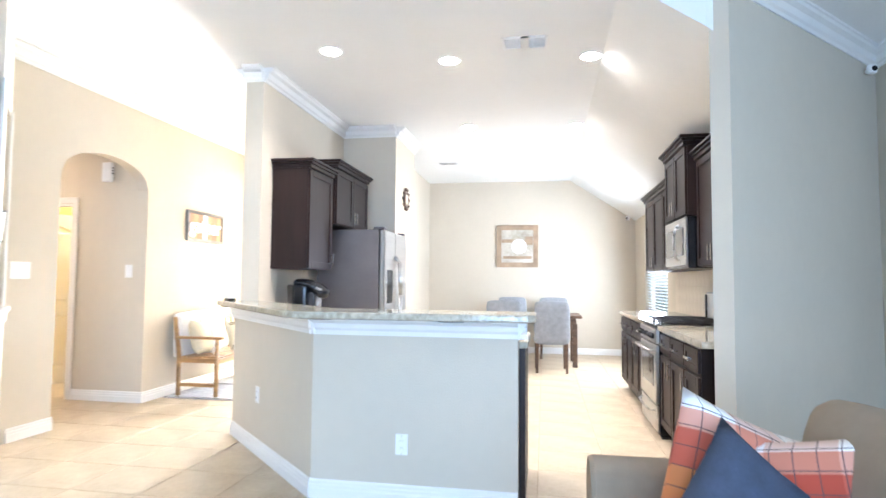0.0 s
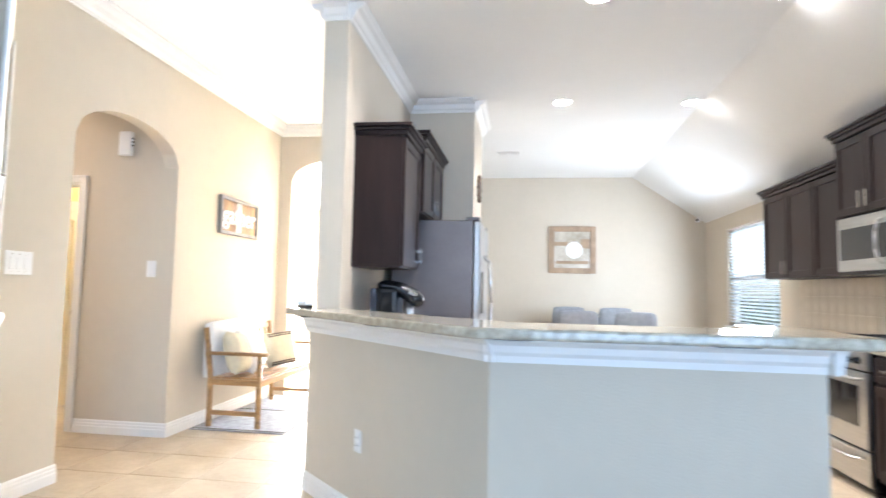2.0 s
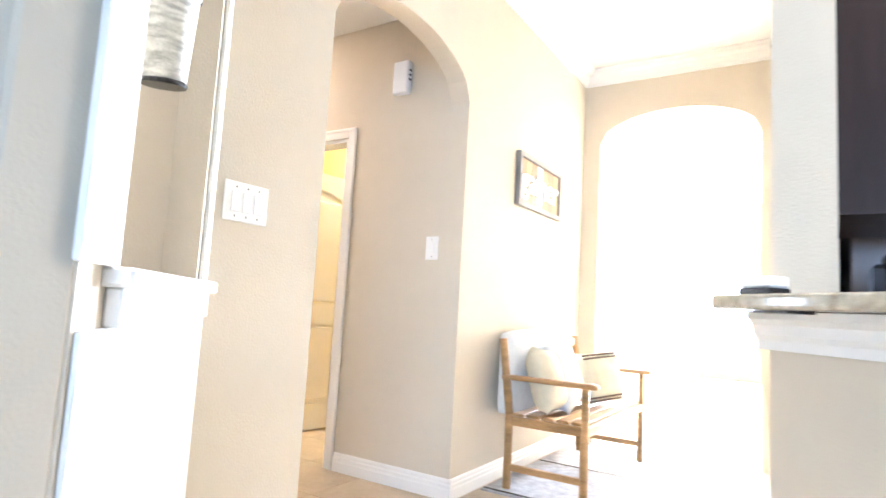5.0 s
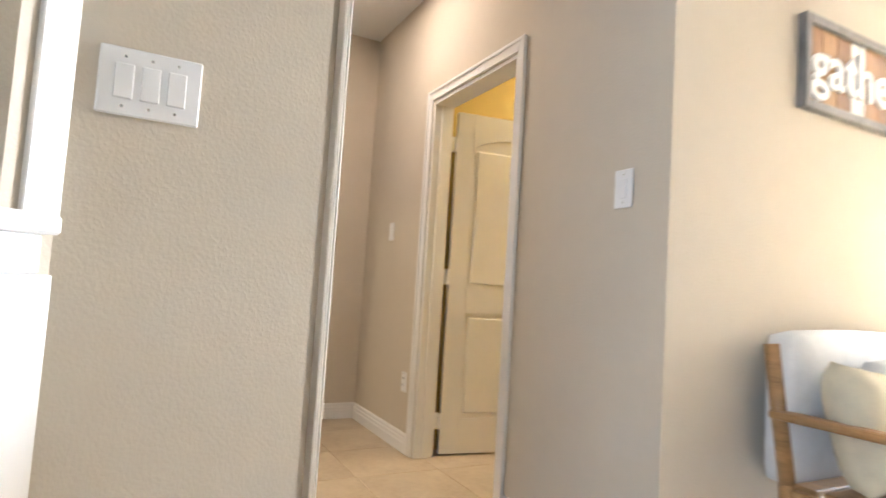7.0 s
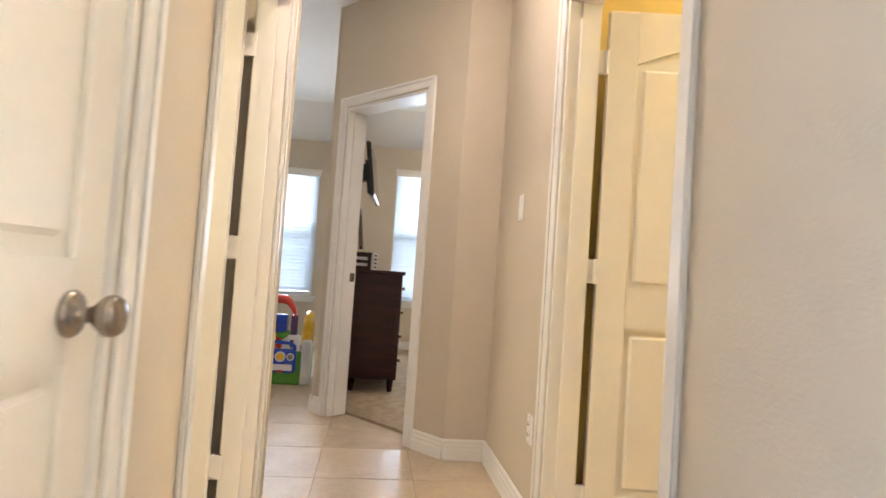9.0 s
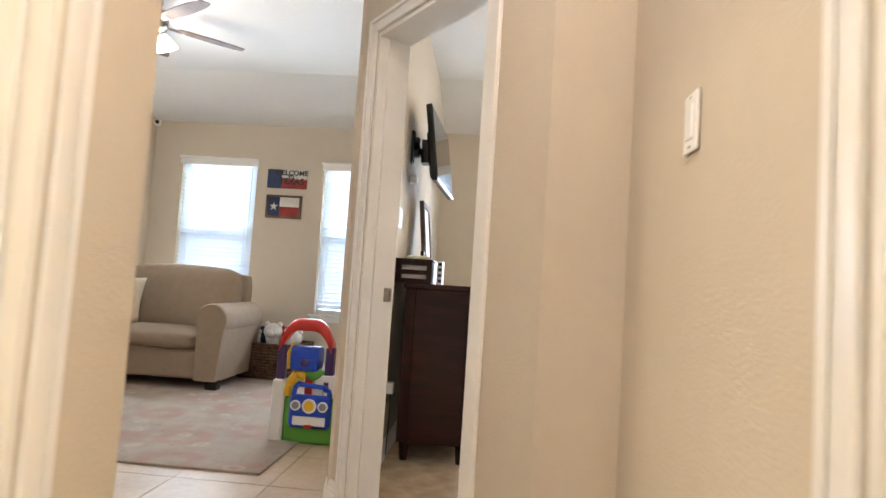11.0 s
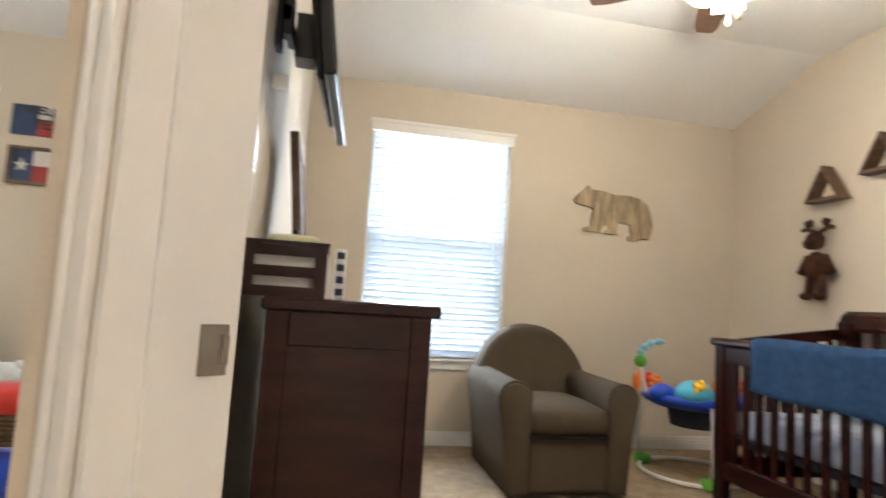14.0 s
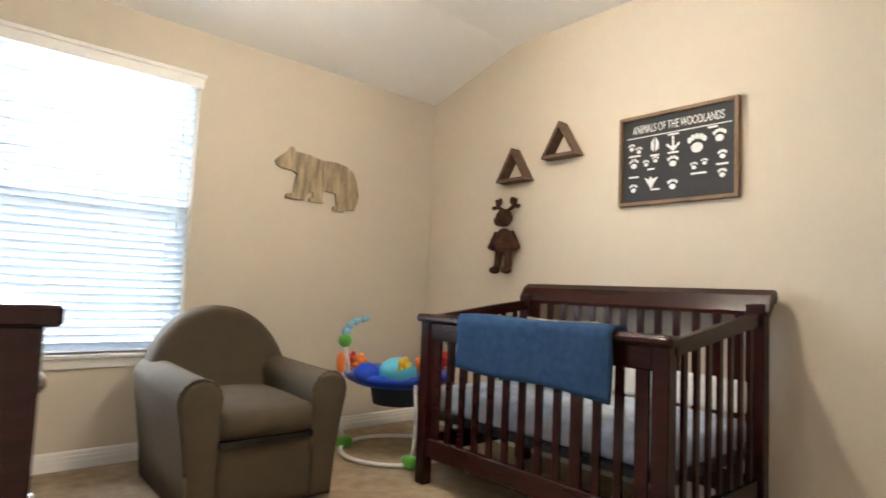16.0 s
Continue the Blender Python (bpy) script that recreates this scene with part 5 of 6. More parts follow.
TOPZ = 0.969
org = thing("organizer_box", "dark wooden slatted organizer box with diapers", "storage box", pose(-8.15, 4.126, TOPZ))
bm = bmesh.new()
box(bm, -0.012, 0.0, 0.0, 0.03, 0, 0.125)
box(bm, -0.012, 0.0, 0.17, 0.20, 0, 0.125)
for z in (0.0, 0.048, 0.098):
    box(bm, -0.012, 0.0, 0.03, 0.17, z, z + 0.026)
part("slatted_end", bm, CHERRY, org)
part("walls", boxes((-0.30, -0.012, 0.0, 0.012, 0, 0.125), (-0.30, -0.012, 0.188, 0.20, 0, 0.125), (-0.312, -0.30, 0.0, 0.20, 0, 0.125), (-0.30, -0.012, 0.012, 0.188, 0, 0.01), (-0.312, 0.006, -0.004, 0.204, 0.125, 0.134)), CHERRY, org)
tagged(part("diaper_stack", boxes((-8.39, -8.175, 4.15, 4.30, TOPZ + 0.011, TOPZ + 0.11), bevel=0.01), WHITEFAB), "white folded diapers in the organizer", "diapers")
bm = bmesh.new()
soft_box(bm, -0.04, 0.04, -0.06, 0.06, 0, 0.022, 0.010)
tagged(part("wipes_pack", bm, mat("printed_film", (0.75, 0.74, 0.62), 0.4, var=0.2, scale=26, color2=(0.62, 0.60, 0.16)), smooth=True, m=pose(-8.25, 4.235, TOPZ + 0.135, 0, 0, 15)), "white and yellow wipes pack on the organizer", "wipes")
dc = thing("drawer_tower", "small white plastic drawer tower", "storage box", pose(-8.28, 4.345, TOPZ))
part("case", boxes((-0.10, 0.0, 0.0, 0.03, 0, 0.135), bevel=0.003), PLATE, dc)
for k in range(4):
    part("tower_slot", boxes((0.0, 0.002, 0.005, 0.025, 0.012 + k * 0.032, 0.030 + k * 0.032)), SLATE, dc)
pf = thing("picture_frame", "tall dark wooden picture frame leaning on the wall", "picture", pose(-8.60, 4.245, TOPZ, -6, 0, 180))
part("frame", boxes((0, 0.035, -0.015, 0.015, 0, 0.53), (0.345, 0.38, -0.015, 0.015, 0, 0.53), (0.035, 0.345, -0.015, 0.015, 0, 0.035), (0.035, 0.345, -0.015, 0.015, 0.495, 0.53), bevel=0.003), WALNUT, pf)
part("print", boxes((0.035, 0.345, -0.006, 0.006, 0.035, 0.495)), WHITEPRINT, pf, "white print")
part("small_frame_side", boxes((-0.10, -0.03, -0.01, 0.01, 0.0, 0.20)), CHERRY, pf)

# television on a swing arm
tv = thing("television", "black flat television on a swivelling wall arm", "television", pose(-8.66, 4.285, 1.80, -8, 0, 176.5))
TW, TH = 0.375, 0.228
part("case", boxes((-TW, TW, -0.018, 0.018, -TH, TH), bevel=0.006), BLACK, tv)
part("screen", boxes((-TW + 0.012, TW - 0.012, -0.0205, -0.017, -TH + 0.022, TH - 0.012)), GLASSDARK, tv, "glossy dark screen")
part("rear_case", boxes((-0.25, 0.25, 0.018, 0.045, -0.19, 0.10), bevel=0.01), BLACK, tv)
part("stand_edge", boxes((-TW, TW, -0.021, -0.018, -TH + 0.002, -TH + 0.014)), STEEL, tv, "silver lower edge")
mnt = thing("tv_mount", "black steel swing-arm television bracket on the wall", "bracket", pose(-8.60, 4.12, 1.80))
part("wall_bar", boxes((0.10, 0.17, 0.002, 0.02, -0.10, 0.10), bevel=0.002), BLACK, mnt)
part("swing_arm", boxes((-0.05, 0.16, 0.02, 0.045, -0.02, 0.03), (0.11, 0.16, 0.02, 0.05, -0.06, 0.06), bevel=0.003), BLACK, mnt)
part("tilt_head", boxes((-0.10, 0.0, 0.045, 0.112, -0.06, 0.09), bevel=0.003), BLACK, mnt)
part("power_block", boxes((0.12, 0.15, 0.004, 0.05, -0.22, -0.18), bevel=0.003), PLATE, mnt, "white cable clip")
cab = thing("power_outlet", "white outlet with plugged adapter behind the dresser", "outlet", pose(-8.10, 4.122, 0.40, 0, 0, 180))
part("plate", boxes((-0.036, 0.036, -0.006, 0, -0.058, 0.058), bevel=0.003), PLATE, cab)
part("adapter", boxes((-0.022, 0.022, -0.045, -0.006, -0.03, 0.03), bevel=0.005), PLATE, cab)
bm = bmesh.new()
sweep(bm, [(0.0, -0.03, -0.03), (0.01, -0.03, -0.15), (0.03, -0.02, -0.36)], 0.003)
part("cord", bm, BLACK, cab, "thin cord")

# armchair
ac = thing("armchair", "olive-brown upholstered club armchair with round back", "armchair", pose(-9.62, 5.22, 0.014, 0, 0, 90))
W = 0.82
bm = bmesh.new()
soft_box(bm, 0.17, W - 0.17, 0.015, 0.72, 0.012, 0.30, 0.02)
part("base", bm, OLIVE, ac, smooth=True)
bm = bmesh.new()
soft_box(bm, 0.186, W - 0.186, -0.012, 0.58, 0.315, 0.462, 0.045, 0.02)
part("seat_cushion", bm, OLIVE, ac, smooth=True)
for x0, sg in ((0.0, 1), (W, -1)):
    outline = [(0.085, 0.015), (0.068, 0.20), (0.045, 0.36), (0.026, 0.46)]
    outline += [(0.108 - 0.088 * math.cos(radians(q)), 0.50 + 0.088 * math.sin(radians(q))) for q in range(0, 181, 20)]
    outline += [(0.187, 0.42), (0.19, 0.25), (0.19, 0.015)]
    bm = bmesh.new()
    rows = []
    for y, k, up in ((0.0, 0.86, 0), (0.006, 0.96, 0), (0.03, 1.0, 0), (0.35, 1.0, 0.006), (0.74, 0.97, 0.02)):
        rows.append([bm.verts.new((x0 + sg * (0.11 + (px - 0.11) * k), y, max(0.012, 0.30 + (pz - 0.30) * (0.5 + 0.5 * k) + up * (pz > 0.4)))) for px, pz in outline])
    k = len(outline)
    for p, q in zip(rows, rows[1:]):
        for i in range(k):
            bm.faces.new((p[i], p[(i + 1) % k], q[(i + 1) % k], q[i]))
    bm.faces.new(rows[0])
    bm.faces.new(rows[-1][::-1])
    arm = part("arm", bm, OLIVE, ac, smooth=True)
    bm = bmesh.new()
    sweep(bm, [(x0 + sg * px, 0.012, pz) for px, pz in outline[:-1]], 0.0065, 6)
    part("piping", bm, OLIVE, arm, smooth=True)
bm = bmesh.new()
n = 20
rings = []
for y, k in ((0.56, 0.86), (0.545, 0.95), (0.60, 1.0), (0.70, 1.0), (0.76, 0.93)):
    ring = []
    for i in range(n + 1):
        a = math.pi * i / n
        ring.append((W / 2 - (W / 2 - 0.05) * k * math.cos(a), y + 0.09 * math.sin(a), 0.48 + 0.385 * k * math.sin(a)))
    ring += [(W - 0.10, y, 0.06), (0.10, y, 0.06)]
    rings.append([bm.verts.new(v) for v in ring])
k = len(rings[0])
for p, q in zip(rings, rings[1:]):
    for i in range(k):
        bm.faces.new((p[i], p[(i + 1) % k], q[(i + 1) % k], q[i]))
bm.faces.new(rings[0])
bm.faces.new(rings[-1][::-1])
part("backrest", bm, OLIVE, ac, smooth=True)
# shade between cushion and base, put in as a black strip
part("seat_gap_shade", boxes((0.19, W - 0.19, 0.0, 0.035, 0.298, 0.322)), BLACK, ac, "black strip standing in for shade in the gap under the seat")

# crib: long side faces the room, back panel at the wall
cr = thing("crib", "dark cherry sleigh crib with slatted sides", "crib", pose(-9.56, 6.44, 0.014))
CL, CD = 1.38, 0.80
def curved_bar(bm, pts, w, t):
    """A flat bar that follows pts in x and z, thickness in y."""
    for (x0, y0, z0), (x1, y1, z1) in zip(pts, pts[1:]):
        vs = [bm.verts.new(v) for v in ((x0, y0, z0), (x1, y1, z1), (x1, y1, z1 + w), (x0, y0, z0 + w), (x0, y0 + t, z0), (x1, y1 + t, z1), (x1, y1 + t, z1 + w), (x0, y0 + t, z0 + w))]
        for q in ((0, 1, 2, 3), (7, 6, 5, 4), (0, 4, 5, 1), (2, 6, 7, 3), (1, 5, 6, 2), (0, 3, 7, 4)):
            bm.faces.new([vs[i] for i in q])
for x in (0.0, CL - 0.07):
    part("front_post", boxes((x, x + 0.07, -0.02, 0.04, 0, 0.86), bevel=0.006), CHERRY, cr)
    part("back_post", boxes((x - 0.02 if x == 0 else x + 0.01, x + 0.06 if x == 0 else x + 0.09, CD - 0.02, CD + 0.05, 0, 1.00), bevel=0.006), CHERRY, cr)
for z0, z1 in ((0.74, 0.83), (0.14, 0.24)):
    part("front_rail", boxes((0.07, CL - 0.07, -0.01, 0.025, z0, z1), bevel=0.006), CHERRY, cr)
part("back_rail", boxes((0.06, CL - 0.06, CD, CD + 0.03, 0.14, 0.24), bevel=0.006), CHERRY, cr)
part("top_rail", boxes((-0.02, CL + 0.02, -0.045, 0.05, 0.83, 0.872), bevel=0.014), CHERRY, cr)
for k in range(13):
    x = 0.115 + k * (CL - 0.23) / 12
    wd = 0.045 if k in (0, 12) or k in (9,) else 0.026
    part("slat", boxes((x - wd / 2 - 0.004, x + wd / 2 + 0.004, 0.0, 0.016, 0.24, 0.74)), CHERRY, cr)
bm = bmesh.new()
prof = [(0.0, 0.945), (-0.005, 0.965), (0.005, 0.99), (0.03, 1.04), (0.07, 1.065), (0.105, 1.06), (0.12, 1.03), (0.10, 1.005), (0.075, 1.0), (0.05, 0.97), (0.035, 0.955), (0.03, 0.945)]
rows = [[bm.verts.new((x, CD + 0.0 + py, pz)) for py, pz in prof] for x in (-0.03, CL + 0.03)]
for i in range(len(prof)):
    bm.faces.new((rows[0][i], rows[0][(i + 1) % len(prof)], rows[1][(i + 1) % len(prof)], rows[1][i]))
bm.faces.new(rows[0])
bm.faces.new(rows[1][::-1])
part("headboard_roll", bm, CHERRY, cr, "rolled sleigh top of the back panel")
for k in range(13):
    x = 0.10 + k * (CL - 0.20) / 12
    part("back_slat", boxes((x - 0.018, x + 0.018, CD + 0.006, CD + 0.02, 0.24, 0.95)), CHERRY, cr)
for x in (-0.005, CL - 0.025):
    bm = bmesh.new()
    pts = [(x, 0.03, 0.80), (x, 0.25, 0.83), (x, 0.5, 0.865), (x, CD - 0.02, 0.90)]
    for (x0, y0, z0), (x1, y1, z1) in zip(pts, pts[1:]):
        vs = [bm.verts.new(v) for v in ((x0, y0, z0), (x0 + 0.03, y0, z0), (x0 + 0.03, y1, z1), (x0, y1, z1), (x0, y0, z0 + 0.06), (x0 + 0.03, y0, z0 + 0.06), (x0 + 0.03, y1, z1 + 0.06), (x0, y1, z1 + 0.06))]
        for q in ((0, 1, 2, 3), (7, 6, 5, 4), (0, 4, 5, 1), (1, 5, 6, 2), (2, 6, 7, 3), (3, 7, 4, 0)):
            bm.faces.new([vs[i] for i in q])
    part("end_top_rail", bm, CHERRY, cr)
    part("end_bottom_rail", boxes((x, x + 0.03, 0.03, CD - 0.02, 0.14, 0.24)), CHERRY, cr)
    for k in range(7):
        y = 0.11 + k * 0.10
        part("end_slat", boxes((x + 0.007, x + 0.023, y - 0.014, y + 0.014, 0.24, 0.83 + k * 0.012)), CHERRY, cr)
part("mattress_support", boxes((0.03, CL - 0.03, 0.04, CD - 0.01, 0.33, 0.36)), IRON, cr, "dark mattress support")
SHEET = mat("blue_grey_crib_sheet", (0.46, 0.52, 0.64), 0.9, var=0.18, scale=9, bump=0.5, bump_scale=60, spec=0.1)
bm = bmesh.new()
soft_box(bm, 0.035, CL - 0.035, 0.045, CD - 0.02, 0.361, 0.50, 0.04, 0.012)
tagged(part("crib_mattress", bm, SHEET, smooth=True, m=pose(-9.56, 6.44, 0.014)), "crib mattress in a pale blue patterned sheet", "mattress")
bm = bmesh.new()
soft_box(bm, 0.04, CL - 0.04, CD - 0.075, CD - 0.025, 0.51, 0.66, 0.02)
tagged(part("crib_bumper", bm, WHITEFAB, smooth=True, m=pose(-9.56, 6.44, 0.014)), "white padded bumper along the crib back", "bumper")
bm = pillow_bm(0.46, 0.40, 0.13)
tagged(part("crib_pillow", bm, CREAM, smooth=True, m=pose(-9.15, 6.98, 0.72, -35, 0, 4)), "cream pillow standing in the crib", "pillow")
# blanket over the front rail
bm = bmesh.new()
nx, ns = 26, 18
g = {}
for i in range(nx + 1):
    for j in range(ns + 1):
        u, s_ = i / nx, j / ns
        x = 0.33 + 0.84 * u
        L_ = 0.235 + 0.008 * math.sin(7 * u) + 0.03 * u
        d_ = s_ * (L_ + 0.20)
        wob = 0.007 * math.sin(13 * u + 1.3) * s_ + 0.004 * math.sin(31 * u)
        if d_ < L_:
            y, z = -0.056 - wob, 0.872 - (L_ - d_)
        elif d_ < L_ + 0.09:
            y, z = -0.056 + (d_ - L_) * 1.25, 0.880 + 0.004 * math.sin(9 * u)
        else:
            y, z = 0.058, 0.874 - (d_ - L_ - 0.09)
        g[i, j] = bm.verts.new((x + 0.01 * math.sin(5 * s_), y, z))
for i in range(nx):
    for j in range(ns):
        bm.faces.new((g[i, j], g[i + 1, j], g[i + 1, j + 1], g[i, j + 1]))
ob = tagged(part("blanket", bm, NAVY, smooth=True, m=pose(-9.56, 6.44, 0.014)), "blue knitted blanket draped over the crib rail", "blanket")
md = ob.modifiers.new("thickness", "SOLIDIFY")
md.thickness, md.offset = 0.012, 1


# wall decor of the nursery
BEARWOOD = mat("weathered_plank", (0.40, 0.31, 0.19), 0.75, var=0.35, scale=5, stretch=(1, 7, 1))
bear = [(0.0, 0.27), (0.03, 0.31), (0.085, 0.355), (0.10, 0.385), (0.125, 0.385), (0.14, 0.36), (0.24, 0.355), (0.33, 0.335), (0.44, 0.34), (0.53, 0.325), (0.59, 0.29), (0.625, 0.22), (0.64, 0.13), (0.63, 0.06), (0.61, 0.02),
        (0.53, 0.02), (0.525, 0.0), (0.44, 0.0), (0.445, 0.03), (0.47, 0.045), (0.455, 0.12), (0.36, 0.13), (0.352, 0.07), (0.36, 0.04), (0.255, 0.04), (0.262, 0.065), (0.285, 0.075), (0.28, 0.11), (0.24, 0.09),
        (0.22, 0.045), (0.085, 0.045), (0.09, 0.07), (0.14, 0.085), (0.145, 0.15), (0.16, 0.21), (0.13, 0.23), (0.06, 0.235), (0.02, 0.245)]
bm = bmesh.new()
lo = [bm.verts.new((0.0, x, z)) for x, z in bear]
f = bm.faces.new(lo)
ex = bmesh.ops.extrude_face_region(bm, geom=[f])
bmesh.ops.translate(bm, vec=(0.02, 0, 0), verts=[v for v in ex["geom"] if isinstance(v, bmesh.types.BMVert)])
bmesh.ops.triangulate(bm, faces=bm.faces[:])
tagged(part("bear_cutout", bm, BEARWOOD, m=pose(-10.697, 6.06, 1.53)), "weathered wooden walking bear cutout on the wall", "wall decor")


def triangle_shelf(m):
    """A triangular box shelf; x across, y out of the wall."""
    bm = bmesh.new()
    P = [(-0.135, 0.0), (0.135, 0.0), (0.0, 0.225)]
    c = Vector((0, 0.08))
    Q = [tuple(c + (Vector(p) - c) * 0.76) for p in P]
    a = [[bm.verts.new((x, y, z)) for x, z in R] for y in (0, -0.09) for R in (P, Q)]
    for i in range(3):
        j = (i + 1) % 3
        bm.faces.new((a[0][i], a[0][j], a[2][j], a[2][i]))
        bm.faces.new((a[1][j], a[1][i], a[3][i], a[3][j]))
        bm.faces.new((a[2][i], a[2][j], a[3][j], a[3][i]))
        bm.faces.new((a[0][j], a[0][i], a[1][i], a[1][j]))
    return tagged(part("triangle_shelf", bm, WALNUT, m=m), "brown wooden triangle shelf on the wall", "shelf", "triangle shelves")


triangle_shelf(pose(-9.775, 7.398, 1.765))
triangle_shelf(pose(-9.385, 7.398, 1.875))
bm = bmesh.new()
ball(bm, (0, -0.07, 0.11), 0.085, 0.85, 0.7, 1.05)
ball(bm, (0, -0.075, 0.27), 0.062, 1, 0.85, 1.0)
ball(bm, (0, -0.11, 0.245), 0.045, 1.15, 0.9, 0.85)
for sx in (-1, 1):
    tube(bm, (sx * 0.06, -0.07, 0.17), (sx * 0.115, -0.07, 0.06), 0.024, 0.03)
    tube(bm, (sx * 0.04, -0.07, 0.06), (sx * 0.05, -0.075, -0.07), 0.028, 0.026)
    ball(bm, (sx * 0.052, -0.095, -0.085), 0.036, 0.9, 1.2, 0.7, 10, 8)
    sweep(bm, [(sx * 0.02, -0.06, 0.32), (sx * 0.075, -0.06, 0.35), (sx * 0.085, -0.06, 0.40)], 0.014, 8)
    ball(bm, (sx * 0.055, -0.06, 0.385), 0.02, 1, 0.7, 1.4, 8, 6)
    ball(bm, (sx * 0.105, -0.06, 0.345), 0.018, 1.5, 0.7, 0.8, 8, 6)
tagged(part("plush_moose", bm, mat("brown_plush", (0.075, 0.035, 0.022), 0.95, var=0.3, scale=25, bump=0.8, bump_scale=250, spec=0.1), smooth=True, m=pose(-9.83, 7.398, 1.25)), "brown plush moose hanging on the wall", "plush toy")

wd = framed("wall_sign", pose(-8.99, 7.398, 1.53), 0.66, 0.51, 0.02, 0.035, mat("brown_frame", (0.20, 0.115, 0.055), 0.5, var=0.2, scale=6), "black animal tracks sign in a wooden frame", "sign")
part("board", boxes((0.02, 0.64, -0.012, 0, 0.02, 0.49)), CHALK, wd)
bm = text_bm("ANIMALS OF THE WOODLANDS", 0.058, 0.001, 0.0)
bmesh.ops.scale(bm, vec=(0.60, 1, 1.15), verts=bm.verts)
bmesh.ops.translate(bm, vec=(0.33, -0.014, 0.43), verts=bm.verts)
part("title", bm, WHITEPRINT, wd, "white hand-lettered title")
part("rule", boxes((0.04, 0.62, -0.0145, -0.012, 0.385, 0.390)), WHITEPRINT, wd)


def paw(x, z, s, toes=4, spread=1.0, name="paw_print"):
    bm = bmesh.new()
    def disc(cx, cz, rx, rz):
        vs = [bm.verts.new((cx + rx * math.cos(2 * math.pi * i / 14), -0.0145, cz + rz * math.sin(2 * math.pi * i / 14))) for i in range(14)]
        f_ = bm.faces.new(vs)
        e_ = bmesh.ops.extrude_face_region(bm, geom=[f_])
        bmesh.ops.translate(bm, vec=(0, 0.002, 0), verts=[v for v in e_["geom"] if isinstance(v, bmesh.types.BMVert)])
    disc(x, z - 0.25 * s, 0.42 * s, 0.36 * s)
    for i in range(toes):
        a = math.pi * (0.18 + 0.64 * i / max(1, toes - 1))
        disc(x - 0.62 * s * math.cos(a) * spread, z + 0.05 * s + 0.5 * s * math.sin(a), 0.15 * s, 0.22 * s)
    part(name, bm, WHITEPRINT, wd)


def mark(x, z, pts, name="track_mark"):
    bm = bmesh.new()
    vs = [bm.verts.new((x + a, -0.0145, z + b)) for a, b in pts]
    f_ = bm.faces.new(vs)
    e_ = bmesh.ops.extrude_face_region(bm, geom=[f_])
    bmesh.ops.translate(bm, vec=(0, 0.002, 0), verts=[v for v in e_["geom"] if isinstance(v, bmesh.types.BMVert)])
    bmesh.ops.triangulate(bm, faces=bm.faces[:])
    part(name, bm, WHITEPRINT, wd)


for x, z, s_, t_ in ((0.07, 0.335, 0.032, 5), (0.115, 0.315, 0.03, 4), (0.445, 0.30, 0.075, 5), (0.56, 0.325, 0.05, 5), (0.085, 0.24, 0.042, 4), (0.085, 0.10, 0.036, 4), (0.16, 0.235, 0.028, 4), (0.215, 0.25, 0.028, 4),
                   (0.315, 0.225, 0.045, 4), (0.315, 0.10, 0.042, 4), (0.43, 0.185, 0.03, 4), (0.485, 0.20, 0.026, 4), (0.575, 0.225, 0.034, 5), (0.575, 0.13, 0.034, 5)):
    paw(x, z, s_, t_)
mark(0.21, 0.33, [(-0.004, -0.035), (-0.022, -0.02), (-0.024, 0.015), (-0.004, 0.045)])
mark(0.21, 0.33, [(0.004, -0.035), (0.022, -0.02), (0.024, 0.015), (0.004, 0.045)])
mark(0.315, 0.315, [(-0.006, 0.05), (-0.006, -0.01), (-0.035, 0.015), (-0.04, 0.005), (0, -0.035), (0.04, 0.005), (0.035, 0.015), (0.006, -0.01), (0.006, 0.05)])
mark(0.19, 0.125, [(-0.04, 0.03), (-0.012, 0.018), (0, 0.035), (0.012, 0.018), (0.04, 0.03), (0, -0.035)])
for x, z, w_, t_ in ((0.09, 0.285, 0.07, "RABBIT"), (0.21, 0.275, 0.05, "DEER"), (0.315, 0.375, 0.06, "TURKEY"), (0.525, 0.375, 0.05, "BEAR"), (0.085, 0.165, 0.06, "COYOTE"), (0.19, 0.20, 0.04, "FOX"), (0.315, 0.275, 0.06, "BOBCAT"),
                   (0.215, 0.085, 0.05, ""), (0.455, 0.145, 0.08, "SQUIRREL"), (0.575, 0.178, 0.06, "")):
    part("caption_bar", boxes((x - w_ / 2, x + w_ / 2, -0.0145, -0.012, z - 0.005, z + 0.005)), WHITEPRINT, wd)

# activity centre
at_ = thing("activity_center", "blue plastic baby activity center on a white tube base", "baby toy", pose(-10.05, 6.66, 0.014))
def ring(bm, r, z, t, n=32):
    rows = []
    for i in range(n):
        a = 2 * math.pi * i / n
        rows.append([bm.verts.new(((r + t * math.cos(math.pi * j / 4)) * math.cos(a), (r + t * math.cos(math.pi * j / 4)) * math.sin(a), z + t * math.sin(math.pi * j / 4))) for j in range(8)])
    for i in range(n):
        for j in range(8):
            p, q = rows[i], rows[(i + 1) % n]
            bm.faces.new((p[j], q[j], q[(j + 1) % 8], p[(j + 1) % 8]))
bm = bmesh.new()
ring(bm, 0.33, 0.02, 0.012)
part("base_ring", bm, PLATE, at_, "white tubular base", smooth=True)
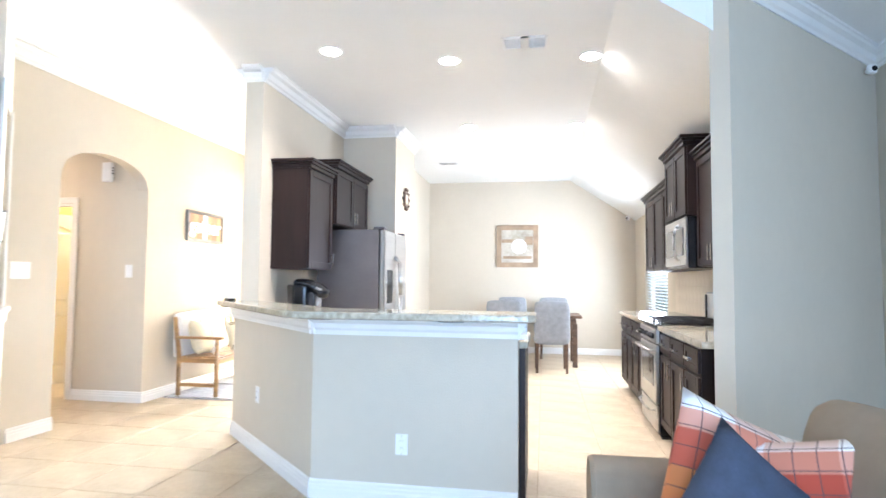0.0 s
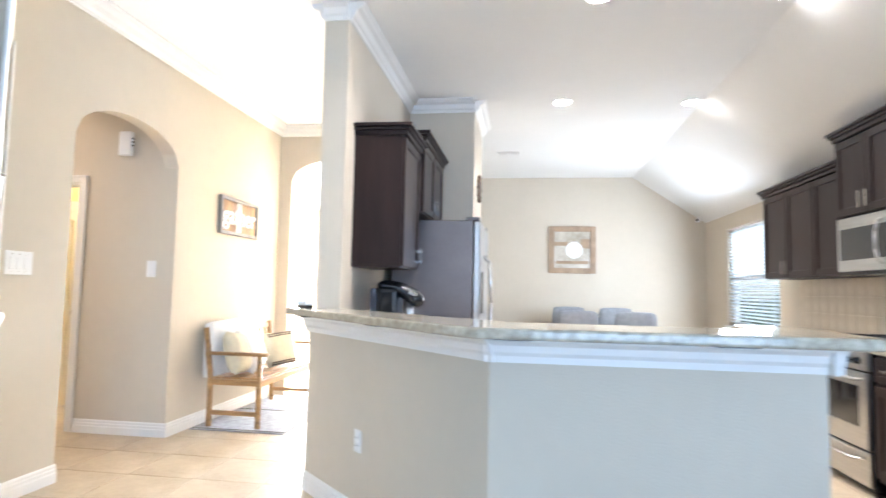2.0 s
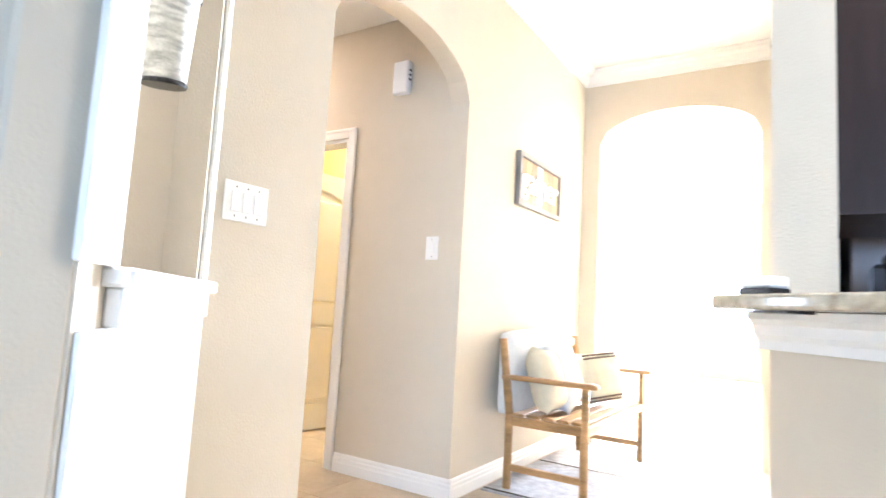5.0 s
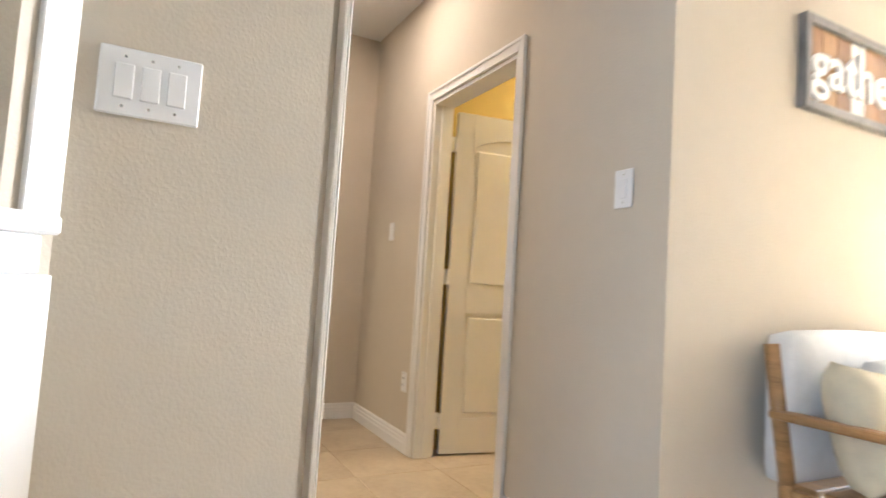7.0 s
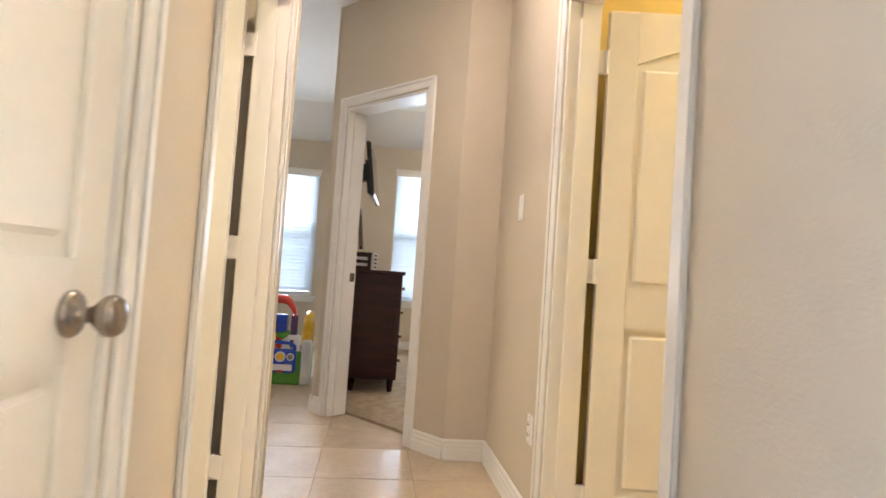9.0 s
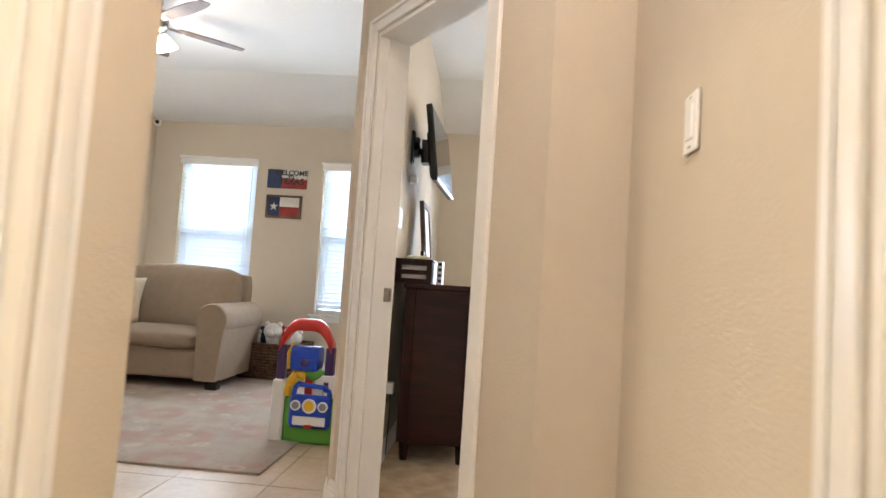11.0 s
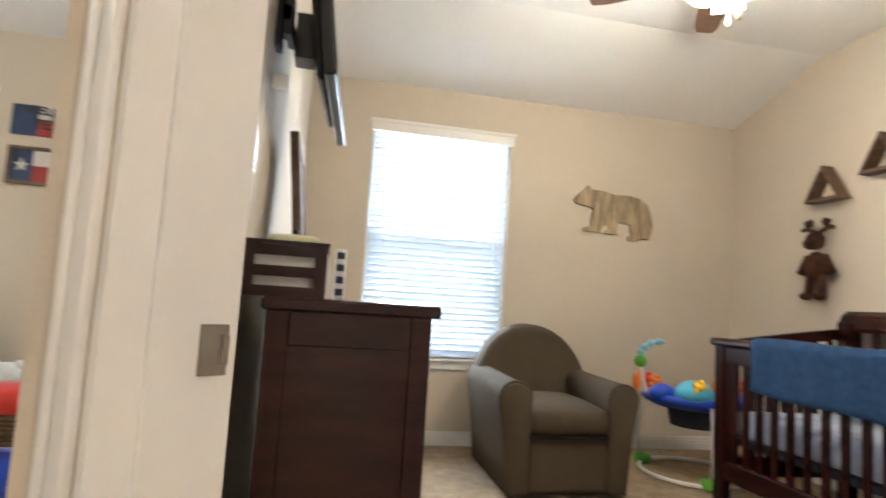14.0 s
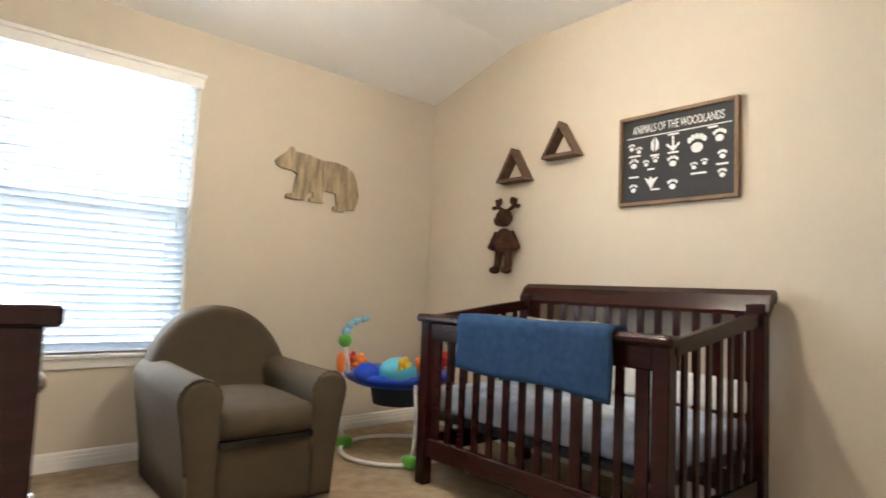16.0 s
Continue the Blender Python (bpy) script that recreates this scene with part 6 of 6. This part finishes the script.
for a in (100, 220, 340):
    c_, s_ = math.cos(radians(a)), math.sin(radians(a))
    bm = bmesh.new()
    sweep(bm, [(0.33 * c_, 0.33 * s_, 0.02), (0.37 * c_, 0.37 * s_, 0.25), (0.33 * c_, 0.33 * s_, 0.46)], 0.011)
    part("leg", bm, PLATE, at_, smooth=True)
    bm = bmesh.new()
    soft_box(bm, 0.33 * c_ - 0.05, 0.33 * c_ + 0.05, 0.33 * s_ - 0.05, 0.33 * s_ + 0.05, 0, 0.075, 0.03)
    part("foot", bm, GREEN, at_, "green plastic foot", smooth=True)
bm = bmesh.new()
lathe(bm, [(0.17, 0.44), (0.26, 0.42), (0.32, 0.45), (0.335, 0.48), (0.31, 0.50), (0.24, 0.49), (0.18, 0.50)], n=28)
part("tray", bm, BLUE, at_, "glossy blue tray", smooth=True)
bm = bmesh.new()
lathe(bm, [(0.15, 0.30), (0.18, 0.46), (0.165, 0.47), (0.14, 0.31)], n=20)
part("seat", bm, SLATE, at_, "slate blue fabric seat", smooth=True)
bm = bmesh.new()
ball(bm, (0.18, -0.14, 0.52), 0.11, 1, 1, 0.75)
part("dome", bm, AQUA, at_, "aqua bubble dome", smooth=True)
bm = bmesh.new()
ball(bm, (0.05, -0.27, 0.50), 0.08, 1, 1, 0.8)
part("ball_toy", bm, BLUE, at_, smooth=True)
for x, y, mm in ((0.02, -0.30, ORANGE), (0.24, -0.02, ORANGE), (0.26, -0.16, YELLOW), (-0.1, -0.28, RED), (0.1, 0.28, RED)):
    bm = bmesh.new()
    for k in range(5):
        a = 2 * math.pi * k / 5
        ball(bm, (x + 0.0, y + 0.032 * math.cos(a), 0.565 + 0.032 * math.sin(a)), 0.02, 0.7, 1, 1, 8, 6)
    ball(bm, (x, y, 0.565), 0.026, u=8, v=6)
    tube(bm, (x, y, 0.48), (x, y, 0.56), 0.01, n=6)
    part("flower_toy", bm, mm, at_, "bright plastic flower toy", smooth=True)
for a in (-105, 75):
    c_, s_ = math.cos(radians(a)), math.sin(radians(a))
    bm = bmesh.new()
    sweep(bm, [(0.31 * c_, 0.31 * s_, 0.46), (0.35 * c_, 0.35 * s_, 0.66)], 0.012)
    part("toy_post", bm, PLATE, at_)
    bm = bmesh.new()
    ball(bm, (0.35 * c_, 0.35 * s_, 0.68), 0.042, u=12, v=8)
    part("green_ball", bm, GREEN, at_, smooth=True)
    bm = bmesh.new()
    for k in range(9):
        q = 0.19 * k
        r_ = 0.35 - 0.14 * (1 - math.cos(q))
        ball(bm, (r_ * c_, r_ * s_, 0.715 + 0.095 * math.sin(q)), (0.026, 0.036)[k % 2] * (1 - 0.03 * k), 0.8, 0.8, 0.8, 8, 6)
    part("palm_toy", bm, PALEAQUA, at_, "translucent aqua palm arm", smooth=True)
    bm = bmesh.new()
    ball(bm, (0.37 * c_, 0.37 * s_, 0.55), 0.04, 0.7, 0.7, 1.6, 10, 8)
    part("hanging_toy", bm, ORANGE if a < 0 else AQUA, at_, smooth=True)


def ceiling_fan(m, top, first, label, lit=True):
    """A five-blade fan with a frosted light bowl; the origin is at the blades."""
    f = thing("ceiling_fan", label, "ceiling fan", m)
    bm = bmesh.new()
    lathe(bm, [(0.05, -0.05), (0.10, -0.03), (0.11, 0.02), (0.10, 0.08), (0.05, 0.11), (0.015, 0.12), (0.015, top - 0.05), (0.06, top - 0.02), (0.065, top)], n=24)
    part("motor", bm, KNOB, f, "dark bronze motor housing", smooth=True)
    for k in range(5):
        a = first + 72 * k
        bm = bmesh.new()
        n_ = 8
        up, dn = [], []
        for i in range(n_ + 1):
            r = 0.17 + 0.45 * i / n_
            w_ = 0.052 + 0.014 * math.sin(math.pi * i / n_)
            if i == n_:
                w_ = 0.038
            up.append((r, w_))
        pts = up + [(r, -w_) for r, w_ in reversed(up)]
        lo_ = [bm.verts.new((x, y, 0.15 * y - 0.003)) for x, y in pts]
        hi_ = [bm.verts.new((x, y, 0.15 * y + 0.003)) for x, y in pts]
        bm.faces.new(lo_[::-1])
        bm.faces.new(hi_)
        for i in range(len(pts)):
            j = (i + 1) % len(pts)
            bm.faces.new((lo_[i], lo_[j], hi_[j], hi_[i]))
        b_ = part("blade", bm, WALNUT, f, "dark walnut fan blade", m=pose(0, 0, 0, 0, 0, a))
        part("blade_iron", boxes((0.09, 0.20, -0.02, 0.02, -0.009, -0.004), bevel=0.002), KNOB, b_)
    for k in range(3):
        a = radians(20 + 120 * k)
        bm = bmesh.new()
        lathe(bm, [(0.025, 0), (0.04, -0.02), (0.062, -0.07), (0.07, -0.10), (0.06, -0.10), (0.03, -0.03)], n=18)
        bm.transform(pose(0.075 * math.cos(a), 0.075 * math.sin(a), -0.06, 0, 0, math.degrees(a)) @ pose(0, 0, 0, 0, -28, 0))
        part("light_shade", bm, SHADEGLOW if lit else PLATE, f, "frosted glass light shade", smooth=True)
    for dx in (0.04, -0.03):
        bm = bmesh.new()
        tube(bm, (dx, 0.03, -0.05), (dx, 0.03, -0.22), 0.0015, n=5)
        part("pull_chain", bm, NICKEL, f)
        bm = bmesh.new()
        lathe(bm, [(0.004, 0), (0.011, -0.012), (0.012, -0.03), (0.006, -0.038)], (dx, 0.03, -0.22), 10)
        part("pull_fob", bm, OAK, f, "wooden pull fob", smooth=True)
    return f


ceiling_fan(pose(-8.86, 5.93, 2.52), 0.23, 225, "ceiling fan with dark blades and lit frosted shades in the nursery")
ceiling_fan(pose(-8.60, 2.28, 2.60), 0.15, 60, "ceiling fan with dark blades and lit frosted shades in the playroom")

# ---- playroom ----
rolled_sofa("loveseat", pose(-9.48, 1.12, 0.012, 0, 0, 90), 1.46, 0.84, 0.45, 0.69, 1.00, TAUPE, "taupe upholstered chair-and-a-half with rolled arms", "armchair", aw=0.27)
pl = pillow_bm(0.46, 0.42, 0.14)
pil = tagged(part("throw_pillow", pl, CREAM, smooth=True, m=pose(-9.79, 1.42, 0.675, -18, 2, 112)), "cream pillow printed with crossed arrows", "pillow")
bm = bmesh.new()
for a in (1, -1):
    tube(bm, (-0.12 * a, -0.072, -0.11), (0.12 * a, -0.072, 0.11), 0.005, n=5)
    tube(bm, (0.12 * a, -0.072, 0.11), (0.085 * a, -0.072, 0.105), 0.004, n=5)
    tube(bm, (0.12 * a, -0.072, 0.11), (0.115 * a, -0.072, 0.08), 0.004, n=5)
part("printed_arrows", bm, KNOB, pil, "dark printed arrows")
for ch_, x, z in (("N", 0, 0.155), ("S", 0, -0.155), ("W", -0.165, 0), ("E", 0.165, 0)):
    bm = text_bm(ch_, 0.05, 0.004)
    bmesh.ops.translate(bm, vec=(x, -0.052, z), verts=bm.verts)
    part("printed_letter", bm, TANWOOD, pil)



def rug_material():
    """Faded oriental rug: scrolls and blooms in dusty pink, taupe and cream."""
    m = mat("faded_floral_rug", (0.42, 0.37, 0.31), 0.95, var=0.2, scale=5, color2=(0.33, 0.265, 0.22), bump=0.5, bump_scale=250, spec=0.1)
    nt = m.node_tree
    b = nt.nodes["Principled BSDF"]
    ground = b.inputs["Base Color"].links[0].from_socket
    co = nt.nodes.new("ShaderNodeTexCoord")
    warp = nt.nodes.new("ShaderNodeTexNoise")
    warp.inputs["Scale"].default_value = 6.0
    nt.links.new(co.outputs["Object"], warp.inputs["Vector"])
    add = nt.nodes.new("ShaderNodeMixRGB")
    add.inputs[0].default_value = 0.10
    nt.links.new(co.outputs["Object"], add.inputs[1])
    nt.links.new(warp.outputs["Color"], add.inputs[2])
    last = ground
    for sc, lo, hi, col in ((3.2, 0.10, 0.20, (0.36, 0.17, 0.15)), (6.0, 0.055, 0.10, (0.56, 0.50, 0.41)), (9.0, 0.03, 0.06, (0.22, 0.20, 0.22))):
        v = nt.nodes.new("ShaderNodeTexVoronoi")
        v.feature = "SMOOTH_F1" if sc > 8 else "F1"
        v.inputs["Scale"].default_value = sc
        nt.links.new(add.outputs[0], v.inputs["Vector"])
        rp = nt.nodes.new("ShaderNodeValToRGB")
        e = rp.color_ramp.elements
        e[0].position, e[1].position = 0.0, 1.0
        e[0].color = e[1].color = (0, 0, 0, 1)
        for p, c in ((lo * 1.8, 0), (lo * 2.8, 0.34), (hi * 2.0, 0.34), (hi * 2.7, 0)):
            k = e.new(min(0.99, p))
            k.color = (c, c, c, 1)
        nt.links.new(v.outputs["Distance"], rp.inputs[0])
        mx = nt.nodes.new("ShaderNodeMixRGB")
        nt.links.new(rp.outputs[0], mx.inputs[0])
        nt.links.new(last, mx.inputs[1])
        mx.inputs[2].default_value = (*col, 1)
        last = mx.outputs[0]
    nt.links.new(last, b.inputs["Base Color"])
    return m


RUG = rug_material()
structure("carpet_play", boxes((-10.69, -7.75, 1.11, 3.60, -0.002, 0.012), bevel=0.003), RUG, "faded pink and cream patterned area rug", "rug")


def plank_flag(m, w, h, label, framed_=True, words=None):
    s = thing("flag_sign", label, "sign", m)
    NAVYP = mat("navy_paint", (0.03, 0.05, 0.12), 0.7, var=0.2, scale=9)
    REDP = mat("barn_red_paint", (0.32, 0.035, 0.03), 0.7, var=0.2, scale=9)
    WP = mat("white_wash", (0.68, 0.64, 0.58), 0.7, var=0.1, scale=9)
    part("blue_board", boxes((0, w * 0.36, -0.018, 0, 0, h), bevel=0.002), NAVYP, s)
    part("white_board", boxes((w * 0.36 + 0.001, w, -0.018, 0, h / 2 + 0.001, h), bevel=0.002), WP, s)
    part("red_board", boxes((w * 0.36 + 0.001, w, -0.018, 0, 0, h / 2), bevel=0.002), REDP, s)
    if framed_:
        bm = bmesh.new()
        t = 0.02
        box(bm, -t, 0, -0.032, 0, -t, h + t)
        box(bm, w, w + t, -0.032, 0, -t, h + t)
        box(bm, 0, w, -0.032, 0, -t, 0)
        box(bm, 0, w, -0.032, 0, h, h + t)
        part("frame", bm, mat("rough_brown_wood", (0.17, 0.11, 0.065), 0.75, var=0.3, scale=8), s)
        bm = bmesh.new()
        pts = [((0.045 if k % 2 == 0 else 0.018) * math.sin(math.pi * k / 5), (0.045 if k % 2 == 0 else 0.018) * math.cos(math.pi * k / 5)) for k in range(10)]
        vs = [bm.verts.new((w * 0.18 + a, -0.0215, h / 2 + b)) for a, b in pts]
        f_ = bm.faces.new(vs)
        e_ = bmesh.ops.extrude_face_region(bm, geom=[f_])
        bmesh.ops.translate(bm, vec=(0, 0.004, 0), verts=[v for v in e_["geom"] if isinstance(v, bmesh.types.BMVert)])
        bmesh.ops.triangulate(bm, faces=bm.faces[:])
        part("star", bm, WP, s, "white wooden star")
    else:
        for txt, size, x, z, mm in (("WELCOME", 0.072, w * 0.60, h * 0.82, CHALK), ("TO", 0.045, w * 0.60, h * 0.60, CHALK), ("TEXAS", 0.088, w * 0.62, h * 0.36, CHALK)):
            bm = text_bm(txt, size, 0.002, 0.002)
            bmesh.ops.translate(bm, vec=(x, -0.021, z), verts=bm.verts)
            part("lettering", bm, mm, s, "black painted lettering")
    return s


plank_flag(pose(-10.697, 2.34, 1.855, 0, 0, 90), 0.41, 0.19, "welcome to texas plank sign in flag colours", False)
plank_flag(pose(-10.697, 2.37, 1.565, 0, 0, 90), 0.325, 0.195, "framed plank flag sign with a white star")

# toy garden house
ty = thing("toy_playhouse", "colourful plastic toddler activity garden", "playhouse toy", pose(-8.32, 3.42, 0, 0, 0, 90))
part("white_post", boxes((0.0, 0.075, 0.0, 0.08, 0, 0.36), bevel=0.01), PLATE, ty, "white plastic post")
part("white_post", boxes((0.40, 0.475, 0.0, 0.08, 0, 0.36), bevel=0.01), PLATE, ty, "white plastic post")
part("green_panel", boxes((0.075, 0.40, 0.01, 0.06, 0, 0.27), bevel=0.012), GREEN, ty, "green plastic lower panel")
for x in (0.012, 0.30):
    part("purple_post", boxes((x, x + 0.05, 0.012, 0.065, 0.36 if x < 0.1 else 0.30, 0.56), bevel=0.006), PURPLE, ty, "dark purple post")
bm = bmesh.new()
n = 14
rows = []
for i in range(n + 1):
    u = i / n
    a = math.pi * u
    x, z = 0.025 + 0.31 * u, 0.53 + 0.135 * math.sin(a) ** 0.8 + 0.015 * math.sin(3 * a)
    rows.append([bm.verts.new(v) for v in ((x, -0.01, z), (x, 0.09, z), (x, 0.09, z + 0.05), (x, 0.06, z + 0.068), (x, 0.02, z + 0.068), (x, -0.01, z + 0.05))])
for p, q in zip(rows, rows[1:]):
    for i in range(6):
        bm.faces.new((p[i], p[(i + 1) % 6], q[(i + 1) % 6], q[i]))
bm.faces.new(rows[0])
bm.faces.new(rows[-1][::-1])
part("red_arch", bm, RED, ty, "red plastic arch", smooth=True)
mbx = bmesh.new()
box(mbx, 0.10, 0.27, -0.03, 0.10, 0.42, 0.50, bevel=0.02, seg=2)
tube(mbx, (0.10, 0.035, 0.50), (0.27, 0.035, 0.50), 0.062, n=20)
mb = part("blue_mailbox", mbx, BLUE, ty, "blue rounded mailbox")
bm = bmesh.new()
sweep(bm, [(0.095, -0.02, 0.43), (0.095, -0.03, 0.52), (0.095, 0.035, 0.565), (0.095, 0.10, 0.52), (0.095, 0.09, 0.43)], 0.010)
part("yellow_rim", bm, YELLOW, mb, "yellow rim", smooth=True)
bm = bmesh.new()
ball(bm, (0.19, -0.034, 0.47), 0.022, 1, 0.3, 1, 10, 8)
part("shape_hole", bm, PURPLE, mb, smooth=True)
bm = bmesh.new()
sweep(bm, [(0.09, 0.02, 0.27), (0.10, 0.02, 0.34), (0.14, 0.02, 0.40), (0.19, 0.02, 0.38)], 0.028)
part("yellow_spout", bm, YELLOW, ty, "yellow plastic spout", smooth=True)
part("red_slide", boxes((0.19, 0.235, 0.01, 0.05, 0.27, 0.42), bevel=0.006), RED, ty)
bm = bmesh.new()
ball(bm, (0.24, 0.03, 0.40), 0.06, 1.1, 0.6, 0.7)
part("green_leaf", bm, GREEN, ty, smooth=True)
part("white_gate", boxes((0.25, 0.30, 0.005, 0.05, 0.27, 0.38), (0.33, 0.38, 0.005, 0.05, 0.27, 0.38), (0.25, 0.38, 0.005, 0.05, 0.36, 0.40), bevel=0.006), PLATE, ty)
pn = part("blue_panel", boxes((0.12, 0.365, -0.045, 0.0, 0.10, 0.29), bevel=0.018), BLUE, ty, "blue toy radio panel")
bm = bmesh.new()
sweep(bm, [(0.14, -0.02, 0.28), (0.145, -0.02, 0.325), (0.17, -0.02, 0.345), (0.315, -0.02, 0.335), (0.345, -0.02, 0.315), (0.35, -0.02, 0.28)], 0.014)
part("carry_handle", bm, BLUE, pn, smooth=True)
for x, r, mm in ((0.163, 0.030, PLATE), (0.243, 0.042, PLATE), (0.322, 0.030, PLATE)):
    bm = bmesh.new()
    lathe(bm, [(r, 0.044), (r, 0.05), (r * 0.9, 0.051)], (x, 0, 0.23), 18, "Y")
    bmesh.ops.scale(bm, vec=(1, -1, 1), verts=bm.verts)
    part("dial", bm, mm, pn, "white round dial")
    bm = bmesh.new()
    lathe(bm, [(r * 0.7, 0.05), (r * 0.7, 0.053), (r * 0.5, 0.054)], (x, 0, 0.23), 14, "Y")
    bmesh.ops.scale(bm, vec=(1, -1, 1), verts=bm.verts)
    part("dial_face", bm, YELLOW if r > 0.04 else GREYFAB, pn)
part("label_strip", boxes((0.15, 0.34, -0.048, -0.044, 0.12, 0.17), bevel=0.003), PLATE, pn, "pale label strip")
part("tiny_badge", boxes((0.22, 0.265, -0.050, -0.046, 0.105, 0.125), bevel=0.003), RED, pn)
# second arch of the toy, turned toward the hall
bm = bmesh.new()
sweep(bm, [(0.42, 0.10, 0.30), (0.42, 0.10, 0.42), (0.42, 0.16, 0.52), (0.42, 0.28, 0.55), (0.42, 0.38, 0.50), (0.42, 0.40, 0.30)], 0.035)
part("yellow_arch", bm, YELLOW, ty, "yellow plastic arch", smooth=True)
part("green_side_panel", boxes((0.405, 0.455, 0.08, 0.42, 0, 0.28), bevel=0.012), GREEN, ty)
part("orange_panel", boxes((0.395, 0.405, 0.36, 0.44, 0.2, 0.42), bevel=0.004), ORANGE, ty)

# basket with plush toys
bk = thing("toy_basket", "brown woven basket heaped with plush toys", "basket", pose(-10.38, 2.68, 0.012))
WICKER = mat("brown_wicker", (0.13, 0.07, 0.035), 0.8, var=0.4, scale=30, bump=1.0, bump_scale=90)
bm = bmesh.new()
for k in range(12):
    z = 0.02 + k * 0.027
    o = 0.03 * k / 11
    pts = [(-0.20 - o, -0.26 - o), (0.20 + o, -0.26 - o), (0.20 + o, 0.26 + o), (-0.20 - o, 0.26 + o), (-0.20 - o, -0.26 - o)]
    sweep(bm, [(x, y, z) for x, y in pts], 0.0145, 6)
part("weave", bm, WICKER, bk, smooth=True)
part("liner", boxes((-0.20, 0.20, -0.26, 0.26, 0.0, 0.30)), mat("grey_basket_liner", (0.14, 0.16, 0.17), 0.9), bk)
PLUSHW = mat("white_plush", (0.72, 0.70, 0.66), 0.95, var=0.1, scale=30, bump=0.8, bump_scale=250, spec=0.1)
PLUSHB = mat("navy_plush", (0.03, 0.045, 0.08), 0.95, var=0.2, scale=30, bump=0.8, bump_scale=250, spec=0.1)
PLUSHR = mat("red_plush", (0.5, 0.06, 0.06), 0.95, var=0.2, scale=30, bump=0.8, bump_scale=250, spec=0.1)
for x, y, z, r, mm, lab in ((0.08, -0.19, 0.36, 0.075, PLUSHW, "white plush toy in the basket"), (0.10, 0.0, 0.43, 0.085, PLUSHW, "white plush animal head in the basket"), (0.12, 0.20, 0.38, 0.085, PLUSHW, "white and grey plush toy in the basket"),
                            (0.0, -0.08, 0.37, 0.09, PLUSHB, "navy plush toy in the basket"), (0.0, 0.10, 0.42, 0.06, PLUSHR, "red plush toy in the basket")):
    bm = bmesh.new()
    ball(bm, (0, 0, 0), r, 1.1, 1.0, 0.9)
    ball(bm, (r * 0.9, 0, -r * 0.15), r * 0.45, u=10, v=8)
    for sy in (-1, 1):
        ball(bm, (0.0, sy * r * 0.7, r * 0.75), r * 0.32, 0.7, 1, 1, 8, 6)
    tube(bm, (0, 0, -r * 0.5), (-0.02, 0, -r * 1.4), r * 0.8, r * 0.7)
    tagged(part("plush_toy", bm, mm, smooth=True, m=pose(-10.38 + x, 2.68 + y, 0.012 + z, 0, 0, 25 * y)), lab, "plush toy", "plush toys in the basket")

# ---- daylight beyond the windows ----
SKYGLOW = glow("bright_daylight", (0.86, 0.94, 1.0), 4.5)
for nm, m in (("backdrop_west", (-14.0, -13.9, -2, 10, -0.1, 6)), ("backdrop_east", (5.0, 5.1, 4, 13, -0.1, 6)), ("backdrop_foyer", (-9.0, -8.9, 9.5, 15.5, -0.1, 6)), ("backdrop_front", (-8, 2, 17, 17.1, -0.1, 6))):
    structure(nm, boxes(m), SKYGLOW, "plain bright daylight backdrop", "backdrop")

# ---- floor tiles ----
T, GAP = 0.455, 0.004
me = None
rest = bmesh.new()
fl_ob = bpy.data.objects["floor"]
rnd = random.Random(4)
tile_count = 0
nearset = []
for i in range(-24, 7):
    for j in range(-8, 31):
        x, y = i * T + 0.1, j * T + 0.05
        if x < -10.8 or x + T > 2.85 or y < -3.6 or y + T > 13.9 or (x + T < -6.0 and y + T > 4.6 and x < -7.2) or (x < -6.9 and y > 4.1):
            continue
        near = (-6.8 < x < -2.1 and 1.4 < y < 7.0) or (-0.1 < x < 1.1 and 2.4 < y < 9.9) or (-8.0 < x < -6.0 and 3.0 < y < 4.6)
        if near and tile_count < 298:
            if me is None:
                ob = part("tile", boxes((GAP / 2, T - GAP / 2, GAP / 2, T - GAP / 2, -0.004, 0.0), bevel=0.0018), TILE, fl_ob)
                me = ob.data
            else:
                ob = new("tile", me)
                ob.parent = fl_ob
            ob.location = (x, y, rnd.uniform(-0.0006, 0.0))
            tile_count += 1
        else:
            box(rest, x + GAP / 2, x + T - GAP / 2, y + GAP / 2, y + T - GAP / 2, -0.004, -0.0005)
tagged(part("floor_tiles", rest, TILE, fl_ob), kind="stuff")
